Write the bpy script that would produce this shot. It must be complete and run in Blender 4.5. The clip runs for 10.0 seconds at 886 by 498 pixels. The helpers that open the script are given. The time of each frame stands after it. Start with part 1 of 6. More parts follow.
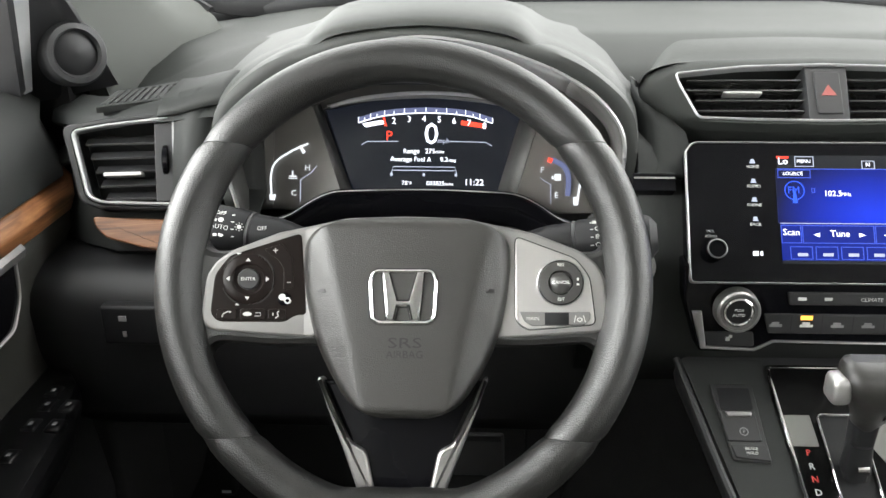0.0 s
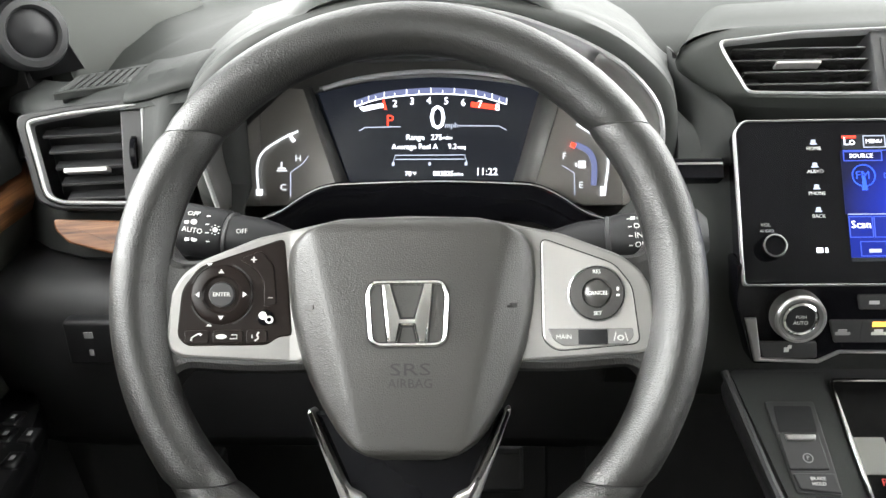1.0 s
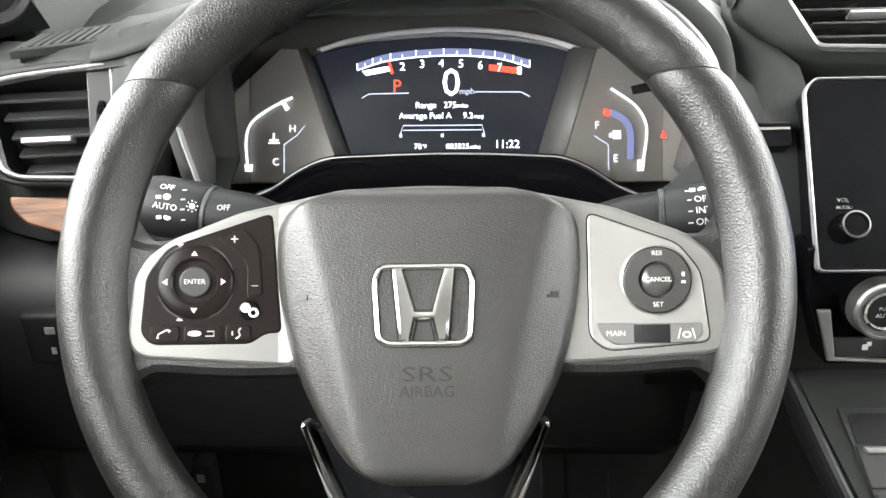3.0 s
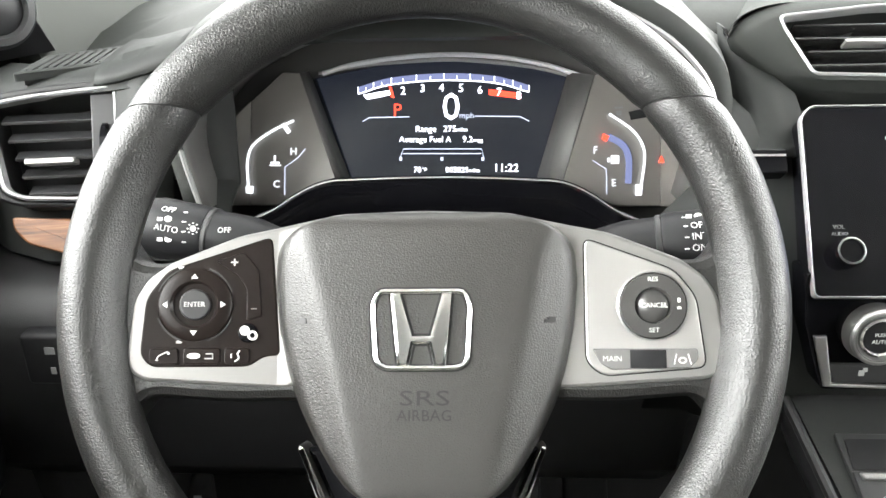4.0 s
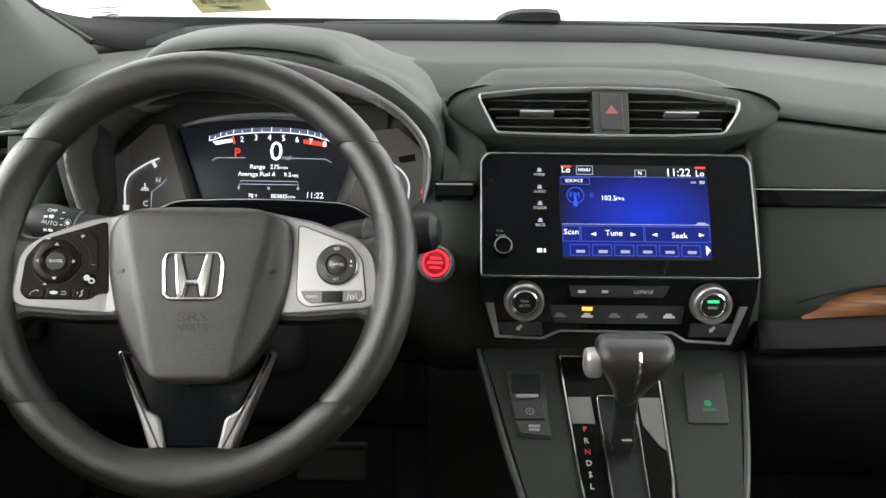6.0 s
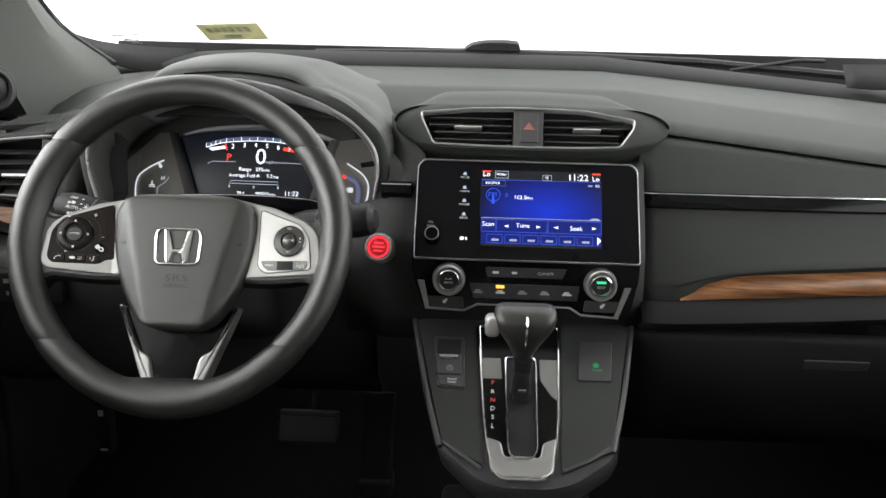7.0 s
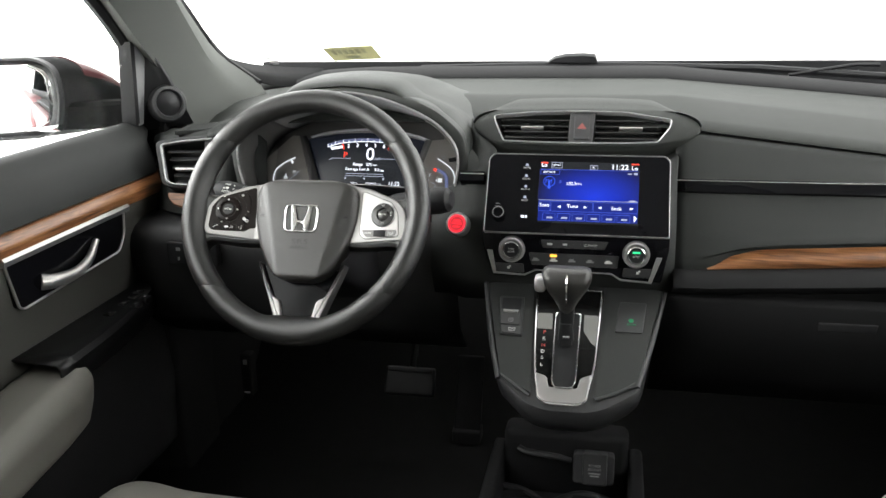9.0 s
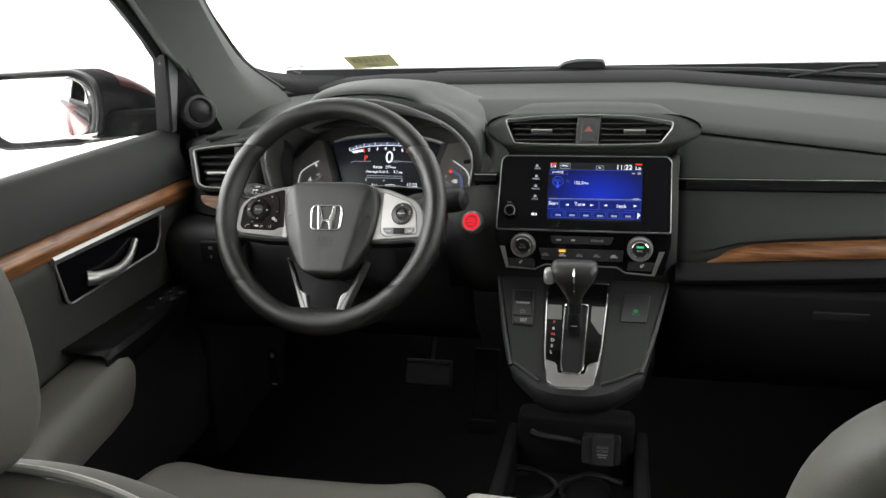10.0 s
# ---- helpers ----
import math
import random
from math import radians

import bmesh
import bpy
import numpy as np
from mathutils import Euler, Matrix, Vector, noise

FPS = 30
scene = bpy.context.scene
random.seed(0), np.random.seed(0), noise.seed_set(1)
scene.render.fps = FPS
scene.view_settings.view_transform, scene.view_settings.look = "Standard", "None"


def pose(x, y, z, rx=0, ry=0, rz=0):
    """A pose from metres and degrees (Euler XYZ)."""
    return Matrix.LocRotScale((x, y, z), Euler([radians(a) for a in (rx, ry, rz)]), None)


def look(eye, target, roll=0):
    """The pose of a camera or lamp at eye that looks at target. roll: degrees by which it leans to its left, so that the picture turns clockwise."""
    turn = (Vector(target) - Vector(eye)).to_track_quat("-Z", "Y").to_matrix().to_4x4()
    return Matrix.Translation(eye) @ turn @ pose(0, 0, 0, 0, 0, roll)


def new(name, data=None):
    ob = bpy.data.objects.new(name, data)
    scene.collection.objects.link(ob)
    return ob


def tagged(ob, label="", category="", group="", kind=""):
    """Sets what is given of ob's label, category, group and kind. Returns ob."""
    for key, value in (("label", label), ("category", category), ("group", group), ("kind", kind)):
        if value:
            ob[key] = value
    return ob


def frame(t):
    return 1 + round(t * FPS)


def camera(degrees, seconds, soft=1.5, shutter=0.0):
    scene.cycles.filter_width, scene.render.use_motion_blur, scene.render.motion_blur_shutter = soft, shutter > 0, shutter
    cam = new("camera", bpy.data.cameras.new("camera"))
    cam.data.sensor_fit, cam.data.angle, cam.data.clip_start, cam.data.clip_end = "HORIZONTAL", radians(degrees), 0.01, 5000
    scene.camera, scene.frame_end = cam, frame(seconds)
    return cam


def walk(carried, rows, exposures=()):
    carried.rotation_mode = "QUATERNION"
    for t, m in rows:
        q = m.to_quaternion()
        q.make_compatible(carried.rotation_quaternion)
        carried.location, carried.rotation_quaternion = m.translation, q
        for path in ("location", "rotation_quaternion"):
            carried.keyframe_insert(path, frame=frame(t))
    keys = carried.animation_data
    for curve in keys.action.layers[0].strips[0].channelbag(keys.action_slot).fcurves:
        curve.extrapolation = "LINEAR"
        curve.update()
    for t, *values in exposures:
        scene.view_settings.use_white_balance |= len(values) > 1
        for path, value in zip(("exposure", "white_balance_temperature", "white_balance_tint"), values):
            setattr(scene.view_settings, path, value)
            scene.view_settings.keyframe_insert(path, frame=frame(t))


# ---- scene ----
cam = camera(56.1, 10.0)
PATH = [
    (0, (-0.31, -0.574, 0.938), (-0.39, 1.275, 0.181), -0.4),
    (0.5, (-0.316, -0.515, 0.926), (-0.409, 1.326, 0.149), -1.1),
    (1, (-0.317, -0.466, 0.908), (-0.415, 1.37, 0.12), -1.6),
    (1.5, (-0.323, -0.433, 0.892), (-0.431, 1.4, 0.099), -1.8),
    (2, (-0.327, -0.409, 0.878), (-0.431, 1.421, 0.078), -1.8),
    (2.5, (-0.332, -0.386, 0.863), (-0.434, 1.442, 0.058), -1.8),
    (3.8, (-0.335, -0.372, 0.859), (-0.436, 1.46, 0.061), -1.4),
    (4, (-0.333, -0.378, 0.864), (-0.434, 1.469, 0.103), -1.3),
    (4.5, (-0.331, -0.39, 0.872), (-0.419, 1.49, 0.196), -1.1),
    (5, (-0.285, -0.435, 0.881), (-0.345, 1.456, 0.232), -0.6),
    (5.5, (-0.216, -0.534, 0.899), (-0.251, 1.362, 0.261), -0.2),
    (6, (-0.148, -0.672, 0.91), (-0.149, 1.227, 0.285), 0.6),
    (6.2, (-0.131, -0.736, 0.912), (-0.131, 1.175, 0.321), 1.1),
    (7.3, (-0.001, -0.921, 0.94), (-0.149, 0.989, 0.365), 0.8),
    (7.5, (0.015, -0.952, 0.937), (-0.209, 0.952, 0.368), 0.4),
    (8, (0.051, -1.017, 0.944), (-0.297, 0.868, 0.374), -0.5),
    (8.5, (0.07, -1.086, 0.956), (-0.312, 0.793, 0.387), -1.0),
    (9, (0.09, -1.146, 0.963), (-0.297, 0.735, 0.404), -0.9),
    (9.5, (0.107, -1.194, 0.972), (-0.303, 0.683, 0.417), -1.3),
    (10, (0.112, -1.234, 0.979), (-0.317, 0.639, 0.426), -1.7),
]
EXPOSURES = [(0, 0.95), (1.0, 1.38), (2.5, 1.65), (4.0, 1.73), (4.6, 1.12), (5.0, 0.60), (5.5, 0.42), (6.2, 0.40), (7.5, 0.25), (8.5, 0.58), (9.2, 0.46), (10, -0.05)]
walk(cam, [(t, look(eye, target, roll)) for t, eye, target, roll in PATH], EXPOSURES)

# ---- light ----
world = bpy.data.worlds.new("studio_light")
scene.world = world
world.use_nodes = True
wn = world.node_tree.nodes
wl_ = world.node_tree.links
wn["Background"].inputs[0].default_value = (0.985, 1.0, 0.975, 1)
# white studio; glow towards both sides, left most, added to light the cabin
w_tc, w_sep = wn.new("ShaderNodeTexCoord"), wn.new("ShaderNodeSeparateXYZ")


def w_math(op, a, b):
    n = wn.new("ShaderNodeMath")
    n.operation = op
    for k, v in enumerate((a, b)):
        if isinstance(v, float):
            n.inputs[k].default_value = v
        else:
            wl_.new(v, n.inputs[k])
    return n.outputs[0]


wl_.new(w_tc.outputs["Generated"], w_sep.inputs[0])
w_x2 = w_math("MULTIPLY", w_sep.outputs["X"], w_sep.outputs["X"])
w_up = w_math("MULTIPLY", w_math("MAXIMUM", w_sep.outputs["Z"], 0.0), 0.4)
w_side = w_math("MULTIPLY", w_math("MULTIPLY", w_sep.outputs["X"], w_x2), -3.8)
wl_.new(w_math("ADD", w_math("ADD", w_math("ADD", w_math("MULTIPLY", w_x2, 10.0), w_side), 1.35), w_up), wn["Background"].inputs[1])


# ---- materials ----
def mat(name, color, rough=0.5, metal=0.0, grain=0.0, scale=900.0, vary=0.0, vscale=6.0, coat=0.0, kind="noise", spec=0.5):
    """A surface with two scales of variation: fine relief and broad change of tone."""
    m = bpy.data.materials.new(name)
    m.use_nodes = True
    nt = m.node_tree
    b = nt.nodes["Principled BSDF"]
    b.inputs["Base Color"].default_value = (*color, 1)
    b.inputs["Roughness"].default_value = rough
    b.inputs["Metallic"].default_value = metal
    b.inputs["Specular IOR Level"].default_value = spec
    b.inputs["Coat Weight"].default_value = coat
    b.inputs["Coat Roughness"].default_value = 0.08
    tc = nt.nodes.new("ShaderNodeTexCoord")
    if vary:
        n = nt.nodes.new("ShaderNodeTexNoise")
        n.inputs["Scale"].default_value = vscale
        n.inputs["Detail"].default_value = 6
        r = nt.nodes.new("ShaderNodeMapRange")
        r.inputs["To Min"].default_value = 1 - vary
        r.inputs["To Max"].default_value = 1 + vary
        mx = nt.nodes.new("ShaderNodeMix")
        mx.data_type, mx.blend_type = "RGBA", "MULTIPLY"
        mx.inputs["Factor"].default_value = 1
        mx.inputs["A"].default_value = (*color, 1)
        nt.links.new(tc.outputs["Object"], n.inputs["Vector"])
        nt.links.new(n.outputs["Fac"], r.inputs["Value"])
        nt.links.new(r.outputs["Result"], mx.inputs["B"])
        nt.links.new(mx.outputs["Result"], b.inputs["Base Color"])
        r2 = nt.nodes.new("ShaderNodeMapRange")
        r2.inputs["To Min"].default_value = rough - 0.08
        r2.inputs["To Max"].default_value = rough + 0.08
        nt.links.new(n.outputs["Fac"], r2.inputs["Value"])
        nt.links.new(r2.outputs["Result"], b.inputs["Roughness"])
    if grain:
        if kind == "leather":
            wob = nt.nodes.new("ShaderNodeTexNoise")
            wob.inputs["Scale"].default_value = scale * 0.8
            wadd = nt.nodes.new("ShaderNodeMix")
            wadd.data_type, wadd.blend_type = "RGBA", "ADD"
            wadd.inputs["Factor"].default_value = 0.8 / scale
            nt.links.new(tc.outputs["Object"], wob.inputs["Vector"])
            nt.links.new(tc.outputs["Object"], wadd.inputs["A"])
            nt.links.new(wob.outputs["Color"], wadd.inputs["B"])
            g = nt.nodes.new("ShaderNodeTexVoronoi")
            g.feature = "DISTANCE_TO_EDGE"
            sm = nt.nodes.new("ShaderNodeMapRange")
            sm.interpolation_type = "SMOOTHERSTEP"
            sm.inputs["From Max"].default_value = 0.32
            nt.links.new(g.outputs["Distance"], sm.inputs["Value"])
            nt.links.new(wadd.outputs["Result"], g.inputs["Vector"])
            out = sm.outputs["Result"]
        else:
            g = nt.nodes.new("ShaderNodeTexNoise")
            g.inputs["Detail"].default_value = 3
            out = g.outputs["Fac"]
        g.inputs["Scale"].default_value = scale
        if kind != "leather":
            nt.links.new(tc.outputs["Object"], g.inputs["Vector"])
        bp = nt.nodes.new("ShaderNodeBump")
        bp.inputs["Strength"].default_value = grain
        bp.inputs["Distance"].default_value = 0.001
        nt.links.new(out, bp.inputs["Height"])
        nt.links.new(bp.outputs["Normal"], b.inputs["Normal"])
    return m


def glow(name, color, strength=1.0):
    m = bpy.data.materials.new(name)
    m.use_nodes = True
    b = m.node_tree.nodes["Principled BSDF"]
    b.inputs["Base Color"].default_value = (0.01, 0.01, 0.01, 1)
    b.inputs["Roughness"].default_value = 0.3
    b.inputs["Specular IOR Level"].default_value = 0.08
    b.inputs["Emission Color"].default_value = (*color, 1)
    b.inputs["Emission Strength"].default_value = strength
    return m


def wood(name, stretch=(5, 5, 90)):
    m = mat(name, (0.30, 0.13, 0.05), 0.4, coat=0.25)
    nt = m.node_tree
    b = nt.nodes["Principled BSDF"]
    tc = nt.nodes.new("ShaderNodeTexCoord")
    mp = nt.nodes.new("ShaderNodeMapping")
    mp.inputs["Scale"].default_value = stretch
    n1 = nt.nodes.new("ShaderNodeTexNoise")
    n1.inputs["Scale"].default_value, n1.inputs["Detail"].default_value, n1.inputs["Distortion"].default_value = 2.2, 8, 0.9
    cr = nt.nodes.new("ShaderNodeValToRGB")
    el = cr.color_ramp.elements
    el[0].position, el[0].color = 0.30, (0.062, 0.022, 0.008, 1)
    el[1].position, el[1].color = 0.72, (0.34, 0.16, 0.068, 1)
    e = el.new(0.5)
    e.color = (0.20, 0.080, 0.030, 1)
    nt.links.new(tc.outputs["Object"], mp.inputs["Vector"])
    nt.links.new(mp.outputs["Vector"], n1.inputs["Vector"])
    nt.links.new(n1.outputs["Fac"], cr.inputs["Fac"])
    nt.links.new(cr.outputs["Color"], b.inputs["Base Color"])
    return m


def clear_glass(name, tint=(1, 1, 1)):
    m = bpy.data.materials.new(name)
    m.use_nodes = True
    nt = m.node_tree
    nt.nodes.remove(nt.nodes["Principled BSDF"])
    t = nt.nodes.new("ShaderNodeBsdfTransparent")
    t.inputs[0].default_value = (*tint, 1)
    g = nt.nodes.new("ShaderNodeBsdfGlossy")
    g.inputs["Roughness"].default_value = 0.0
    mx = nt.nodes.new("ShaderNodeMixShader")
    mx.inputs[0].default_value = 0.004
    nt.links.new(t.outputs[0], mx.inputs[1])
    nt.links.new(g.outputs[0], mx.inputs[2])
    nt.links.new(mx.outputs[0], nt.nodes["Material Output"].inputs[0])
    return m


PAD = mat("soft_dash_plastic", (0.0245, 0.0265, 0.0245), 0.62, spec=0.22, grain=0.25, scale=1400, vary=0.12, vscale=5)
# same plastic as PAD, paler to hold the hood's stronger light
LIT_HOODPAD = mat("lit_hood_plastic", (0.028, 0.0302, 0.028), 0.58, grain=0.25, scale=1400, vary=0.12, vscale=5)
FASCIA = mat("grained_fascia_plastic", (0.0185, 0.020, 0.019), 0.62, spec=0.3, grain=0.25, scale=1400, vary=0.12, vscale=5)
LOWER = mat("black_lower_plastic", (0.019, 0.019, 0.020), 0.5, spec=0.4, grain=0.25, scale=1200, vary=0.15)
BLACK = mat("matt_black_plastic", (0.011, 0.011, 0.012), 0.5, spec=0.25, grain=0.1, scale=1500, vary=0.1)
GLOSS = mat("piano_black", (0.004, 0.004, 0.005), 0.12, spec=0.16, vary=0.05)
BROWNBLACK = mat("brown_black_gloss", (0.011, 0.008, 0.0072), 0.3, vary=0.05, spec=0.16)
LEATHER = mat("grained_wheel_leather", (0.0095, 0.0093, 0.0088), 0.38, spec=0.62, grain=0.24, scale=560, vary=0.15, vscale=14, kind="leather")
COVER = mat("airbag_cover_vinyl", (0.0215, 0.0205, 0.0187), 0.38, spec=0.66, grain=0.20, scale=680, vary=0.12, vscale=14, kind="leather")
SEAM = mat("dark_seam", (0.006, 0.006, 0.006), 0.8, vary=0.1)
FOOTSILVER = mat("brushed_dark_silver", (0.36, 0.352, 0.345), 0.34, 0.8, grain=0.05, scale=2500, vary=0.08)
SILVER = mat("satin_silver", (0.50, 0.49, 0.48), 0.43, 0.85, grain=0.04, scale=2500, vary=0.05)
CHROME = mat("chrome", (0.80, 0.80, 0.80), 0.13, 1.0, vary=0.03)
PLATESILVER = mat("satin_plate_silver", (0.30, 0.294, 0.288), 0.42, 0.85, grain=0.04, scale=2500, vary=0.05)
PLATEFACE = mat("brushed_plate_face", (0.50, 0.492, 0.484), 0.36, 0.85, grain=0.06, scale=2500, vary=0.04)
BUTTON = mat("dark_grey_button", (0.022, 0.022, 0.023), 0.45, grain=0.1, scale=1500, vary=0.08)
SATIN = mat("satin_chrome", (0.44, 0.44, 0.435), 0.3, 0.85, vary=0.05)
GATEBLACK = mat("gate_black", (0.004, 0.004, 0.004), 0.16, spec=0.12)
ARCHSILVER = mat("silver_arch_paint", (0.62, 0.62, 0.64), 0.33, vary=0.05)
GREYTRIM = mat("grey_pillar_cloth", (0.049, 0.052, 0.0475), 0.85, grain=0.3, scale=1600, vary=0.08)
SEAT = mat("light_grey_leather", (0.108, 0.104, 0.091), 0.55, grain=0.15, scale=900, vary=0.08, vscale=9)
PIPING = mat("pale_piping", (0.62, 0.61, 0.57), 0.5, vary=0.05)
CARPET = mat("black_carpet", (0.010, 0.010, 0.0098), 0.95, spec=0.05, grain=0.8, scale=700, vary=0.3, vscale=30)
WOOD = wood("walnut_trim")
WOODFLAT = wood("walnut_trim_flat", (6, 110, 6))
BLACKLOW = mat("deep_black_plastic", (0.010, 0.010, 0.0105), 0.6, spec=0.15, grain=0.2, scale=1200, vary=0.15)
SWITCHBLACK = mat("gloss_switch_black", (0.006, 0.006, 0.0065), 0.32, spec=0.3, vary=0.1)
SATINLINE = mat("satin_line", (0.34, 0.34, 0.34), 0.3, 0.4, vary=0.05)
PADGLOSS = mat("smoky_gloss_pad", (0.045, 0.044, 0.043), 0.16, vary=0.05)
TRIMGREY = mat("satin_grey_trim", (0.34, 0.335, 0.33), 0.34, 0.75, vary=0.05)
SATINKEY = mat("satin_grey_key", (0.19, 0.187, 0.184), 0.35, 0.5, vary=0.05)
PRINT = mat("white_print", (0.58, 0.58, 0.56), 0.6, vary=0.04)
DULLPRINT = mat("grey_print", (0.22, 0.22, 0.22), 0.6, vary=0.04)
REDPRINT = mat("red_print", (0.65, 0.05, 0.04), 0.5, vary=0.04)
PINK = mat("pink_triangle", (0.24, 0.06, 0.052), 0.5, vary=0.04)
GREEN = glow("green_lamp", (0.05, 0.9, 0.35), 0.9)
DIMGREEN = glow("dim_green_lamp", (0.05, 0.6, 0.25), 0.35)
AMBER = glow("amber_lamp", (1.0, 0.45, 0.06), 1.6)
REDGLOW = glow("red_lamp", (1.0, 0.03, 0.05), 1.5)
REDTEXT = glow("red_screen_text", (1.0, 0.06, 0.03), 1.1)
WHITE = glow("white_screen_text", (0.86, 0.90, 1.0), 1.5)
DIMWHITE = glow("dim_screen_line", (0.55, 0.6, 0.75), 0.7)
VIOLET = glow("violet_screen_bar", (0.26, 0.30, 0.55), 0.35)
BLUE = glow("blue_screen", (0.002, 0.010, 0.30), 0.85)
b_nt = BLUE.node_tree
b_tc, b_mp = b_nt.nodes.new("ShaderNodeTexCoord"), b_nt.nodes.new("ShaderNodeMapping")
b_mp.inputs["Location"].default_value = (-0.30, 0.05, 0)
b_mp.inputs["Scale"].default_value = (10.5, 17.0, 0)
b_gr, b_cr = b_nt.nodes.new("ShaderNodeTexGradient"), b_nt.nodes.new("ShaderNodeValToRGB")
b_gr.gradient_type = "SPHERICAL"
b_cr.color_ramp.elements[0].color = (0.001, 0.002, 0.030, 1)
b_cr.color_ramp.elements[1].color = (0.003, 0.030, 0.62, 1)
b_cr.color_ramp.elements[1].position = 0.95
b_nt.links.new(b_tc.outputs["Object"], b_mp.inputs["Vector"])
b_nt.links.new(b_mp.outputs["Vector"], b_gr.inputs["Vector"])
b_nt.links.new(b_gr.outputs["Fac"], b_cr.inputs["Fac"])
b_nt.links.new(b_cr.outputs["Color"], b_nt.nodes["Principled BSDF"].inputs["Emission Color"])
BLUELINE = glow("blue_key_line", (0.06, 0.12, 0.75), 0.8)
BLUEDARK = glow("dark_blue_screen", (0.002, 0.012, 0.21), 0.8)
NAVY = glow("lit_black_screen", (0.012, 0.015, 0.024), 0.35)
NAVY.node_tree.nodes["Principled BSDF"].inputs["Specular IOR Level"].default_value = 0.4
NAVY.node_tree.nodes["Principled BSDF"].inputs["Roughness"].default_value = 0.22
PALE_GLOW = glow("pale_backlit_scale", (0.8, 0.85, 0.9), 0.75)
GLASS = clear_glass("window_glass")
TINTED = clear_glass("dark_privacy_glass", (0.24, 0.245, 0.24))
MIRROR = mat("mirror_glass", (0.92, 0.93, 0.93), 0.01, 1.0)
REDPAINT = mat("dark_red_car_paint", (0.07, 0.008, 0.010), 0.35, 0.2, vary=0.06, coat=0.3)
STICKER = mat("olive_paper_sticker", (0.55, 0.55, 0.40), 0.7, vary=0.08)
st_nt = STICKER.node_tree
st_tr, st_mix = st_nt.nodes.new("ShaderNodeBsdfTranslucent"), st_nt.nodes.new("ShaderNodeMixShader")
st_tr.inputs["Color"].default_value = (0.62, 0.60, 0.42, 1)
st_mix.inputs[0].default_value = 0.4
st_nt.links.new(st_nt.nodes["Principled BSDF"].outputs[0], st_mix.inputs[1])
st_nt.links.new(st_tr.outputs[0], st_mix.inputs[2])
st_nt.links.new(st_mix.outputs[0], st_nt.nodes["Material Output"].inputs[0])
STICKER_INK = mat("faded_sticker_ink", (0.47, 0.47, 0.34), 0.7, vary=0.1)
STUDIO = mat("white_studio_paint", (0.80, 0.80, 0.78), 0.6, vary=0.03, vscale=1)
HEADLINER = mat("pale_grey_headliner", (0.78, 0.77, 0.74), 0.9, grain=0.3, scale=900, vary=0.05)


# ---- builders ----
def finish(bm, material, name="mesh", angle=38, smooth=True):
    me = bpy.data.meshes.new(name)
    bmesh.ops.remove_doubles(bm, verts=bm.verts, dist=1e-6)
    bmesh.ops.recalc_face_normals(bm, faces=bm.faces)
    bm.to_mesh(me)
    bm.free()
    if material:
        me.materials.append(material)
    if smooth:
        me.polygons.foreach_set("use_smooth", [True] * len(me.polygons))
        me.set_sharp_from_angle(angle=radians(angle))
        me.polygons.foreach_set("use_smooth", [p.loop_total < 6 for p in me.polygons])
    return me


def part(name, bm, material, parent, label="", thick=0.0, sub=0, angle=38):
    ob = new(name, finish(bm, material, name, angle))
    ob.parent = parent
    if label:
        tagged(ob, label)
    if thick:
        md = ob.modifiers.new("thickness", "SOLIDIFY")
        md.thickness, md.offset = abs(thick), -1 if thick > 0 else 1
    if sub:
        md = ob.modifiers.new("round", "SUBSURF")
        md.levels = md.render_levels = sub
    return ob


def thing(name, label, category, m=None, group="", kind=""):
    ob = new(name)
    ob.empty_display_size = 0.02
    if m is not None:
        ob.matrix_world = m
    return tagged(ob, label, category, group, kind)


def single(name, bm, material, label, category, m=None, kind="", thick=0.0, group=""):
    ob = part(name, bm, material, None, "", thick)
    if m is not None:
        ob.matrix_world = m
    return tagged(ob, label, category, group, kind)


def plane_frame(origin, tilt, yaw=0.0, roll=0.0):
    """Local u to the right, v up along a face that leans back by tilt degrees, n out of it towards the cabin."""
    return pose(*origin, 0, 0, yaw) @ pose(0, 0, 0, 90 - tilt) @ pose(0, 0, 0, 0, 0, roll)


def rounded(pts, r, seg=4):
    out, k = [], len(pts)
    for i in range(k):
        p, a, b = Vector(pts[i]), Vector(pts[i - 1]), Vector(pts[(i + 1) % k])
        da, db = a - p, b - p
        d = min(r, da.length * 0.45, db.length * 0.45)
        s, e = p + da.normalized() * d, p + db.normalized() * d
        for j in range(seg + 1):
            t = j / seg
            out.append(tuple(s * (1 - t) ** 2 + p * 2 * t * (1 - t) + e * t * t))
    return out


def rect(u0, v0, u1, v1, r=0.0, seg=3):
    pts = [(u0, v0), (u1, v0), (u1, v1), (u0, v1)]
    return rounded(pts, r, seg) if r else pts


def disc(u, v, r, n=32, squash=1.0):
    return [(u + r * math.cos(2 * math.pi * i / n), v + squash * r * math.sin(2 * math.pi * i / n)) for i in range(n)]


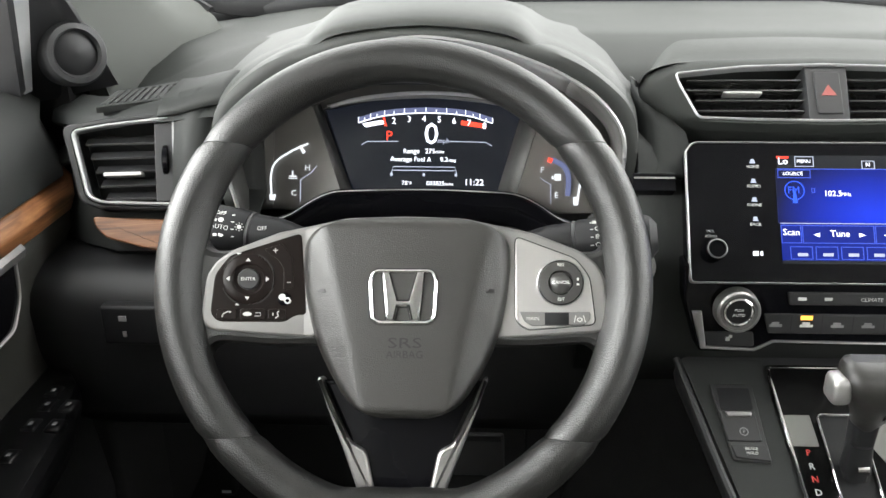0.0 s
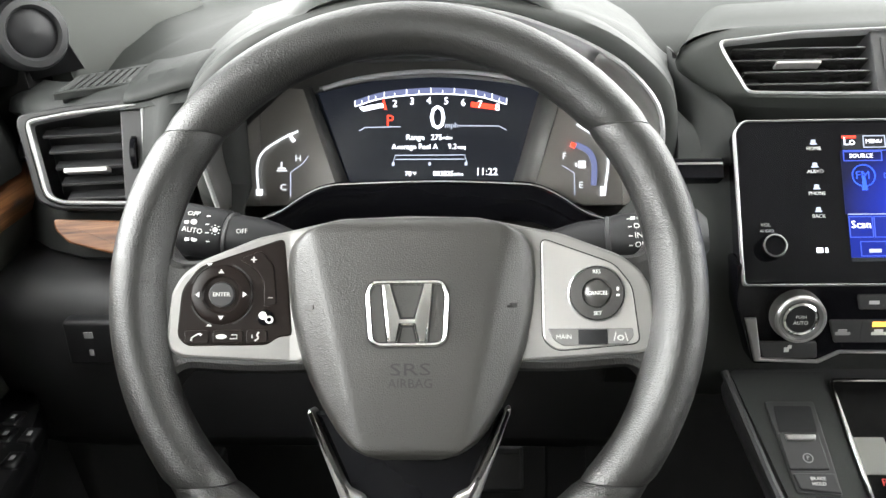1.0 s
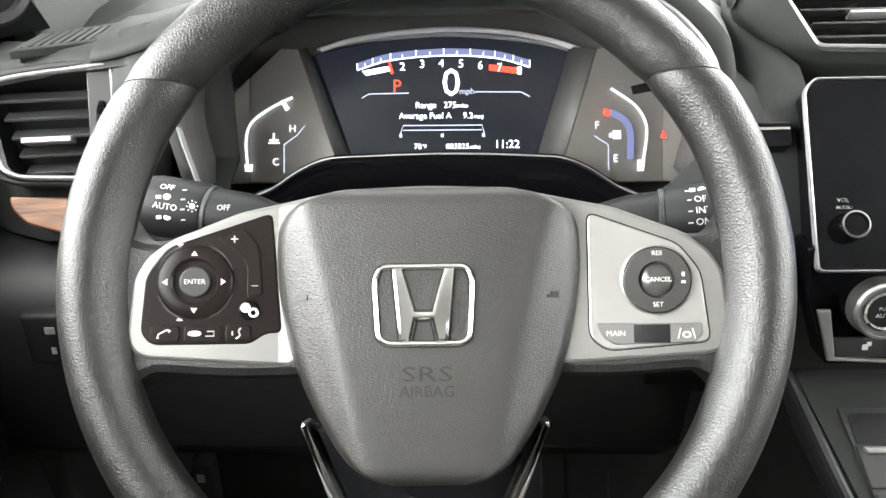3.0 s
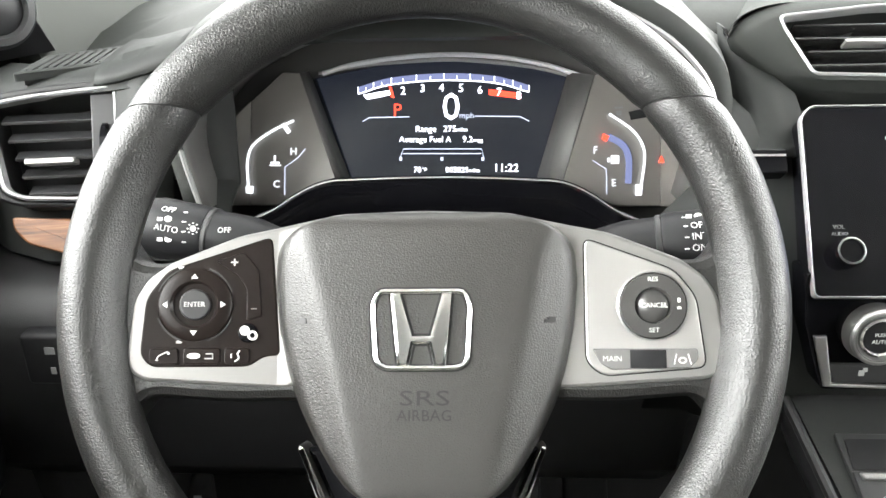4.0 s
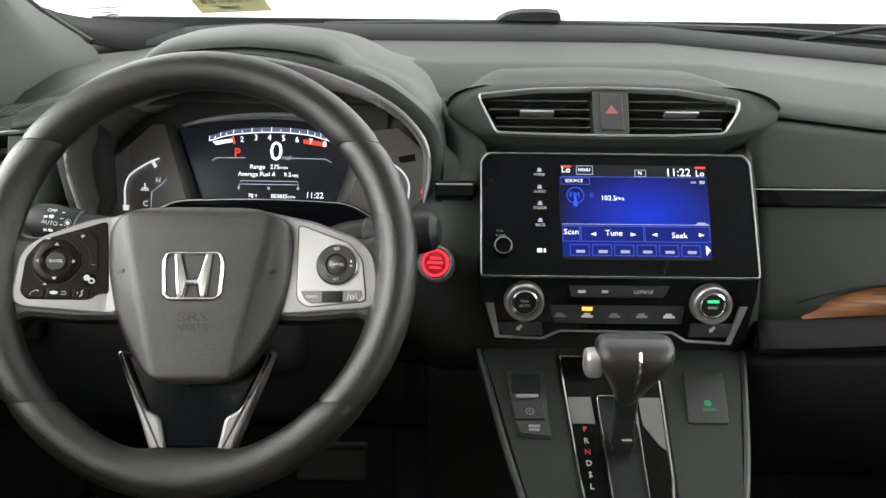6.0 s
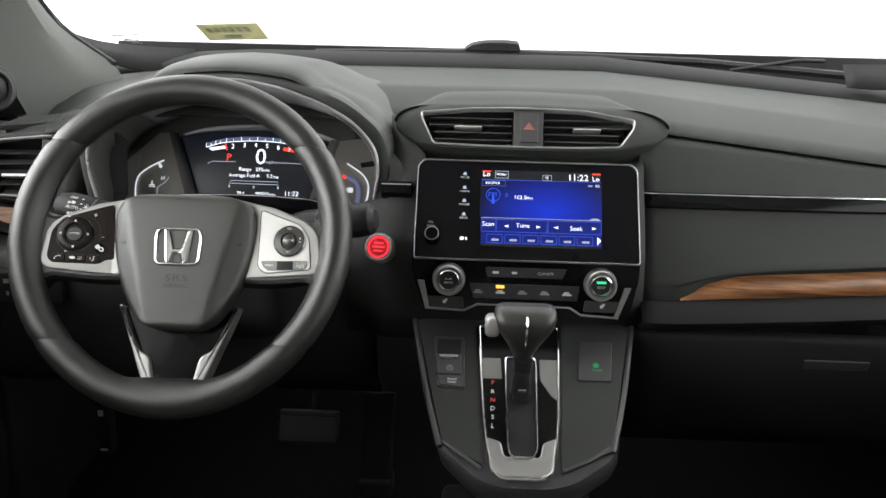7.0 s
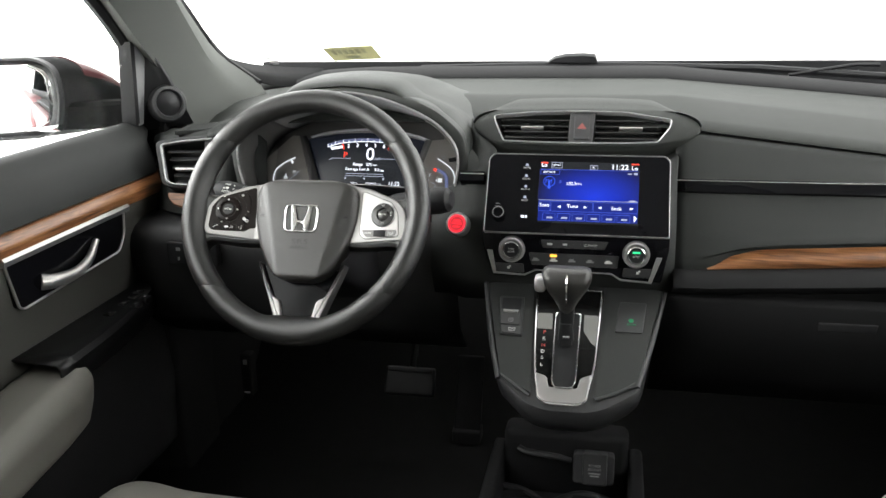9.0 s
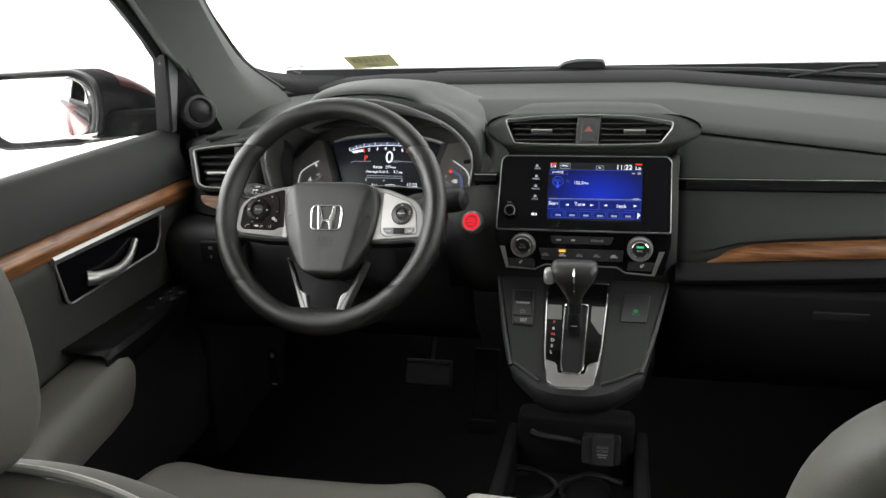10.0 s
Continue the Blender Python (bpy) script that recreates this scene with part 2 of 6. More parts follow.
def inset(pts, d):
    k, out = len(pts), []
    area = sum(pts[i - 1][0] * pts[i][1] - pts[i][0] * pts[i - 1][1] for i in range(k))
    sgn = 1 if area > 0 else -1
    for i in range(k):
        a, p, b = Vector(pts[i - 1]), Vector(pts[i]), Vector(pts[(i + 1) % k])
        t1, t2 = (p - a), (b - p)
        t1 = t1.normalized() if t1.length > 1e-9 else t2.normalized()
        t2 = t2.normalized() if t2.length > 1e-9 else t1
        n1, n2 = Vector((-t1.y, t1.x)) * sgn, Vector((-t2.y, t2.x)) * sgn
        m = n1 + n2
        m = m.normalized() if m.length > 1e-6 else n1
        out.append(tuple(p + m * d / max(0.5, m.dot(n1))))
    return out


def prism(pts, n0, n1, bevel=0.0, bm=None):
    """A plate with its outline in u, v from depth n0 (back) to n1 (front), its front edge rounded by bevel."""
    bm = bm or bmesh.new()
    rings = [(pts, n0), (pts, n1 - bevel)]
    if bevel:
        rings += [(inset(pts, bevel * 0.35), n1 - bevel * 0.3), (inset(pts, bevel), n1)]
    vs = [[bm.verts.new((p[0], p[1], z)) for p in ring] for ring, z in rings]
    k = len(pts)
    for a, b in zip(vs, vs[1:]):
        for i in range(k):
            bm.faces.new((a[i - 1], a[i], b[i], b[i - 1]))
    bm.faces.new(vs[-1])
    bm.faces.new(list(reversed(vs[0])))
    return bm


def ring_plate(outer, inner, n0, n1, bevel=0.0, bm=None):
    """A frame between two outlines of as many points."""
    bm = bm or bmesh.new()
    loops = [(outer, n0), (outer, n1 - bevel), (inset(outer, bevel), n1), (inset(inner, -bevel), n1), (inner, n1 - bevel), (inner, n0)]
    vs = [[bm.verts.new((p[0], p[1], z)) for p in ring] for ring, z in loops]
    k = len(outer)
    for a, b in zip(vs, vs[1:] + vs[:1]):
        for i in range(k):
            bm.faces.new((a[i - 1], a[i], b[i], b[i - 1]))
    return bm


def box(x0, y0, z0, x1, y1, z1, r=0.0, bm=None):
    bm = bm or bmesh.new()
    m = Matrix.Translation(((x0 + x1) / 2, (y0 + y1) / 2, (z0 + z1) / 2)) @ Matrix.Diagonal((abs(x1 - x0), abs(y1 - y0), abs(z1 - z0), 1))
    res = bmesh.ops.create_cube(bm, size=1, matrix=m)
    if r:
        es = list({e for v in res["verts"] for e in v.link_edges})
        bmesh.ops.bevel(bm, geom=es, offset=r, segments=3, affect="EDGES", profile=0.5)
    return bm


def loft(sections, closed=False, caps=False, bm=None):
    bm = bm or bmesh.new()
    vs = [[bm.verts.new(p) for p in sec] for sec in sections]
    k = len(sections[0])
    for a, b in zip(vs, vs[1:]):
        for i in range(0 if closed else 1, k):
            bm.faces.new((a[i - 1], a[i], b[i], b[i - 1]))
    if caps:
        bm.faces.new(list(reversed(vs[0])))
        bm.faces.new(vs[-1])
    return bm


def smooth_line(pts, n):
    """n points along a Catmull-Rom curve through pts."""
    P = [Vector(p) for p in pts]
    P = [P[0] * 2 - P[1]] + P + [P[-1] * 2 - P[-2]]
    out = []
    for j in range(n):
        s = j / (n - 1) * (len(P) - 3)
        i = min(int(s), len(P) - 4)
        t = s - i
        a, b, c, d = P[i:i + 4]
        out.append(0.5 * ((2 * b) + (c - a) * t + (2 * a - 5 * b + 4 * c - d) * t * t + (3 * b - a - 3 * c + d) * t ** 3))
    return out


def tube(path, radius, n=10, closed=False, squash=1.0, bm=None):
    """A round bar along a path; radius a number or a list, squash flattens it along z."""
    P = [Vector(p) for p in path]
    k = len(P)
    rad = radius if isinstance(radius, (list, tuple)) else [radius] * k
    secs = []
    up = Vector((0, 0, 1))
    for i in range(k):
        a = P[i - 1] if (i or closed) else P[i]
        b = P[(i + 1) % k] if (i < k - 1 or closed) else P[i]
        t = (b - a).normalized()
        side = t.cross(up)
        if side.length < 0.05:
            side = t.cross(Vector((0, 1, 0)))
        side.normalize()
        nrm = side.cross(t)
        secs.append([P[i] + side * rad[i] * math.cos(2 * math.pi * j / n) + nrm * rad[i] * squash * math.sin(2 * math.pi * j / n) for j in range(n)])
    if closed:
        secs.append(secs[0])
    return loft(secs, True, not closed, bm)


def lathe(profile, n=40, bm=None):
    """Turned about the local n axis: profile of (radius, n)."""
    secs = [[(r * math.cos(2 * math.pi * i / n), r * math.sin(2 * math.pi * i / n), z) for i in range(n)] for r, z in profile]
    bm = loft(secs, True, False, bm)
    return bm


def moved(bm, m):
    bmesh.ops.transform(bm, matrix=m, verts=bm.verts)
    return bm


def writing(name, words, size, at, material, parent, spin=0.0, m=None, align="CENTER", label="", depth=0.0002):
    """Words in the built-in font as a thin mesh, in the parent's u, v, n."""
    cu = bpy.data.curves.new(name, "FONT")
    cu.body, cu.size, cu.align_x, cu.align_y, cu.extrude = words, size, align, "CENTER", depth
    cu.resolution_u = 2
    tmp = new("tmp_text", cu)
    me = bpy.data.meshes.new_from_object(tmp)
    bpy.data.objects.remove(tmp)
    bpy.data.curves.remove(cu)
    me.materials.clear()
    me.materials.append(material)
    me.transform((m or Matrix()) @ pose(*at, 0, 0, spin))
    ob = new(name, me)
    ob.parent = parent
    if label:
        tagged(ob, label)
    return ob


def bars(rows, n=0.0, depth=0.0004, bm=None):
    """Small plates (u0, v0, u1, v1) in one mesh, for marks that cannot be read."""
    bm = bm or bmesh.new()
    for u0, v0, u1, v1 in rows:
        prism(rect(u0, v0, u1, v1), n - 0.0005, n + depth, 0, bm)
    return bm


# ---- the car's shell: floor, roof, pillars, windscreen, rear ----
def flat(pts3, thick=0.003):
    bm = bmesh.new()
    bm.faces.new([bm.verts.new(p) for p in pts3])
    return bm


ground = single("ground", box(-40, -40, -0.42, 40, 40, -0.40), STUDIO, "smooth white studio floor under the car", "floor", kind="structure")
floor_sections = [[(x, y, z) for y, z in ((0.95, 0.42), (0.72, 0.10), (0.60, 0.02), (0.3, 0.0), (-1.6, 0.0), (-2.3, 0.12))] for x in (-0.93, -0.3, 0.037, 0.4, 1.0)]
single("floor", loft(floor_sections), CARPET, "black carpeted footwell floor of the car", "floor", kind="structure", thick=0.02)
# added to block light leaking in past the door's front edge
single("kick_panel", box(-0.93, 0.29, -0.02, -0.765, 0.44, 0.60, 0.01), CARPET, "black kick panel added to keep light out of the footwell", "panel", kind="structure")


def roof_z(x, y):
    along = ((0.20, 1.175), (-0.12, 1.222), (-0.54, 1.25), (-0.9, 1.26), (-1.7, 1.24), (-2.3, 1.15))
    for (y1, z1), (y0, z0) in zip(along, along[1:]):
        if y0 <= y <= y1:
            return z0 + (z1 - z0) * (y - y0) / (y1 - y0) - 0.05 * (x - 0.037) ** 2
    return 1.15


RX = [-0.62, -0.50, -0.36, -0.15, 0.037, 0.22, 0.43, 0.57, 0.70]
RY = [0.20, 0.05, -0.12, -0.33, -0.54, -0.9, -1.3, -1.7, -2.3]
rb = bmesh.new()
rv = {(i, k): rb.verts.new((x, y, roof_z(x, y))) for i, x in enumerate(RX) for k, y in enumerate(RY)}
for i in range(len(RX) - 1):
    for k in range(len(RY) - 1):
        rb.faces.new((rv[i, k], rv[i + 1, k], rv[i + 1, k + 1], rv[i, k + 1]))
single("ceiling", rb, HEADLINER, "pale grey cloth headliner under the roof", "ceiling", kind="structure", thick=-0.04)
RAIL = [(0.20, 1.135), (0.05, 1.155), (-0.12, 1.185), (-0.33, 1.20), (-0.54, 1.205), (-0.80, 1.20)]
for s_ in (-1, 1):
    rail = [[(0.037 + s_ * 0.640, y, roof_z(0.037 + s_ * 0.640, y) + 0.004), (0.037 + s_ * 0.690, y, z + 0.018), (0.037 + s_ * (0.742 - 0.02 * max(0.0, -y)), y, z - 0.028)] for y, z in RAIL]
    single("roof_rail", loft(rail), HEADLINER, "pale grey cloth trim along the roof's edge", "trim", kind="structure", thick=-0.02)
for s_, xk in ((-1, -0.80), (1, 0.875)):
    single("wall_kick", box(xk - 0.02, 0.36, -0.05, xk + 0.02, 1.0, 0.80), CARPET, "black kick panel closing the footwell", "wall", kind="structure")
rear_glass = single("rear_window", loft([[(x, -2.30, 0.72), (x * 0.85, -2.28, 1.15)] for x in (-0.75, -0.3, 0.3, 0.8)]), TINTED, "dark privacy glass in the rear window", "window", kind="structure", thick=0.004)
rear_glass.visible_shadow = True
single("wall_rear", box(-0.75, -2.32, 0.0, 0.82, -2.28, 0.72, 0.0), LOWER, "black trim panel below the rear window", "wall", kind="structure")

WS0, WS1 = Vector((0, 0.83, 0.825)), Vector((0, 0.20, 1.155))
wsec = []
for k in range(7):
    t = k / 6
    half = 0.80 - 0.17 * t
    wsec.append([(0.037 + half * s, WS0.y + (WS1.y - WS0.y) * t - 0.10 * s * s * (1 - 0.4 * t), WS0.z + (WS1.z - WS0.z) * t + 0.02 * math.sin(math.pi * t)) for s in (-1, -0.75, -0.5, -0.25, 0, 0.25, 0.5, 0.75, 1)])
windscreen = single("windscreen", loft(wsec), GLASS, "clear raked windscreen with a black lower border", "windscreen", kind="structure", thick=0.004)
windscreen.visible_shadow = False

PILLAR_IN = [(-0.672, 0.640, 0.755), (-0.690, 0.628, 0.806), (-0.793, 0.655, 0.868), (-0.812, 0.58, 0.948), (-0.775, 0.43, 1.023), (-0.67, 0.18, 1.140)]
PILLAR_CREST = [(-0.680, 0.600, 0.700), (-0.696, 0.573, 0.762), (-0.735, 0.51, 0.845), (-0.730, 0.39, 0.950), (-0.69, 0.23, 1.045), (-0.61, 0.0, 1.15)]
PILLAR_OUT = [(-0.748, 0.415, 0.680), (-0.755, 0.40, 0.750), (-0.765, 0.36, 0.835), (-0.755, 0.24, 0.93), (-0.72, 0.06, 1.045), (-0.66, -0.14, 1.15)]
PILLAR_BACK = [(-0.830, 0.440, 0.680), (-0.83, 0.42, 0.752), (-0.82, 0.38, 0.845), (-0.80, 0.25, 0.945), (-0.76, 0.07, 1.06), (-0.70, -0.13, 1.17)]


def pillar_mesh(sign):
    lines = [smooth_line(p, 18) for p in (PILLAR_IN, PILLAR_CREST, PILLAR_OUT, PILLAR_BACK)]
    secs = []
    for i in range(18):
        ring = [ln[i] for ln in lines]
        mid = ring[0] * 0.25 + ring[1] * 0.75 + Vector((0.012, -0.012, 0))
        mid2 = ring[1] * 0.8 + ring[2] * 0.2 + Vector((0.008, -0.006, 0))
        ring = [ring[0], ring[0] * 0.6 + ring[1] * 0.4 + Vector((0.01, -0.008, 0)), mid, ring[1] + Vector((0.008, -0.01, 0)), mid2, ring[2], ring[3]]
        secs.append([(0.037 + sign * (0.037 - p.x), p.y, p.z) if sign > 0 else tuple(p) for p in ring])
    return loft(secs, True, True)


for sgn, word in ((-1, "driver"), (1, "passenger")):
    pl = thing("windscreen_pillar", "grey cloth covered windscreen pillar beside the dashboard", "pillar", group="windscreen pillars")
    part("pillar_cover", pillar_mesh(sgn), GREYTRIM, pl)
    edge_ = [(0.037 + sgn * (0.037 - x), y, z) if sgn > 0 else (x, y, z) for x, y, z in PILLAR_IN[1:]]
    corner_ = [((0.074 - x) if sgn > 0 else x, y, z) for x, y, z in ((-0.795, 0.668, 0.864), (-0.762, 0.690, 0.848), (-0.722, 0.715, 0.838), (-0.66, 0.735, 0.832), (-0.58, 0.748, 0.829))]
    foot_ = [((0.074 - x) if sgn > 0 else x, y, z) for x, y, z in ((-0.793, 0.664, 0.858), (-0.757, 0.660, 0.832), (-0.700, 0.660, 0.803), (-0.640, 0.690, 0.790), (-0.58, 0.715, 0.790))]
    part("glass_corner", loft([[tuple(a), tuple(b)] for a, b in zip(smooth_line(corner_, 14), smooth_line(foot_, 14))]), BLACKLOW, pl, "black corner of the windscreen border", thick=0.002)
    part("glass_border", tube([(p.x, p.y + 0.004, p.z) for p in smooth_line(edge_, 20)], 0.007, 6), BLACK, pl, "black border of the windscreen glass")

# ---- dashboard ----
dash = thing("dashboard", "dark grey moulded dashboard with walnut trim and a binnacle hood", "dashboard", pose(0.037, 0.3, 0.6))
dash_inv = Matrix.Translation((-0.037, -0.3, -0.6))


def dpart(name, bm, material, label="", parent=None, **kw):
    return part(name, moved(bm, dash_inv), material, parent or dash, label, **kw)


def drop(x):
    """How far the dashboard's top falls away towards the doors."""
    r = max(0.0, x - 0.20) * 0.115
    l = max(0.0, -0.52 - x) * 0.18
    return r + l


XS = [-0.80, -0.72, -0.64, -0.56, -0.46, -0.36, -0.26, -0.16, -0.06, 0.037, 0.13, 0.20, 0.28, 0.36, 0.46, 0.56, 0.68, 0.87]


def crease_y(x):
    return 0.325 if x < -0.1 else 0.325 - 0.045 * min(1, (x + 0.1) / 0.3)


top = []
for x in XS:
    d = drop(x)
    arc = 0.06 * ((x - 0.037) / 0.8) ** 2
    cy = crease_y(x)
    e = max(0.0, -0.60 - x) * 0.25
    top.append([(x, 0.745 - arc, 0.808 - d * 0.7), (x, 0.70 - arc, 0.805 - d * 0.75), (x, 0.60 - arc, 0.802 - d * 0.8), (x, 0.50 - arc * 0.5, 0.801 - d * 0.9 - e * 0.5),
                (x, 0.445, 0.803 - d - e), (x, 0.425, 0.801 - d - e), (x, 0.40, 0.794 - d - e), (x, cy + 0.03, 0.780 - d - e), (x, cy + 0.002, 0.768 - d - e), (x, cy, 0.764 - d - e), (x, cy + 0.006, 0.7605 - d - e)])
dpart("top_pad", loft(top), PAD, "dark grey soft dashboard top", thick=0.006, angle=50)
cowl = []
for x in XS:
    d, arc = drop(x), 0.06 * ((x - 0.037) / 0.8) ** 2
    cowl.append([(x, 0.735 - arc, 0.804 - d * 0.7), (x, 0.75 - arc, 0.818 - d * 0.7), (x, 0.785 - arc * 1.2, 0.832 - d * 0.72), (x, 0.85 - arc * 1.2, 0.825 - d * 0.72)])
dpart("defroster_border", loft(cowl), BLACKLOW, "black border along the windscreen foot", thick=0.004)

# passenger fascia, from the crease down to the glove box
FX = [0.195, 0.215, 0.235, 0.26, 0.30, 0.36, 0.44, 0.54, 0.66, 0.87]
fas = []
for x in FX:
    d = drop(x)
    k = min(1.0, max(0.0, (x - 0.225) / 0.09))
    bow = 0.03 * max(0.0, (x - 0.3) / 0.57) ** 2
    rise = 0.058 * min(1.0, max(0.0, (x - 0.24) / 0.6))
    fas.append([(x, crease_y(x) + 0.006, 0.7615 - d), (x, crease_y(x) - 0.002, 0.7585 - d), (x, crease_y(x) - 0.012 + bow * 0.5, 0.750 - d * 0.95), (x, 0.258 + bow, 0.720 - d * 0.5), (x, 0.236 + bow, 0.692),
                (x, 0.226 + bow, 0.668), (x, 0.206 + bow, 0.628), (x, 0.184 + bow, 0.600 - 0.022 * (1 - k) + rise * 0.65), (x, 0.180 + bow, 0.590 - 0.020 * (1 - k) + rise * 0.65),
                (x, 0.180 + 0.014 * k + bow, 0.586 - 0.022 * (1 - k) + rise * 0.65), (x, 0.172 + 0.010 * k + bow, 0.550 + rise * 0.55)])
dpart("passenger_fascia", loft(fas), FASCIA, "dark grey grained fascia before the passenger", thick=0.006, angle=50)
led = []
for x in FX:
    bow = 0.03 * max(0.0, (x - 0.3) / 0.57) ** 2
    rise = 0.033 * min(1.0, max(0.0, (x - 0.24) / 0.6))
    led.append([(x, 0.185 + bow, 0.556 + rise), (x, 0.170 + bow, 0.553 + rise), (x, 0.152 + bow, 0.542 + rise), (x, 0.146 + bow, 0.532 + rise), (x, 0.150 + bow, 0.524 + rise), (x, 0.175 + bow, 0.512 + rise)])
dpart("fascia_ledge", loft(led), BLACKLOW, "dark ledge below the wood trim", thick=0.006)
glove = dpart("glove_box", loft([[(x, 0.172, 0.515), (x, 0.166, 0.50), (x, 0.180, 0.44), (x, 0.205, 0.36), (x, 0.26, 0.30), (x, 0.45, 0.26)] for x in (0.17, 0.24, 0.4, 0.55, 0.70, 0.85)]), BLACKLOW, "black closed glove box lid", thick=0.01)
dpart("glove_box_latch", moved(prism(rect(-0.045, -0.009, 0.045, 0.009, 0.004), -0.01, 0.006, 0.003), plane_frame((0.465, 0.178, 0.470), -18)), BUTTON, "dark grey latch", glove)
# wood inlay and black-and-chrome strip
wd = []
for i in range(25):
    t = (i / 24) ** 1.5
    x = 0.247 + t * 0.58
    bow = 0.03 * max(0.0, (x - 0.3) / 0.57) ** 2
    k = min(1.0, max(0.0, (x - 0.247) / 0.08)) ** 0.7
    rise = 0.058 * min(1.0, max(0.0, (x - 0.24) / 0.6))
    z1, z0 = 0.5575 + 0.0255 * k + rise * 0.62, 0.5555 + rise * 0.55
    wd.append([(x, 0.1905 + bow - 0.004, z1), (x, 0.184 + bow - 0.004, (z1 + z0) / 2), (x, 0.178 + bow - 0.004, z0)])
dpart("wood_inlay", loft(wd), WOOD, "glossy walnut grain inlay", thick=0.004)
st = []
for x in FX[:1] + FX[2:]:
    bow = 0.03 * max(0.0, (x - 0.3) / 0.57) ** 2
    st.append([(x, 0.2315 + bow, 0.6895), (x, 0.228 + bow, 0.686), (x, 0.2215 + bow, 0.6715), (x, 0.2245 + bow, 0.668)])
dpart("gloss_strip", loft(st), GLOSS, "piano black strip", thick=0.004)
ch = []
for x in FX[:1] + FX[2:]:
    bow = 0.03 * max(0.0, (x - 0.3) / 0.57) ** 2
    ch.append((x, 0.2285 + bow, 0.6875))
dpart("chrome_line", tube(ch, 0.0011, 6), CHROME, "thin chrome line")

# centre stack body behind the screen and the climate controls
cs = []
for x in (-0.205, -0.175, -0.15, -0.12, -0.09, 0.037, 0.17, 0.197):
    e = 1.0 if x < -0.16 else 0.0
    w = 0.0 if x < -0.14 or x > 0.18 else 1.0
    xu = max(x, -0.150 + 0.02 * (x + 0.205))
    cs.append([(xu, 0.345, 0.766 - 0.04 * w), (xu, 0.325, 0.764 - 0.05 * w), (xu, 0.285 + 0.02 * e, 0.735 - 0.025 * w), (xu, 0.250 + 0.02 * e, 0.722 - 0.012 * w), (xu, 0.225 + 0.015 * e, 0.690), (x, 0.198 + 0.015 * e, 0.645), (x, 0.180 + 0.015 * e, 0.612),
               (x, 0.172 + 0.015 * e, 0.575), (x, 0.170 + 0.015 * e, 0.53), (x, 0.19 + 0.02 * e, 0.48)])
dpart("centre_surround", loft(cs), FASCIA, "dark grey centre stack surround", thick=0.006, angle=60)
slot = plane_frame((-0.136, 0.209, 0.690), 35)
dpart("gloss_slot", moved(prism(rect(-0.022, -0.009, 0.020, 0.009, 0.002), -0.02, 0.001, 0.001), slot), GLOSS, "small piano black insert")
dpart("chrome_tick", moved(prism(rect(-0.021, 0.003, 0.019, 0.0048), 0.0, 0.002), slot), CHROME, "chrome bar")

# cheeks that close the dash between the hood and the vents
CHEEK = [((-0.152, 0.300, 0.776), (-0.146, 0.289, 0.767)), ((-0.151, 0.286, 0.752), (-0.124, 0.269, 0.748)), ((-0.148, 0.268, 0.728), (-0.102, 0.250, 0.730)), ((-0.146, 0.250, 0.706), (-0.097, 0.232, 0.708)), ((-0.146, 0.232, 0.688), (-0.097, 0.214, 0.692))]
dpart("dash_cheek", loft([[a, tuple((Vector(a) + Vector(b)) / 2 + Vector((0, -0.004, 0.002))), b] for a, b in CHEEK]), FASCIA, "dark grey cheek between hood and vent", thick=0.004)
CHEEK = [((-0.584, 0.300, 0.766), (-0.630, 0.303, 0.758)), ((-0.584, 0.286, 0.748), (-0.630, 0.284, 0.743)), ((-0.585, 0.270, 0.705), (-0.630, 0.262, 0.702)), ((-0.586, 0.258, 0.665), (-0.630, 0.246, 0.660)), ((-0.588, 0.252, 0.630), (-0.632, 0.240, 0.628))]
dpart("dash_cheek", loft([[a, tuple((Vector(a) + Vector(b)) / 2 + Vector((0, -0.003, 0.002))), b] for a, b in CHEEK]), FASCIA, "dark grey cheek between hood and vent", thick=0.004)

fillet_ = []
for y, z0, z1 in ((0.278, 0.738, 0.752), (0.284, 0.745, 0.764), (0.300, 0.752, 0.772), (0.335, 0.757, 0.7755), (0.370, 0.760, 0.772), (0.41, 0.752, 0.758)):
    fillet_.append([(-0.648 + 0.078 * k / 8, y, z0 + (z1 - z0) * (k / 8) ** 2 * (3 - 2 * k / 8)) for k in range(9)])
dpart("dash_cheek", loft(fillet_), FASCIA, "dark grey fillet between hood and dash top", thick=0.003, angle=60)

# knee panel and column surround below the binnacle
kn = []
for x in (-0.80, -0.74, -0.66, -0.56, -0.46, -0.36, -0.26, -0.20, -0.165):
    kn.append([(x, 0.32, 0.592), (x, 0.265, 0.590), (x, 0.235, 0.586), (x, 0.215, 0.578), (x, 0.202, 0.565), (x, 0.198, 0.545), (x, 0.205, 0.50), (x, 0.235, 0.40), (x, 0.30, 0.34)])
dpart("knee_panel", loft(kn), LOWER, "black knee panel under the wheel", thick=0.006)
dpart("switch_blank", box(-0.70, 0.183, 0.515, -0.60, 0.20, 0.56, 0.004), BLACK, "black switch panel")
for b4 in ((-0.03, 0.006, -0.022, 0.012), (-0.028, -0.012, -0.024, -0.006), (0.012, 0.0, 0.022, 0.012)):
    dpart("switch_mark", moved(bars([b4]), plane_frame((-0.65, 0.182, 0.538), 0)), DULLPRINT)

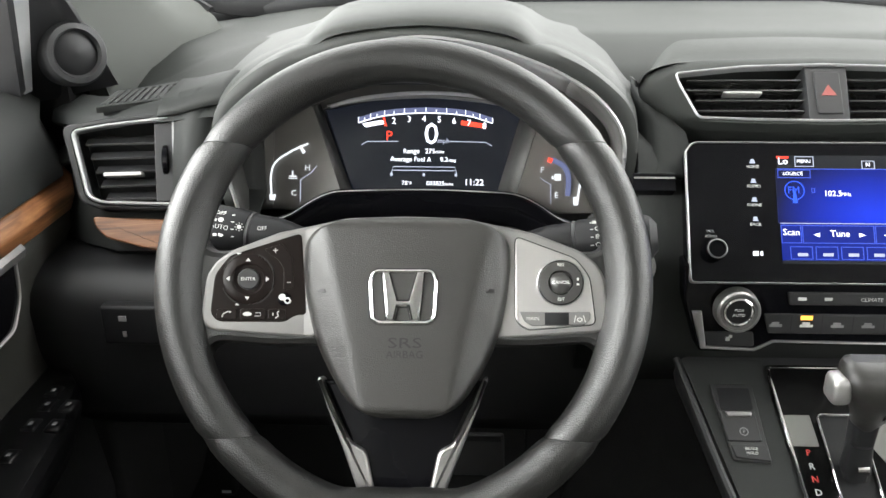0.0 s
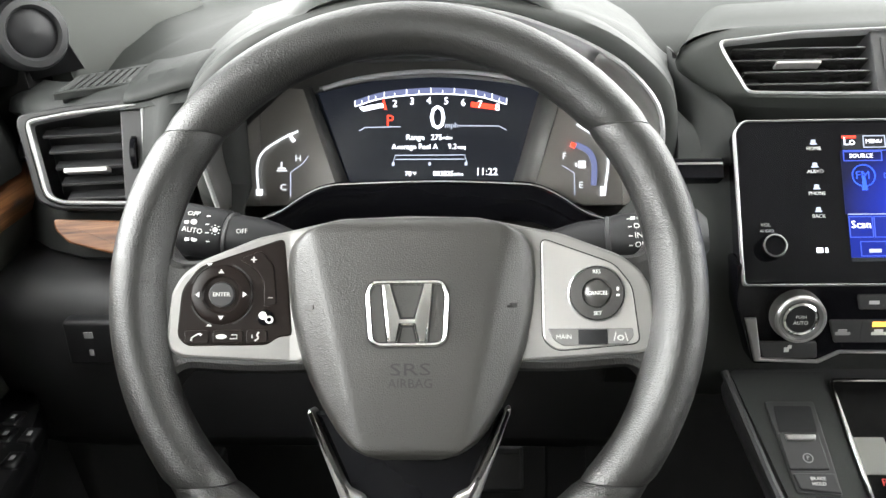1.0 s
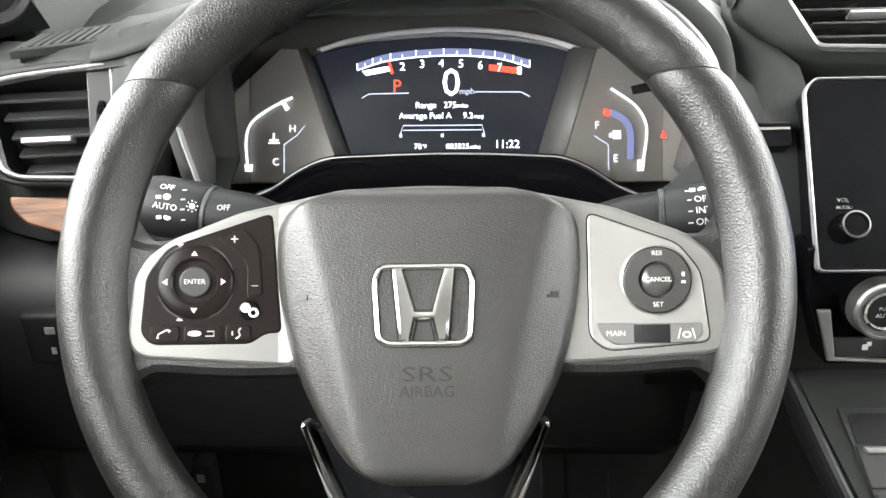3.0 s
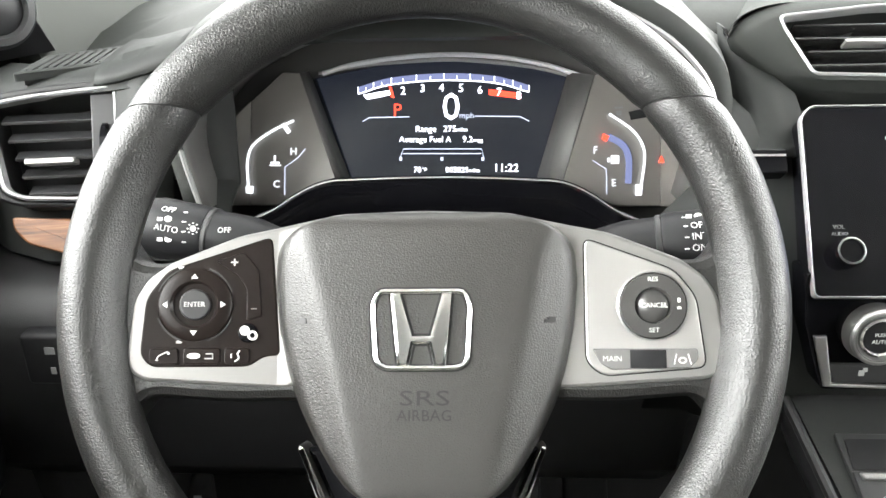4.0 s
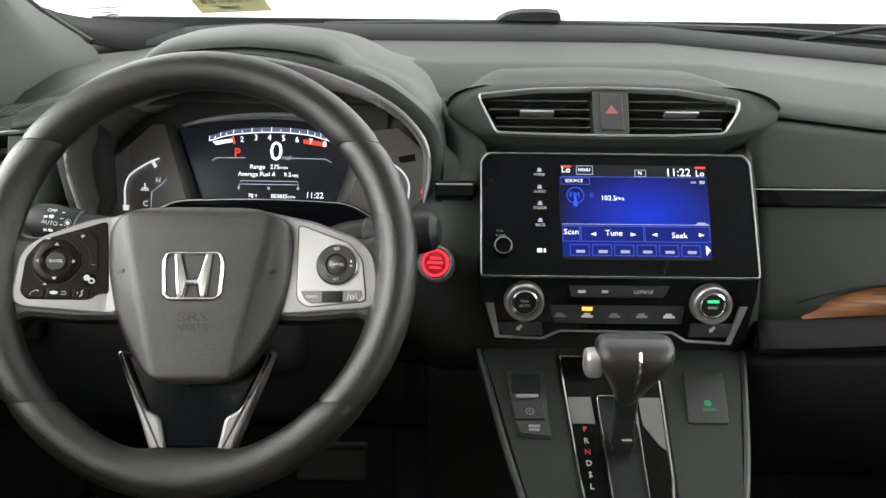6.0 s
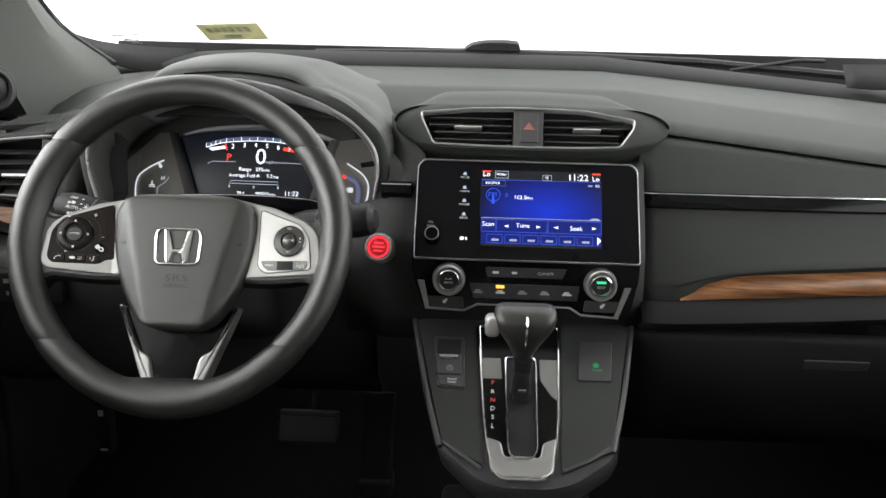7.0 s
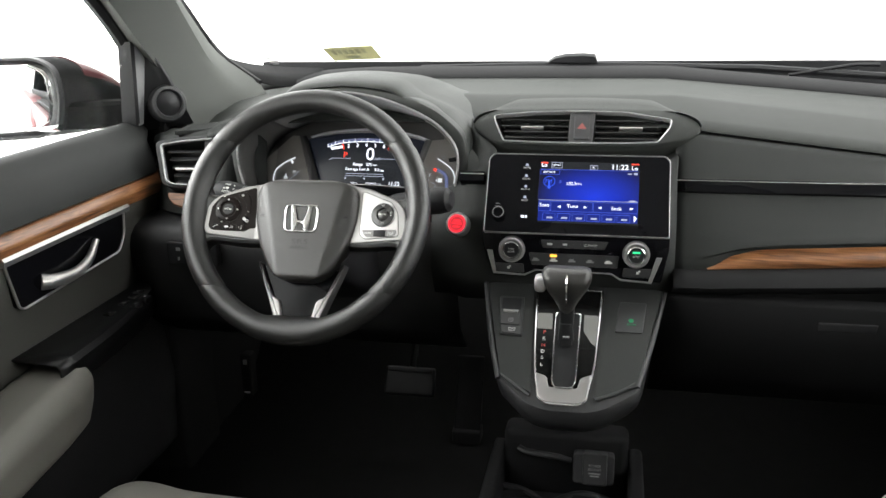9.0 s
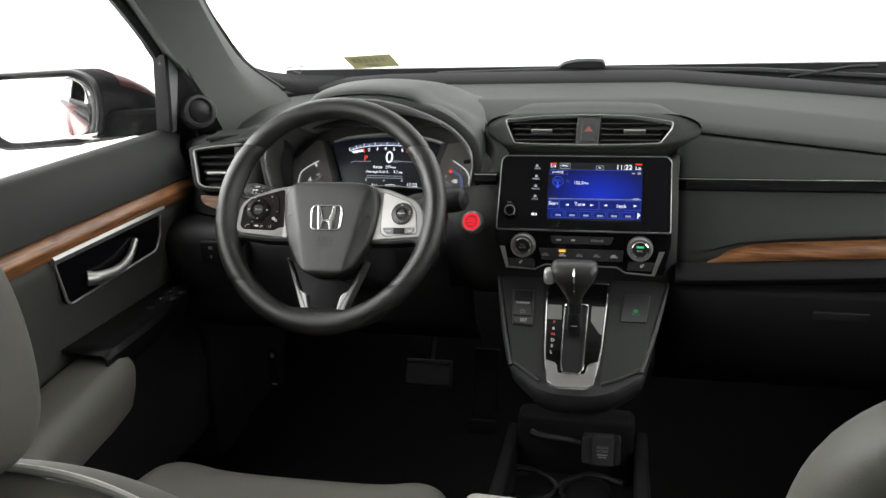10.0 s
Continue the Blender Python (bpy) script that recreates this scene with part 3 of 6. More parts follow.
# driver's end with the outer vent
fl = []
for x in (-0.80, -0.77, -0.745, -0.70, -0.64, -0.58, -0.545):
    e = max(0.0, (-0.72 - x)) * 0.9
    fl.append([(x, 0.34 + e, 0.765 - drop(x) * 0.6), (x, 0.298 + e, 0.761 - drop(x) * 0.6), (x, 0.284 + e, 0.755 - drop(x) * 0.6), (x, 0.277 + e, 0.745 - drop(x) * 0.6), (x, 0.31 + e, 0.725 - drop(x) * 0.6), (x, 0.30 + e, 0.65),
               (x, 0.268 + e, 0.640), (x, 0.252 + e, 0.606), (x, 0.248 + e, 0.596), (x, 0.262 + e, 0.584)])
dpart("driver_fascia", loft(fl), FASCIA, "dark grey fascia at the driver's door", thick=0.006, angle=50)

# binnacle hood
HX = -0.365
CHR = [(0.190, 0.650), (0.199, 0.700), (0.194, 0.736), (0.169, 0.767), (0.138, 0.787), (0.104, 0.802), (0.06, 0.816), (0.0, 0.824)]
LIP = [(0.208, 0.650), (0.216, 0.705), (0.213, 0.740), (0.200, 0.765), (0.166, 0.793), (0.128, 0.811), (0.07, 0.827), (0.0, 0.833)]
OUTR = [(0.212, 0.650), (0.221, 0.705), (0.218, 0.745), (0.206, 0.769), (0.181, 0.793), (0.146, 0.809), (0.120, 0.820), (0.099, 0.837), (0.07, 0.846), (0.0, 0.852)]


def arch(base, y, kx=1.0, kz=1.0, dz=0.0, n=49, ys=None):
    pts = [(-a, b) for a, b in base] + [(a, b) for a, b in reversed(base[:-1])]
    apex = base[-1][1]
    out = []
    for p in smooth_line([(a, b, 0) for a, b in pts], n):
        yy = y + (ys(abs(p.x)) if ys else 0)
        out.append((HX + p.x * kx, yy, apex + (p.y - apex) * kz + dz))
    return out


def back_step(d):
    return 0.010 * min(1.0, max(0.0, (d - 0.108) / 0.03))


FLARE = [(0.276, 0.722), (0.254, 0.740), (0.233, 0.756), (0.209, 0.773), (0.182, 0.791), (0.146, 0.807), (0.121, 0.818), (0.100, 0.836), (0.07, 0.846), (0.0, 0.852)]
hood = [arch(FLARE, 0.62, 1.35, 0.5, -0.052), arch(FLARE, 0.54, 1.22, 0.62, -0.028), arch(FLARE, 0.46, 1.12, 0.80, -0.010), arch(FLARE, 0.38, 1.04, 0.95, -0.001), arch(FLARE, 0.335, 1.0, 1.0, 0.0), arch(FLARE, 0.318, 0.99, 1.0, -0.0004),
        arch(OUTR, 0.300, 1.0, 1.0, -0.0008), arch(OUTR, 0.275, 1.0, 1.0, -0.0018), arch(OUTR, 0.256, 0.995, 1.0, -0.004, ys=back_step), arch(OUTR, 0.244, 0.988, 1.0, -0.0075, ys=back_step), arch(OUTR, 0.237, 0.98, 1.0, -0.012, ys=back_step),
        arch(OUTR, 0.236, 0.972, 1.0, -0.016, ys=back_step), arch(OUTR, 0.246, 0.962, 1.0, -0.0195, ys=back_step)]
back_arcs = [smooth_line([arc_[i] for arc_ in hood[:6]], 26) for i in range(len(hood[0]))]
hood = [[tuple(col_[j]) for col_ in back_arcs] for j in range(26)] + hood[6:]
dpart("binnacle_hood", loft(hood), LIT_HOODPAD, "dark grey moulded hood over the instruments", thick=0.002, angle=50)
lip = [arch(LIP, 0.275, 1.0, 1.0, 0.002), arch(LIP, 0.246, 1.0, 1.0, 0.001), arch(LIP, 0.236, 0.992, 1.0, -0.001), arch(CHR, 0.2295, 1.012, 1.0, 0.0025)]
dpart("hood_band", loft(lip), LIT_HOODPAD, "smooth dark grey band round the opening", thick=0.002, angle=50)
lining = [arch(CHR, 0.2305, 1.005, 1.0, 0.0012), arch(CHR, 0.245, 0.99, 1.0, -0.006), arch(CHR, 0.29, 1.02, 0.98, -0.020), arch(CHR, 0.35, 1.06, 0.95, -0.038), arch(CHR, 0.44, 1.10, 0.92, -0.056)]
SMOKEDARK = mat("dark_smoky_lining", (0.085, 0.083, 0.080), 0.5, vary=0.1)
# one grey lining; haze under the crown is put in as a paler tone
HAZE_CROWN = mat("smoky_lining", (0.32, 0.32, 0.322), 0.45, vary=0.1)
for name_, i0, i1, m_ in (("lining_side", 0, 14, SMOKEDARK), ("lining_crown", 13, 36, HAZE_CROWN), ("lining_side", 35, 49, SMOKEDARK)):
    dpart(name_, loft([ring[i0:i1] for ring in lining]), m_, "grey lining under the hood, paled for haze" if m_ is HAZE_CROWN else "black lining beside the gauges", thick=-0.002, angle=50)
dpart("hood_chrome_line", tube(arch(CHR, 0.2285, 1.008, 1.0, 0.0018), 0.0021, 6), SATINLINE, "thin chrome line round the hood opening")

# ---- instrument cluster ----
cl = thing("instrument_cluster", "lit digital instrument cluster with a speed display and two side gauges", "instrument cluster", plane_frame((-0.362, 0.380, 0.690), 23, 0.0, -0.4))
part("backing", prism(rect(-0.235, -0.115, 0.235, 0.075, 0.02), -0.03, -0.012, 0.0), SMOKEDARK, cl, "black cluster backing")
part("upper_visor", prism([(-0.155, 0.024), (-0.124, 0.034), (-0.07, 0.046), (-0.006, 0.050), (0.06, 0.046), (0.112, 0.034), (0.140, 0.024), (0.140, 0.082), (-0.155, 0.082)], -0.013, -0.006), SMOKEDARK, cl, "black visor above the screen")
part("visor_line", tube(smooth_line([(-0.126, 0.0350, 0.0), (-0.098, 0.0400, 0.0), (-0.068, 0.0440, 0.0), (-0.0045, 0.0472, 0.0), (0.05, 0.0430, 0.0), (0.085, 0.0375, 0.0), (0.113, 0.0300, 0.0)], 30), [0.0013] + [0.0019] * 28 + [0.0010], 8), SATINLINE, cl, "satin silver line above the screen")
part("display", prism([(-0.094, -0.064), (0.077, -0.064), (0.106, 0.030), (0.06, 0.042), (-0.006, 0.046), (-0.07, 0.042), (-0.128, 0.030)], -0.012, 0.0, 0.001), NAVY, cl, "lit dark screen")


def cu(x, y):
    return ((x - 795) * 0.00053 - 0.002, (157 - y) * 0.00054)


def clw(name, words, size, x, y, material=None, **kw):
    return writing(name, words, size, (*cu(x, y), 0.0006), material or WHITE, cl, **kw)


sarc = [Vector((*cu(x, y), 0.004)) for x, y in ((570, 95), (620, 80), (700, 68), (790, 63), (880, 68), (960, 82), (1015, 100))]
part("silver_arch", tube(smooth_line(sarc, 30), 0.0023, 8), ARCHSILVER, cl, "satin silver arch over the screen")
tach = smooth_line([(*cu(x, y), 0.0008) for x, y in ((632, 122), (690, 106), (782, 99), (870, 104), (930, 120))], 33)
tw = [[(p.x, p.y + 0.0030, 0.0007), (p.x, p.y - 0.0028, 0.0007)] for p in tach]
part("rev_band", loft(tw), VIOLET, cl, "pale blue rev scale")
part("rev_line", tube([(p.x, p.y - 0.0035, 0.001) for p in tach], 0.0006, 5), WHITE, cl)
bm = bmesh.new()
for i in range(0, 33, 2):
    p = tach[i]
    prism(rect(p.x - 0.0004, p.y - 0.003, p.x + 0.0004, p.y + (0.003 if i % 4 == 0 else 0.0005)), 0.0006, 0.0012, 0, bm)
part("rev_ticks", bm, WHITE, cl)
part("red_zone", prism([cu(860, 121), cu(916, 128), cu(916, 138), cu(860, 131)], 0.0004, 0.0009), REDTEXT, cl, "red rev zone")
part("rev_pointer", prism([cu(686, 116), cu(690, 116), cu(696, 135), cu(690, 135)], 0.0004, 0.001), REDTEXT, cl, "red rev pointer")
part("rev_fill", prism([cu(640, 130), cu(686, 122), cu(690, 130), cu(648, 138)], 0.0002, 0.0007), WHITE, cl, "lit rev segment")
for w, x, y in (("2", 711, 123), ("3", 745, 119), ("4", 778, 118), ("5", 812, 119), ("6", 845, 122), ("7", 878, 126), ("8", 912, 132)):
    writing("rev_number", w, 0.0105, (*cu(x, y + 1), 0.0016), WHITE, cl)
clw("gear_letter", "P", 0.0165, 701, 157, REDTEXT, label="red gear letter")
clw("speed_figure", "0", 0.036, 795, 153, label="large white speed figure")
clw("speed_unit", "mph", 0.008, 822, 166, DIMWHITE)
clw("range_line", "Range", 0.0080, 751, 189)
clw("range_line", "275", 0.0080, 793, 189)
clw("range_unit", "miles", 0.0052, 814, 190)
clw("fuel_line", "Average Fuel A", 0.0078, 750, 207)
clw("fuel_line", "9.2", 0.0078, 824, 207)
clw("fuel_unit", "mpg", 0.0052, 842, 208)
clw("temperature", "78", 0.0072, 737, 259)
clw("temperature_unit", "°F", 0.0050, 749, 259)
clw("distance", "003825", 0.0072, 806, 259)
clw("distance_unit", "miles", 0.0048, 836, 260)
clw("clock_figures", "11:22", 0.0105, 891, 256)
lines = [[(*cu(640, 176), .001), (*cu(652, 169), .001), (*cu(722, 168), .001)], [(*cu(836, 167), .001), (*cu(915, 168), .001), (*cu(930, 176), .001)],
         [(*cu(706, 240), .001), (*cu(712, 223), .001), (*cu(848, 223), .001), (*cu(853, 240), .001)], [(*cu(712, 231), .001), (*cu(848, 231), .001)]]
for ln in lines:
    part("screen_line", tube(ln, 0.0005, 5), DIMWHITE, cl)
for x in (705, 777, 848):
    part("fuel_scale_mark", bars([(*cu(x, 243), *cu(x + 5, 237))], 0.0006), DIMWHITE, cl)
# smoky side gauges
SMOKE = mat("smoky_gauge_plate", (0.20, 0.188, 0.176), 0.38, vary=0.1)
INNER = {-1: ((-0.1435, 0.037), (-0.107, -0.068)), 1: ((0.1300, 0.034), (0.1000, -0.068))}
SCREEN_EDGE = {-1: ((-0.134, 0.037), (-0.094, -0.066)), 1: ((0.1055, 0.034), (0.0765, -0.066))}


def wing(p):
    """A point of a side gauge drawn on the screen's plane, moved out to the wing that stands before it."""
    n = 0.018 + 0.30 * max(0.0, 0.190 - abs(p[0]))
    k = (0.773 - n) / 0.773
    return (0.03 + (p[0] - 0.03) * k, -0.158 + (p[1] + 0.158) * k, p[2] + n)


for s in (-1, 1):
    (ta, tb), (ba, bb) = INNER[s]
    pts = [(ba, bb), (ta, tb), (s * 0.160, 0.038), (s * 0.190, 0.010), (s * 0.190, -0.087), (s * 0.150, -0.087)]
    rim_ = [(s * 0.190, 0.010), (s * 0.232, -0.030), (s * 0.232, -0.087), (s * 0.190, -0.087)]
    part("gauge_plate", prism(pts, -0.010, -0.003, 0.001), SMOKE, cl, "smoky brown-grey gauge plate")
    part("gauge_plate", prism(rim_, -0.010, -0.003), SMOKE, cl, "smoky brown-grey gauge plate")
    (sa, sb), (da, db) = SCREEN_EDGE[s]
    wt, wb = wing((ta, tb, -0.003)), wing((ba, bb, -0.003))
    part("screen_wall", loft([[(sa, sb, 0.001), wt], [(da, db, 0.001), wb]]), SMOKEDARK, cl, "dark sloping wall beside the screen", thick=0.001)


def gauge(pts, letters, fill):
    P = [Vector((*cu(x, y), 0.0)) for x, y in pts]
    g = part("gauge_scale", tube(smooth_line(P, 24), 0.0012, 6), PALE_GLOW, cl, "pale backlit gauge scale")
    for w, x, y in letters:
        writing("gauge_letter", w, 0.0095, (*cu(x, y), -0.0024), PALE_GLOW, g)
    return g


gl = gauge([(438, 285), (436, 245), (446, 215), (480, 190), (518, 172)], [("H", 517, 225), ("C", 487, 282)], None)
part("gauge_end", prism([cu(433, 286), cu(446, 286), cu(445, 298), cu(434, 298)], -0.003, 0.0005, 0.0005), PALE_GLOW, gl)
part("gauge_mark", prism([cu(496, 178), cu(502, 176), cu(512, 190), cu(506, 194)], -0.003, 0.0, 0.0), PALE_GLOW, gl)
part("gauge_outline", tube([(*cu(502, 300), -.002), (*cu(502, 252), -.002), (*cu(525, 236), -.002), (*cu(538, 220), -.002)], 0.0004, 5), DIMWHITE, gl)
part("gauge_symbol", bars([(*cu(476, 246), *cu(492, 243)), (*cu(482, 243), *cu(485, 232)), (*cu(474, 250), *cu(494, 248))], -0.0026), PALE_GLOW, gl)
gr = gauge([(1122, 290), (1128, 245), (1126, 218), (1108, 190), (1068, 162)], [("F", 1045, 223), ("E", 1077, 279)], None)
part("fuel_fill", tube(smooth_line([(*cu(1101, 280), -0.001), (*cu(1102, 240), -0.001), (*cu(1092, 215), -0.001), (*cu(1066, 200), -0.001)], 12), 0.003, 6, squash=0.4), VIOLET, gr, "lit violet fuel bar")
part("fuel_tip", prism([cu(1058, 196), cu(1068, 200), cu(1064, 208), cu(1056, 204)], -0.003, 0.0015), REDTEXT, gr)
part("gauge_end", prism([cu(1114, 282), cu(1126, 282), cu(1124, 300), cu(1114, 300)], -0.003, 0.0005, 0.0005), PALE_GLOW, gr)
part("gauge_outline", tube([(*cu(1065, 298), -.002), (*cu(1064, 255), -.002), (*cu(1040, 240), -.002)], 0.0004, 5), DIMWHITE, gr)
part("pump_symbol", bars([(*cu(1072, 246), *cu(1086, 232)), (*cu(1066, 243), *cu(1070, 236))], -0.0026), PALE_GLOW, gr)
part("belt_lamp", prism([cu(1153, 245), cu(1163, 245), cu(1160, 237), cu(1158, 233), cu(1156, 237)], -0.003, -0.0015), REDTEXT, cl, "red belt warning lamp")
part("lamp_slot", prism([cu(1102, 158), cu(1140, 150), cu(1142, 166), cu(1106, 172)], -0.004, -0.002, 0.0005), BLACK, cl, "dark slot")
part("lamp_symbol", bars([(*cu(1078, 152), *cu(1092, 149)), (*cu(1081, 163), *cu(1090, 156))], -0.0026), DULLPRINT, cl)
for ob in cl.children_recursive:
    if ob.name.split(".")[0] in ("gauge_plate", "gauge_scale", "gauge_letter", "gauge_end", "gauge_mark", "gauge_outline", "gauge_symbol", "fuel_fill", "fuel_tip", "pump_symbol", "belt_lamp", "lamp_slot", "lamp_symbol"):
        for vert in ob.data.vertices:
            vert.co = wing(vert.co)
# lower brow with its silver line
brow = [(-0.205, -0.108), (-0.18, -0.106), (-0.155, -0.098), (-0.130, -0.082), (-0.108, -0.0725), (-0.08, -0.070), (0.0, -0.068), (0.068, -0.070), (0.096, -0.0725), (0.118, -0.082), (0.143, -0.098), (0.168, -0.106), (0.19, -0.108)]
bs = [[(p.x, p.y, -0.008), (p.x, p.y, 0.055), (p.x, p.y - 0.004, 0.060), (p.x, p.y - 0.035, 0.055)] for p in smooth_line([(a, b, 0) for a, b in brow], 40)]
part("lower_brow", loft(bs), GLOSS, cl, "glossy black brow under the gauges", thick=-0.003)
part("brow_line", tube([(p[1][0], p[1][1], p[1][2] + 0.003) for p in bs], 0.0016, 6), SILVER, cl, "silver line along the brow")

# ---- steering wheel ----
sw = thing("steering_wheel", "black leather steering wheel with satin silver spokes and switches", "steering wheel", plane_frame((-0.3686, 0.0330, 0.6615), 28.3, 1.0, 0.0) @ Matrix.Diagonal((1.04, 1.04, 1.04, 1)))
RR, RT, RN, RISE = 0.1730, 0.0172, 0.0185, 0.007


def rim_arc(a0, a1, rt, rn, n=36, cap=True):
    """A stretch of the rim; beside the spokes its inner front slopes gently down to the plates."""
    secs = []
    for i in range(n + 1):
        a = radians(a0 + (a1 - a0) * i / n)
        ends = [(radians(e), max(0.0, 1 - abs(math.degrees(a) - e) / 16)) for e in (a0, a1)] if cap else []
        fold = (math.degrees(a) + 90) % 180 - 90
        ear = 1 / (1 + math.exp((abs(fold + 6) - 20) / 3.2))
        foot = math.exp(-((math.degrees(a) % 360 - 270) / 13) ** 4)
        flare = 1 + 0.10 * ear + 0.42 * foot
        shrink = 0.93 if cap and i in (0, n) else 1
        ring = []
        for j in range(28):
            b = 2 * math.pi * j / 28
            rr = RR + rt * shrink * math.cos(b) * (flare if math.cos(b) < 0 else 1)
            low = 1 + 0.042 * min(0.0, math.sin(a)) ** 2
            av = a
            for e, wgt in ends:
                swing = math.asin(max(-1, min(1, RR * math.sin(e) / rr))) - math.asin(math.sin(e))
                av += wgt * swing * (1 if math.cos(e) > 0 else -1) * 0.9
            sn = math.sin(b)
            if sn > 0 and math.cos(b) < 0:
                sn = sn ** (1 + 0.9 * ear + 0.8 * foot)
            ring.append((rr * math.cos(av), rr * math.sin(av) * low, RISE + rn * shrink * sn))
        secs.append(ring)
    return loft(secs, True, cap)


part("rim_core", rim_arc(0, 360, RT - 0.0022, RN - 0.0022, 72, False), SEAM, sw, "dark core in the seams")
for a0, a1 in ((37, 143), (143, 222), (222, 318), (318, 397)):
    part("rim_cover", rim_arc(a0 + 0.16, a1 - 0.16, RT, RN), LEATHER, sw)


def mir(pts, s):
    return [(s * a, b) for a, b in pts] if s > 0 else [(-a, b) for a, b in reversed(pts)]


SPOKE = [(0.168, 0.062), (0.160, 0.038), (0.150, 0.0235), (0.136, 0.0225), (0.10, 0.0365), (0.05, 0.0475), (0.04, -0.050), (0.10, -0.051), (0.143, -0.0475), (0.153, -0.060), (0.162, -0.080), (0.172, -0.03), (0.172, 0.03)]
PLATE = [(0.1560, -0.029), (0.1525, 0.003), (0.1460, 0.0140), (0.1340, 0.0230), (0.098, 0.0375), (0.045, 0.0490), (0.0, 0.0505), (-0.001, 0.035), (0.05, 0.0), (0.070, -0.0445), (0.146, -0.0395), (0.1525, -0.036)]
WELL = [(0.147, -0.026), (0.1445, 0.004), (0.1335, 0.019), (0.079, 0.0375), (0.074, -0.027), (0.083, -0.027), (0.090, -0.0325), (0.141, -0.0325)]
for s in (-1, 1):
    part("spoke", prism(rounded(mir(SPOKE, s), 0.012, 6), -0.026, -0.0012, 0.006), LEATHER, sw)
PR_ = PLATE[:7]
FULL = PR_ + [(-a, b) for a, b in reversed(PR_[:-1])] + [(-0.1525, -0.036), (-0.146, -0.0395), (-0.070, -0.0445), (-0.05, 0.0), (0.0, 0.035), (0.05, 0.0), (0.070, -0.0445), (0.146, -0.0395), (0.1525, -0.036)]
plate_bm = prism(rounded([(a + 0.0018, b) for a, b in FULL], 0.004), -0.016, 0.0004, 0.0022)
for u in (-0.076, 0.076):
    bmesh.ops.bisect_plane(plate_bm, geom=plate_bm.verts[:] + plate_bm.edges[:] + plate_bm.faces[:], plane_co=(u, 0, 0), plane_no=(1, 0, 0))
pl = part("spoke_plate", plate_bm, PLATESILVER, sw, "satin silver plate across the spokes")
part("switch_panel", prism(rounded(mir(WELL, -1), 0.005), -0.006, 0.0010, 0.0012), BROWNBLACK, pl, "glossy brown-black switch panel")
INSET = rounded([(0.0865, 0.0345), (0.132, 0.0170), (0.1425, 0.003), (0.1465, -0.0330), (0.095, -0.0375), (0.0865, -0.0305)], 0.005)
part("plate_inset", prism(INSET, -0.006, 0.0012, 0.0008), PLATEFACE, pl, "flat satin face of the right plate")
part("inset_groove", ring_plate(inset(INSET, -0.0006), inset(INSET, 0.0002), -0.002, 0.0007), SEAM, pl)
for s in (-1, 1):
    part("cover_gap", moved(prism(mir([(0.0818, 0.030), (0.0790, 0.034), (0.0780, 0.0), (0.0700, -0.0455), (0.0722, -0.0455), (0.0818, -0.002)], s), -0.01, -0.0030), Matrix.Translation((0.003, 0, 0))), SEAM, sw, "black gap beside the cover")
part("hub", prism(disc(0, -0.03, 0.062, 40), -0.075, -0.016), BLACK, sw, "black hub behind the cover")
# thumb pads
d1 = part("direction_pad", moved(lathe([(0.0192, -0.003), (0.0192, -0.0012), (0.018, -0.0002), (0.0125, 0.0002), (0.0112, -0.0012)]), Matrix.Translation((-0.1185, 0.0005, 0))), BROWNBLACK, sw, "round direction pad")
for a0 in (20, 110, 200, 290):
    arc_ = [(-0.1185 + r * math.cos(radians(a)), 0.0005 + r * math.sin(radians(a))) for r, steps in ((0.0206, range(a0, a0 + 51, 10)), (0.0196, range(a0 + 50, a0 - 1, -10))) for a in steps]
    part("pad_segment", prism(arc_, -0.004, -0.0016), PADGLOSS, d1, "glossy arc beside the pad")
for u, v, sg in ((-0.1265, 0.0195, -1), (-0.1265, -0.0185, 1)):
    part("seek_mark", prism([(u - 0.0016, v - 0.0012 * sg), (u + 0.0016, v - 0.0012 * sg), (u, v + 0.0012 * sg)][::sg], -0.003, -0.0018), PRINT, d1)
part("enter_key", prism(disc(-0.1185, 0.0005, 0.0082, 28), -0.004, -0.0006, 0.001), BUTTON, d1)
writing("key_word", "ENTER", 0.0037, (-0.1185, 0.0005, -0.0004), PRINT, d1)
for a in range(4):
    c, s_ = math.cos(a * math.pi / 2), math.sin(a * math.pi / 2)
    tri = [(0.0162, 0.0), (0.0136, 0.0018), (0.0136, -0.0018)]
    part("arrow_mark", prism([(-0.1185 + x * c - y * s_, 0.0005 + x * s_ + y * c) for x, y in tri], -0.001, 0.0005), PRINT, d1)
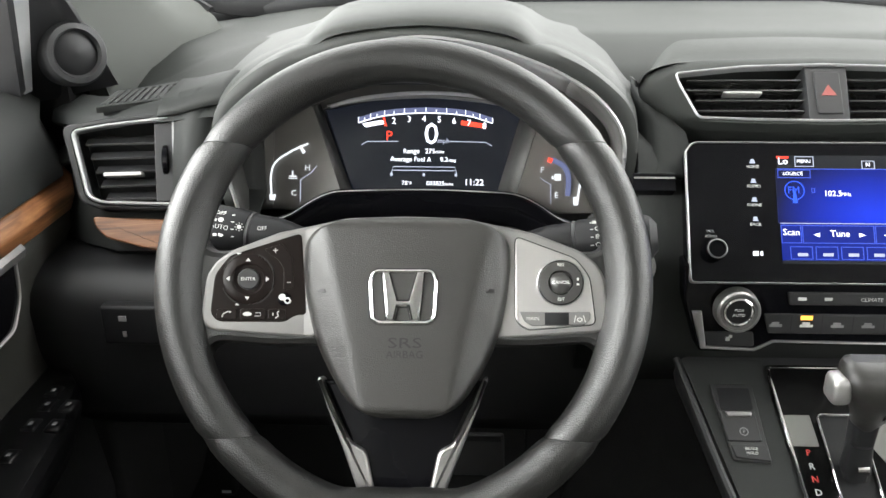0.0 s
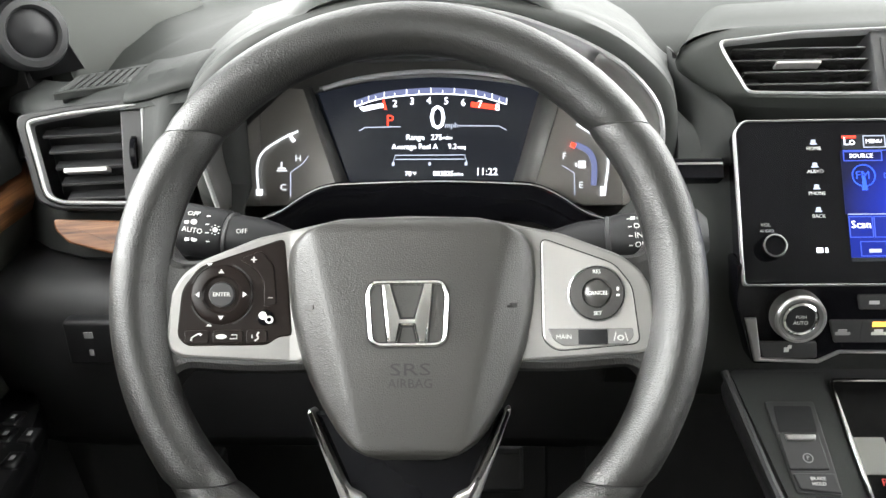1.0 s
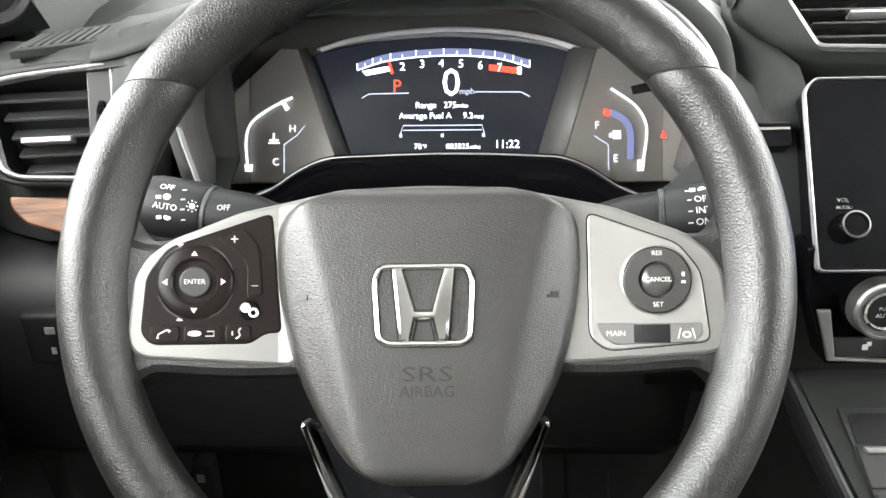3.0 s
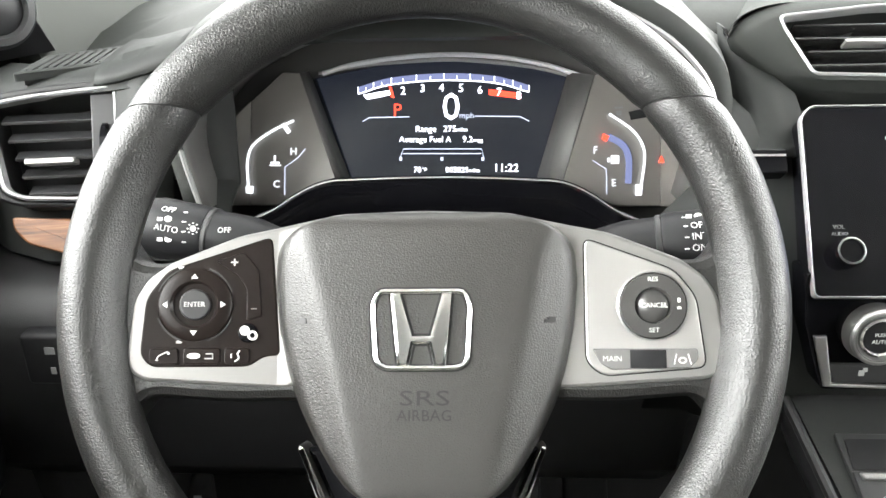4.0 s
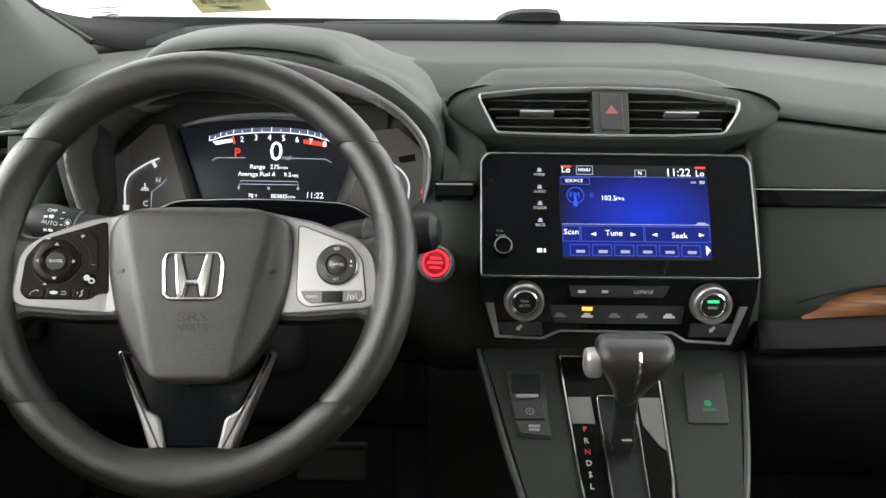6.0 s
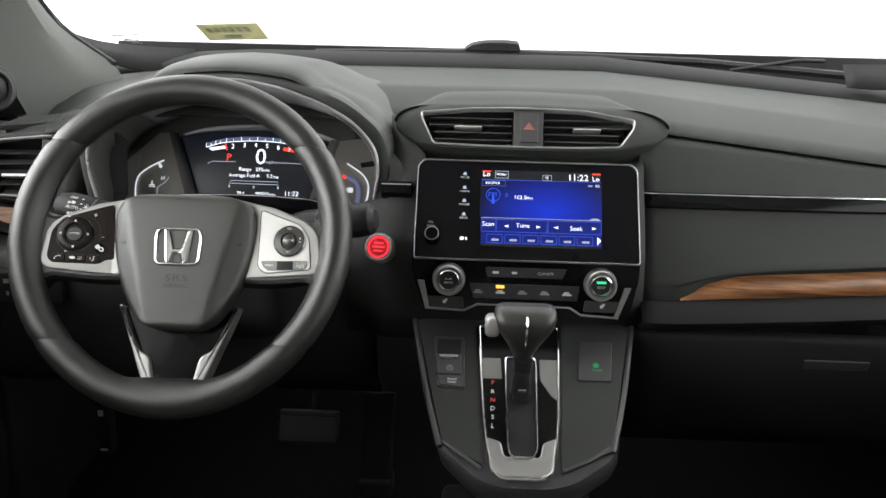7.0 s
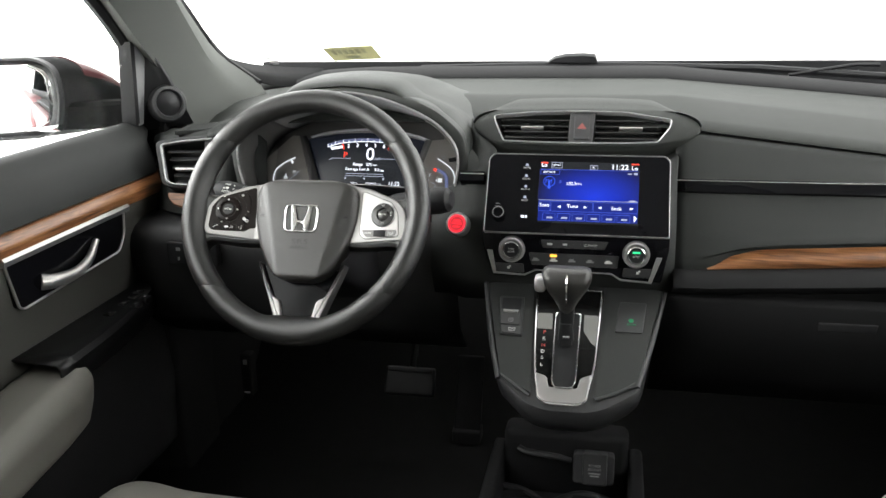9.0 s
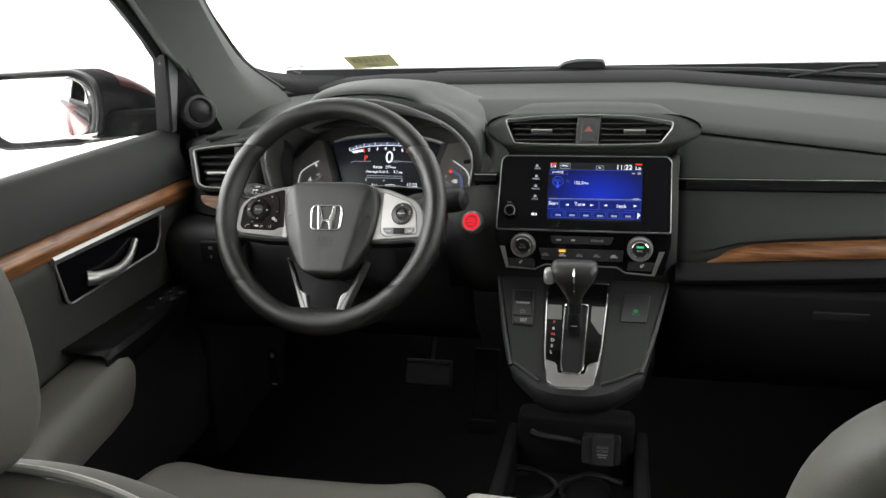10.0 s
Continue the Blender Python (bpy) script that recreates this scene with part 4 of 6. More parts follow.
for nm, uv, w, h in (("phone_key", (-0.134, -0.0265), 0.015, 0.0085), ("hang_up_key", (-0.1145, -0.0265), 0.019, 0.0085), ("voice_key", (-0.0965, -0.0265), 0.013, 0.0085)):
    k = part(nm, prism(rect(uv[0] - w / 2, uv[1] - h / 2, uv[0] + w / 2, uv[1] + h / 2, 0.002), -0.004, -0.0015, 0.0006), BROWNBLACK, sw)
    u, v, n = uv[0], uv[1], -0.0012
    if nm == "phone_key":
        part("handset_symbol", tube(smooth_line([(u - 0.0032, v - 0.0022, n), (u - 0.0028, v - 0.0002, n), (u - 0.0006, v + 0.0012, n), (u + 0.0018, v + 0.0022, n), (u + 0.003, v + 0.0012, n)], 10), [0.0008, 0.0004, 0.0004, 0.0004, 0.0004, 0.0004, 0.0004, 0.0004, 0.0006, 0.0008], 6), PRINT, k)
    elif nm == "hang_up_key":
        part("handset_symbol", prism(disc(u - 0.004, v + 0.0002, 0.0034, 14, 0.45), n - 0.001, n + 0.0003), PRINT, k)
        part("back_symbol", tube([(u + 0.0015, v - 0.0012, n), (u + 0.0058, v - 0.0012, n), (u + 0.0058, v + 0.0012, n), (u + 0.0022, v + 0.0012, n)], 0.00035, 5), PRINT, k)
    else:
        part("voice_symbol", tube(smooth_line([(u - 0.001, v - 0.0028, n), (u + 0.0012, v - 0.001, n), (u + 0.0004, v + 0.001, n), (u + 0.0016, v + 0.0028, n)], 10), 0.00045, 5), PRINT, k)
        part("voice_symbol", tube([(u - 0.0028, v - 0.001, n), (u - 0.0028, v + 0.0012, n)], 0.0004, 5), PRINT, k)
part("round_key", prism(disc(-0.091, -0.0145, 0.0052, 20), -0.004, -0.0009, 0.0008), GLOSS, sw)
part("display_symbol", prism(disc(-0.0925, -0.0132, 0.0026, 14), -0.002, -0.0006), PRINT, sw)
part("info_symbol", moved(ring_plate(disc(0, 0, 0.0026, 16), disc(0, 0, 0.0014, 16), -0.002, -0.0005), Matrix.Translation((-0.0885, -0.0158, 0))), PRINT, sw)
vol = [(-0.108, 0.0235), (-0.094, 0.0285), (-0.086, 0.019), (-0.084, -0.006), (-0.092, -0.008), (-0.092, 0.009), (-0.097, 0.0165)]
vk = part("volume_rocker", prism(rounded(vol, 0.002), -0.004, -0.0019, 0.0004), BROWNBLACK, sw)
writing("key_word", "+", 0.008, (-0.0985, 0.0225, -0.0013), PRINT, vk)
writing("key_word", "–", 0.006, (-0.088, -0.0015, -0.0013), PRINT, vk)
d2 = part("cruise_pad", moved(lathe([(0.0172, -0.003), (0.0172, -0.0008), (0.0162, 0.0006), (0.0095, 0.0012), (0.0085, -0.001), (0.0070, 0.0008), (0.003, 0.0022), (0.0001, 0.0024)]), Matrix.Translation((0.1205, -0.0015, 0))), PADGLOSS, sw, "glossy smoky round cruise pad")
part("pad_ring", moved(lathe([(0.0173, -0.003), (0.0181, -0.0022), (0.0181, -0.0010), (0.0173, -0.0004)], 40), Matrix.Translation((0.1205, -0.0015, 0))), SATIN, d2, "satin ring")
writing("key_word", "RES", 0.0034, (0.1205, 0.0120, 0.0010), PRINT, d2)
writing("key_word", "SET", 0.0034, (0.1205, -0.0142, 0.0010), PRINT, d2)
writing("key_word", "CANCEL", 0.0034, (0.1205, -0.0015, 0.0025), PRINT, d2)
part("gap_mark", bars([(0.1322, -0.0035, 0.1342, -0.0022)], 0.0009), PRINT, d2)
part("gap_mark", bars([(0.1325, 0.0, 0.1339, 0.0022)], 0.0009), PRINT, d2)
barpts = [(0.0895, -0.0235), (0.1425, -0.0235), (0.1425, -0.0290), (0.1385, -0.0335), (0.099, -0.0345), (0.0935, -0.031)]
br = part("cruise_bar", prism(rounded(barpts, 0.0015), -0.004, -0.0014, 0.0006), SATINKEY, sw, "satin grey cruise control bar")
part("cruise_bar_window", prism(rect(0.1085, -0.0335, 0.1265, -0.0242), -0.003, -0.0010, 0.0003), BLACK, br, "black window")
writing("key_word", "MAIN", 0.0040, (0.0995, -0.0288, -0.0012), PRINT, br)
for s in (-1, 1):
    part("lane_symbol", tube([(0.1345 + s * 0.0042, -0.0315, -0.0012), (0.1345 + s * 0.0028, -0.0262, -0.0012)], 0.00035, 5), PRINT, br)
part("lane_car_symbol", moved(ring_plate(disc(0, 0, 0.0022, 12, 0.8), disc(0, 0, 0.0013, 12, 0.8), -0.002, -0.0009), Matrix.Translation((0.1345, -0.0295, 0))), PRINT, br)
for ob in list(bpy.data.objects)[:]:
    if ob.parent == sw and ob.name.split(".")[0] in ("direction_pad", "phone_key", "hang_up_key", "voice_key", "round_key", "display_symbol", "info_symbol", "volume_rocker", "cruise_pad", "cruise_bar"):
        ob.location.z += 0.0036
# the plates and their switches rise from the hub towards the rim
for ob in sw.children_recursive:
    top_ = ob
    while top_.parent != sw:
        top_ = top_.parent
    if top_.name.split(".")[0] in ("spoke", "spoke_plate", "direction_pad", "phone_key", "hang_up_key", "voice_key", "round_key", "display_symbol", "info_symbol", "volume_rocker", "cruise_pad", "cruise_bar"):
        for vert in ob.data.vertices:
            vert.co.z += 0.11 * max(0.0, abs(vert.co.x) - 0.076)
# airbag cover: a flat middle with sides that fall away
OUT = [(0.0478, 0.030), (0.0462, 0.050), (0.042, 0.064), (0.036, 0.0735), (0.028, 0.0785), (0.010, 0.0800), (-0.012, 0.0785), (-0.035, 0.0735), (-0.055, 0.0660), (-0.072, 0.0570), (-0.086, 0.0480), (-0.095, 0.0400), (-0.1005, 0.030), (-0.1035, 0.018)]
CU = 0.003


def half_at(v):
    for (v1, w1), (v0, w0) in zip(OUT, OUT[1:]):
        if v0 <= v <= v1:
            return w0 + (w1 - w0) * (v - v0) / (v1 - v0)
    return OUT[-1][1] if v < 0 else OUT[0][1]


vsamp = [OUT[0][0] + (OUT[-1][0] - OUT[0][0]) * (0.5 - 0.5 * math.cos(math.pi * i / 36)) for i in range(37)]
rows = []
for i, v in enumerate(vsamp):
    w = half_at(v)
    row = []
    edge_v = min(1.0, min(OUT[0][0] - v, v - OUT[-1][0]) / 0.007)
    for j in range(41):
        s = -1 + j / 20
        s = math.copysign(abs(s) ** 0.85, s)
        u = s * w
        flat_w = 0.0545 + 0.23 * v
        du = abs(u) - flat_w
        fall = 0.5 * (du + math.sqrt(du * du + 0.000005)) / 0.024
        n = 0.0180 - 0.0115 * fall
        edge_u = min(1.0, (w - abs(u)) / 0.006)
        e = min(edge_u, edge_v)
        n -= 0.006 * (1 - e) ** 2
        n -= 0.0035 * max(0.0, (v - 0.025) / 0.02) ** 2 * 0.6
        row.append((CU + u, v, n))
    rows.append(row)
bm = loft(rows)
skirt = [[(p[0], p[1], p[2]) for p in ring] for ring in [[r[0] for r in rows] + rows[-1][1:-1] + [r[-1] for r in reversed(rows)] + list(reversed(rows[0][1:-1]))]]
loop = skirt[0]
bm = loft([loop, [(p[0] * 0.985 + 0.00005, p[1], -0.014) for p in loop]], True, False, bm)
cover = part("airbag_cover", bm, COVER, sw, "grained dark grey airbag cover", angle=55)
emb = Matrix.Translation((CU - 0.0015, -0.0130, 0.0173))
er = rounded([(-0.0225, 0.0205), (0.0225, 0.0205), (0.0262, 0.012), (0.0245, -0.017), (0.019, -0.0208), (-0.019, -0.0208), (-0.0245, -0.017), (-0.0262, 0.012)], 0.006, 5)
eb = part("emblem", moved(tube([(a, b, 0.0011) for a, b in inset(er, 0.0013)], 0.00145, 10, True), emb), CHROME, cover, "polished chrome emblem")
EB = [(0.0162, 0.0185), (0.0104, 0.0185), (0.0042, -0.0030), (-0.0042, -0.0030), (-0.0104, 0.0185), (-0.0162, 0.0185), (-0.0126, -0.0190), (-0.0060, -0.0190), (-0.0036, -0.0080), (0.0036, -0.0080), (0.0060, -0.0190), (0.0126, -0.0190)]
part("emblem_badge", moved(prism(EB, -0.001, 0.0032, 0.0020), emb), CHROME, eb)
# dark plates drawn in for the shade and reflections at the chrome's edges
part("emblem_shadow_line", moved(ring_plate(inset(er, -0.0007), inset(er, 0.0031), -0.001, 0.0009, 0.0), emb), SEAM, eb, "dark edge shading drawn round the emblem")
part("badge_groove", moved(prism(inset(EB, -0.0007), -0.001, 0.0007, 0.0), emb), SEAM, eb)
# cover vinyl darkened, so the relief's shade sits in the marks' colour
EMBOSS = mat("relief_shaded_vinyl", (0.012, 0.012, 0.0115), 0.5, vary=0.1)
writing("embossed_word", "SRS", 0.0108, (CU / 1.6, -0.0480, 0.0177), EMBOSS, cover, depth=0.0006, m=Matrix.Diagonal((1.6, 1, 1, 1)))
writing("embossed_word", "AIRBAG", 0.0080, (CU, -0.0565, 0.0177), EMBOSS, cover, depth=0.0006)
for s in (-1, 1):
    part("horn_mark", moved(bars([(-0.003, -0.001, 0.003, 0.0006), (-0.001, 0.0006, 0.003, 0.002)], 0.0), Matrix.Translation((CU + s * 0.064, -0.009, 0.0133)) @ pose(0, 0, 0, 0, s * 15, 0)), EMBOSS, cover)
# lower spoke: two silver blades either side of a gloss black panel
part("lower_spoke", prism([(-0.062, -0.077), (0.062, -0.077), (0.044, -0.116), (0.024, -0.168), (-0.024, -0.168), (-0.044, -0.116)], -0.034, -0.0135, 0.003), GLOSS, sw, "glossy black lower spoke")
BLADE = [(0.0665, -0.0740), (0.0580, -0.0985), (0.0475, -0.1245), (0.0335, -0.1615), (0.0245, -0.1675), (0.0195, -0.1675), (0.0270, -0.1325), (0.0300, -0.1285), (0.0385, -0.1245), (0.0450, -0.1150), (0.0545, -0.0965), (0.0630, -0.0755)][::-1]
for s in (-1, 1):
    part("spoke_blade", prism(rounded(mir(BLADE, s), 0.002), -0.030, -0.0080, 0.0026), FOOTSILVER, sw, "satin silver lower blade")
# ---- steering column with its stalks ----
col = thing("steering_column", "black steering column shroud with two control stalks", "steering column", plane_frame((-0.3686, 0.0303, 0.6630), 28.3, 1.0, 0.0))
csec = []
for n_, w, h0, h1 in ((-0.045, 0.055, -0.085, 0.035), (-0.06, 0.062, -0.09, 0.042), (-0.16, 0.066, -0.092, 0.045), (-0.30, 0.07, -0.09, 0.04)):
    csec.append([(a, b, n_) for a, b in rounded([(-w, h0), (w, h0), (w, h1), (-w, h1)], 0.03, 5)])
part("column_shroud", loft(csec, True, True), BLACK, col)


STALK_TIP = {-1: (-0.206, 0.062, -0.116), 1: (0.2176, 0.043, -0.060)}


def stalk(s):
    base = Vector((s * 0.05, 0.034, -0.100))
    tip = Vector(STALK_TIP[s])
    ax = (tip - base).normalized()
    q = ax.to_track_quat("Z", "Y").to_matrix().to_4x4()
    L = (tip - base).length
    m = Matrix.Translation(base) @ q
    R = 0.0205
    rg = 0.625 if s < 0 else 0.575
    arm = part("light_stalk" if s < 0 else "wiper_stalk", moved(lathe([(0.010, 0), (0.011, L * 0.28), (0.0165, L * 0.42), (0.0180, L * 0.47), (0.0185, L * rg)], 32), m), BLACK, col, "black control stalk with white symbols")
    part("stalk_ring", moved(lathe([(0.0186, L * rg), (0.0198, L * (rg + 0.005)), (0.0198, L * (rg + 0.02)), (0.019, L * (rg + 0.025))], 32), m), BUTTON, arm)
    part("stalk_knob", moved(lathe([(0.0196, L * (rg + 0.025)), (R, L * (rg + 0.04)), (R + 0.001, L * 0.88), (0.019, L * 0.965), (0.012, L), (0.0001, L)], 36), m), BLACK, arm)
    slope = math.degrees(math.atan2(ax.y, abs(ax.x)))
    words = (("OFF", 0.0120), ("", 0.0052), ("AUTO", -0.0016), ("", -0.0084)) if s < 0 else (("", 0.0150), ("OFF", 0.0088), ("INT", 0.0018), ("ON", -0.0052))

    def on_knob(t, dv, r):
        p = base + ax * L * t
        return Vector((p.x, p.y + dv, p.z + math.sqrt(max(0.0, r * r - dv * dv)) + 0.0007))

    for w, dv in words:
        p = on_knob(0.81 if s < 0 else 0.698, dv, R + 0.0006)
        if w:
            tl = Matrix.Translation(p) @ pose(0, 0, 0, -math.degrees(math.asin(dv / R)) * 0.9) @ pose(0, 0, 0, 0, 0, -s * -slope)
            writing("stalk_word", w, 0.0060, (0, 0, 0), PRINT, arm, m=tl)
        else:
            part("stalk_symbol", prism(disc(p.x + 0.001, p.y, 0.0026, 12, 0.8), p.z - 0.001, p.z), PRINT, arm)
            part("stalk_symbol", prism(rect(p.x - 0.0065, p.y - 0.0012, p.x - 0.003, p.y + 0.0012), p.z - 0.001, p.z), PRINT, arm)
        k = on_knob(0.732 if s < 0 else 0.655, dv, R + 0.0004)
        part("stalk_dash", prism(rect(k.x - 0.0014, k.y - 0.0004, k.x + 0.0014, k.y + 0.0004), k.z - 0.001, k.z), PRINT, arm)
    if s > 0:
        return arm
    c = on_knob(0.690, 0.0016, R + 0.0002)
    part("stalk_lamp_symbol", prism(disc(c.x, c.y, 0.0020, 12), c.z - 0.001, c.z), PRINT, arm)
    for i in range(8):
        a = i * math.pi / 4
        x, y = c.x + 0.0036 * math.cos(a), c.y + 0.0036 * math.sin(a)
        part("stalk_ray", prism(disc(x, y, 0.0005, 6), c.z - 0.001, c.z), PRINT, arm)
    o = on_knob(0.555, 0.004, 0.0184)
    writing("stalk_word", "OFF", 0.0052, tuple(o), PRINT, arm)
    return arm


stalk(-1)
stalk(1)

# ---- centre vents ----
vf = plane_frame((0.038, 0.268, 0.762), 40.2)
SLAT = mat("vent_slat_plastic", (0.017, 0.017, 0.0165), 0.26, spec=0.55, vary=0.1)
vent = thing("centre_air_vent", "twin centre air vents in a chrome-edged pod with a hazard switch", "air vent", vf)
POD = [(-0.196, 0.014), (-0.150, 0.045), (-0.07, 0.048), (0, 0.050), (0.07, 0.048), (0.155, 0.044), (0.210, 0.011), (0.155, -0.030), (0.07, -0.034), (0, -0.0355), (-0.07, -0.034), (-0.143, -0.033)]
VIN = [(-0.149, 0.0255), (-0.08, 0.0335), (0, 0.036), (0.08, 0.0335), (0.150, 0.020), (0.1475, 0.006), (0.127, -0.0250), (0.07, -0.028), (0, -0.029), (-0.07, -0.028), (-0.129, -0.026), (-0.1465, 0.014)]
VC = rounded(VIN, 0.006)


def around(pts, n):
    """n even steps along a closed outline, from its leftmost point."""
    k = min(range(len(pts)), key=lambda q: pts[q][0])
    P = [Vector(p) for p in pts[k:] + pts[:k + 1]]
    run = [0.0]
    for a, b in zip(P, P[1:]):
        run.append(run[-1] + (b - a).length)
    out, j = [], 0
    for q in range(n):
        d = run[-1] * q / n
        while run[j + 1] < d:
            j += 1
        out.append(tuple(P[j].lerp(P[j + 1], (d - run[j]) / max(1e-9, run[j + 1] - run[j]))))
    return out


def cut_corners(pts, times):
    for _ in range(times):
        pts = [tuple(Vector(a) * w + Vector(b) * (1 - w)) for a, b in zip(pts, pts[1:] + pts[:1]) for w in (0.75, 0.25)]
    return pts


PODR = around(cut_corners(POD, 3), 96)
VR = around(VC, 96)
pod_rings = [(PODR, -0.045), (PODR, -0.014), (inset(PODR, 0.0008), -0.0085), (inset(PODR, 0.003), -0.0040), (inset(VR, -0.003), 0.0012), (inset(VR, -0.001), 0.0018), (VR, 0.002), (VR, -0.045)]
part("pod", loft([[(a, b, z) for a, b in ring] for ring, z in pod_rings], True), PAD, vent, "dark grey pod", angle=60)
crest = [p for p in PODR[:60] if p[1] > 0.012]
brow_rows = []


def brow_fade(u):
    t = min(1.0, max(0.0, (0.186 - abs(u)) / 0.075))
    return t * t * (3 - 2 * t)


for dv, dn in ((-0.004, -0.0045), (-0.0005, -0.0085), (0.004, -0.0150), (0.020, -0.0270), (0.040, -0.0460), (0.058, -0.0680), (0.076, -0.0905), (0.090, -0.1120)):
    brow_rows.append([(a, b + dv * brow_fade(a), dn * (0.25 + 0.75 * brow_fade(a))) for a, b in crest])
part("pod_brow", loft(brow_rows), PAD, vent, "dark grey brow running back into the dash top", angle=60)
part("chrome_edge", ring_plate(VC, inset(VC, 0.0024), -0.006, 0.0038, 0.0011), SATINLINE, vent, "satin chrome edge")
part("vent_well", prism(inset(VC, 0.002), -0.050, -0.040), BLACK, vent, "black vent well")
for n, (a, b) in enumerate(((-0.140, -0.021), (0.024, 0.143))):
    for v in (0.020, 0.0085, -0.003, -0.0145):
        k = 0.008 if v < 0 else 0
        part("slat", prism(rect(a + (k + 0.004 if n == 0 else 0), v - 0.0010, b - (k + 0.008 if n else 0), v + 0.0010), -0.022, -0.0035, 0.0006), SLAT, vent)
    for i in range(6):
        u = a + 0.016 + i * 0.0185
        part("fin", prism(rect(u - 0.0007, -0.024, u + 0.0007, 0.028), -0.032, -0.020), SLAT, vent)
    part("vent_tab", prism(rect((a + b) / 2 - 0.020, 0.0032, (a + b) / 2 + 0.018, 0.0058, 0.0008), -0.010, 0.0, 0.0008), SILVER, vent, "silver direction tab")
hz = part("hazard_switch", prism(rounded([(-0.0190, -0.0280), (0.0205, -0.0280), (0.0235, 0.0350), (-0.0180, 0.0350)], 0.002), -0.03, 0.0005, 0.001), BUTTON, vent, "dark hazard switch")
part("hazard_button", prism(rect(-0.0105, -0.020, 0.0150, 0.027, 0.002), -0.01, 0.0022, 0.001), BUTTON, hz)
part("hazard_triangle", prism([(-0.0052, 0.000), (0.0098, 0.000), (0.0023, 0.0120)], 0.002, 0.0026), PINK, hz, "pale red triangle")

# ---- driver's outer vent ----
lf = plane_frame((-0.677, 0.255, 0.685), 24.8, 8, 0)
lv = thing("outer_air_vent", "chrome-edged driver's air vent with four slats and a silver tab", "air vent", lf)
LO = rounded([(-0.058, 0.044), (-0.02, 0.050), (0.050, 0.056), (0.050, -0.040), (-0.028, -0.035), (-0.043, -0.028)], 0.009)
part("housing", ring_plate([(a * 1.12 - 0.003, b * 1.12) for a, b in LO], LO, -0.05, 0.001, 0.002), LOWER, lv, "black vent housing")
part("chrome_edge", ring_plate(LO, inset(LO, 0.0036), -0.008, 0.0045, 0.0015), SATINLINE, lv, "satin chrome edge")
part("vent_well", prism(inset(LO, 0.002), -0.055, -0.045), BLACK, lv, "black vent well")
for i, v in enumerate((0.033, 0.018, 0.003, -0.012, -0.026)):
    part("slat", moved(prism(rect(-0.046 + 0.005 * i, -0.0065, 0.027, 0.0065, 0.001), -0.0012, 0.0012, 0.0005), Matrix.Translation((0, v, -0.012)) @ pose(0, 0, 0, -52)), BUTTON, lv)
part("vent_tab", prism(rect(-0.026, -0.006, 0.013, -0.0015, 0.001), -0.012, 0.001, 0.001), SILVER, lv, "silver direction tab")
part("side_plate", prism(rect(0.027, -0.034, 0.047, 0.050, 0.002), -0.02, -0.001, 0.001), BUTTON, lv)
part("thumb_wheel", moved(lathe([(0.0001, -0.003), (0.017, -0.003), (0.0185, -0.002), (0.0185, 0.002), (0.017, 0.003), (0.0001, 0.003)], 30), Matrix.Translation((0.038, 0.010, -0.011)) @ pose(0, 0, 0, 0, 90, 0)), GLOSS, lv, "ribbed thumb wheel")
wl = thing("wood_inlay", "walnut grain inlay under the driver's vent", "trim", lf)
part("inlay", prism(rounded([(-0.040, -0.047), (0.045, -0.054), (0.060, -0.095), (0.01, -0.082), (-0.027, -0.070), (-0.038, -0.058)], 0.004), -0.02, -0.004, 0.002), WOODFLAT, wl)

# ---- demister grille on the dash top ----
dg = thing("demister_grille", "small dark demister grille set in the dash top", "air vent", pose(-0.683, 0.325, 0.7470, 2))
DO = [(-0.030, -0.048), (0.036, -0.006), (0.026, 0.080), (-0.036, 0.023)]
DI = [(-0.0270, -0.039), (0.0300, -0.002), (0.0215, 0.060), (-0.0320, 0.019)]
part("grille_frame", ring_plate(rounded(DO, 0.004), rounded(DI, 0.003), -0.005, 0.0022, 0.0012), FASCIA, dg)
part("grille_well", prism(rounded(DI, 0.003), -0.010, 0.0004), BLACK, dg)
for i in range(8):
    t = (i + 0.6) / 8.4
    a = Vector(DI[0]).lerp(Vector(DI[1]), t)
    b = Vector(DI[3]).lerp(Vector(DI[2]), t)
    part("grille_fin", box(-0.0016, 0, 0.0, 0.0016, (b - a).length, 0.0022, 0.0, None), FASCIA, dg).matrix_local = Matrix.Translation((a.x, a.y, 0.0003)) @ pose(0, 0, 0, 0, 18, math.degrees(math.atan2(b.y - a.y, b.x - a.x)) - 90)

# ---- centre screen ----
pf = plane_frame((0.038, 0.184, 0.669), 33.5)
ds = thing("infotainment_display", "piano black infotainment display with a lit blue radio screen", "display", pf)
PO = rounded([(-0.1455, -0.068), (0.1455, -0.068), (0.1455, 0.060), (0.138, 0.0685), (-0.138, 0.0685), (-0.1455, 0.060)], 0.004)
part("face", prism(PO, -0.03, 0.0, 0.0015), GLOSS, ds, "piano black face")
PR = ring_plate([(a * 1.008, b * 1.015) for a, b in PO], PO, -0.005, 0.0016, 0.0006)
part("chrome_rim", PR, SATINLINE, ds, "thin chrome rim")


def pu(x, y):
    return (-0.060 + (x - 958) * 0.157 / 167, 0.056 - (y - 288) * 0.106 / 103)


scr = part("screen", prism(rect(-0.060, -0.050, 0.097, 0.056), -0.005, 0.0006), NAVY, ds, "lit radio screen")
part("blue_field", prism(rect(*pu(956, 353), *pu(1126, 301.5)), 0.0, 0.0009), BLUE, scr, "blue lit field")
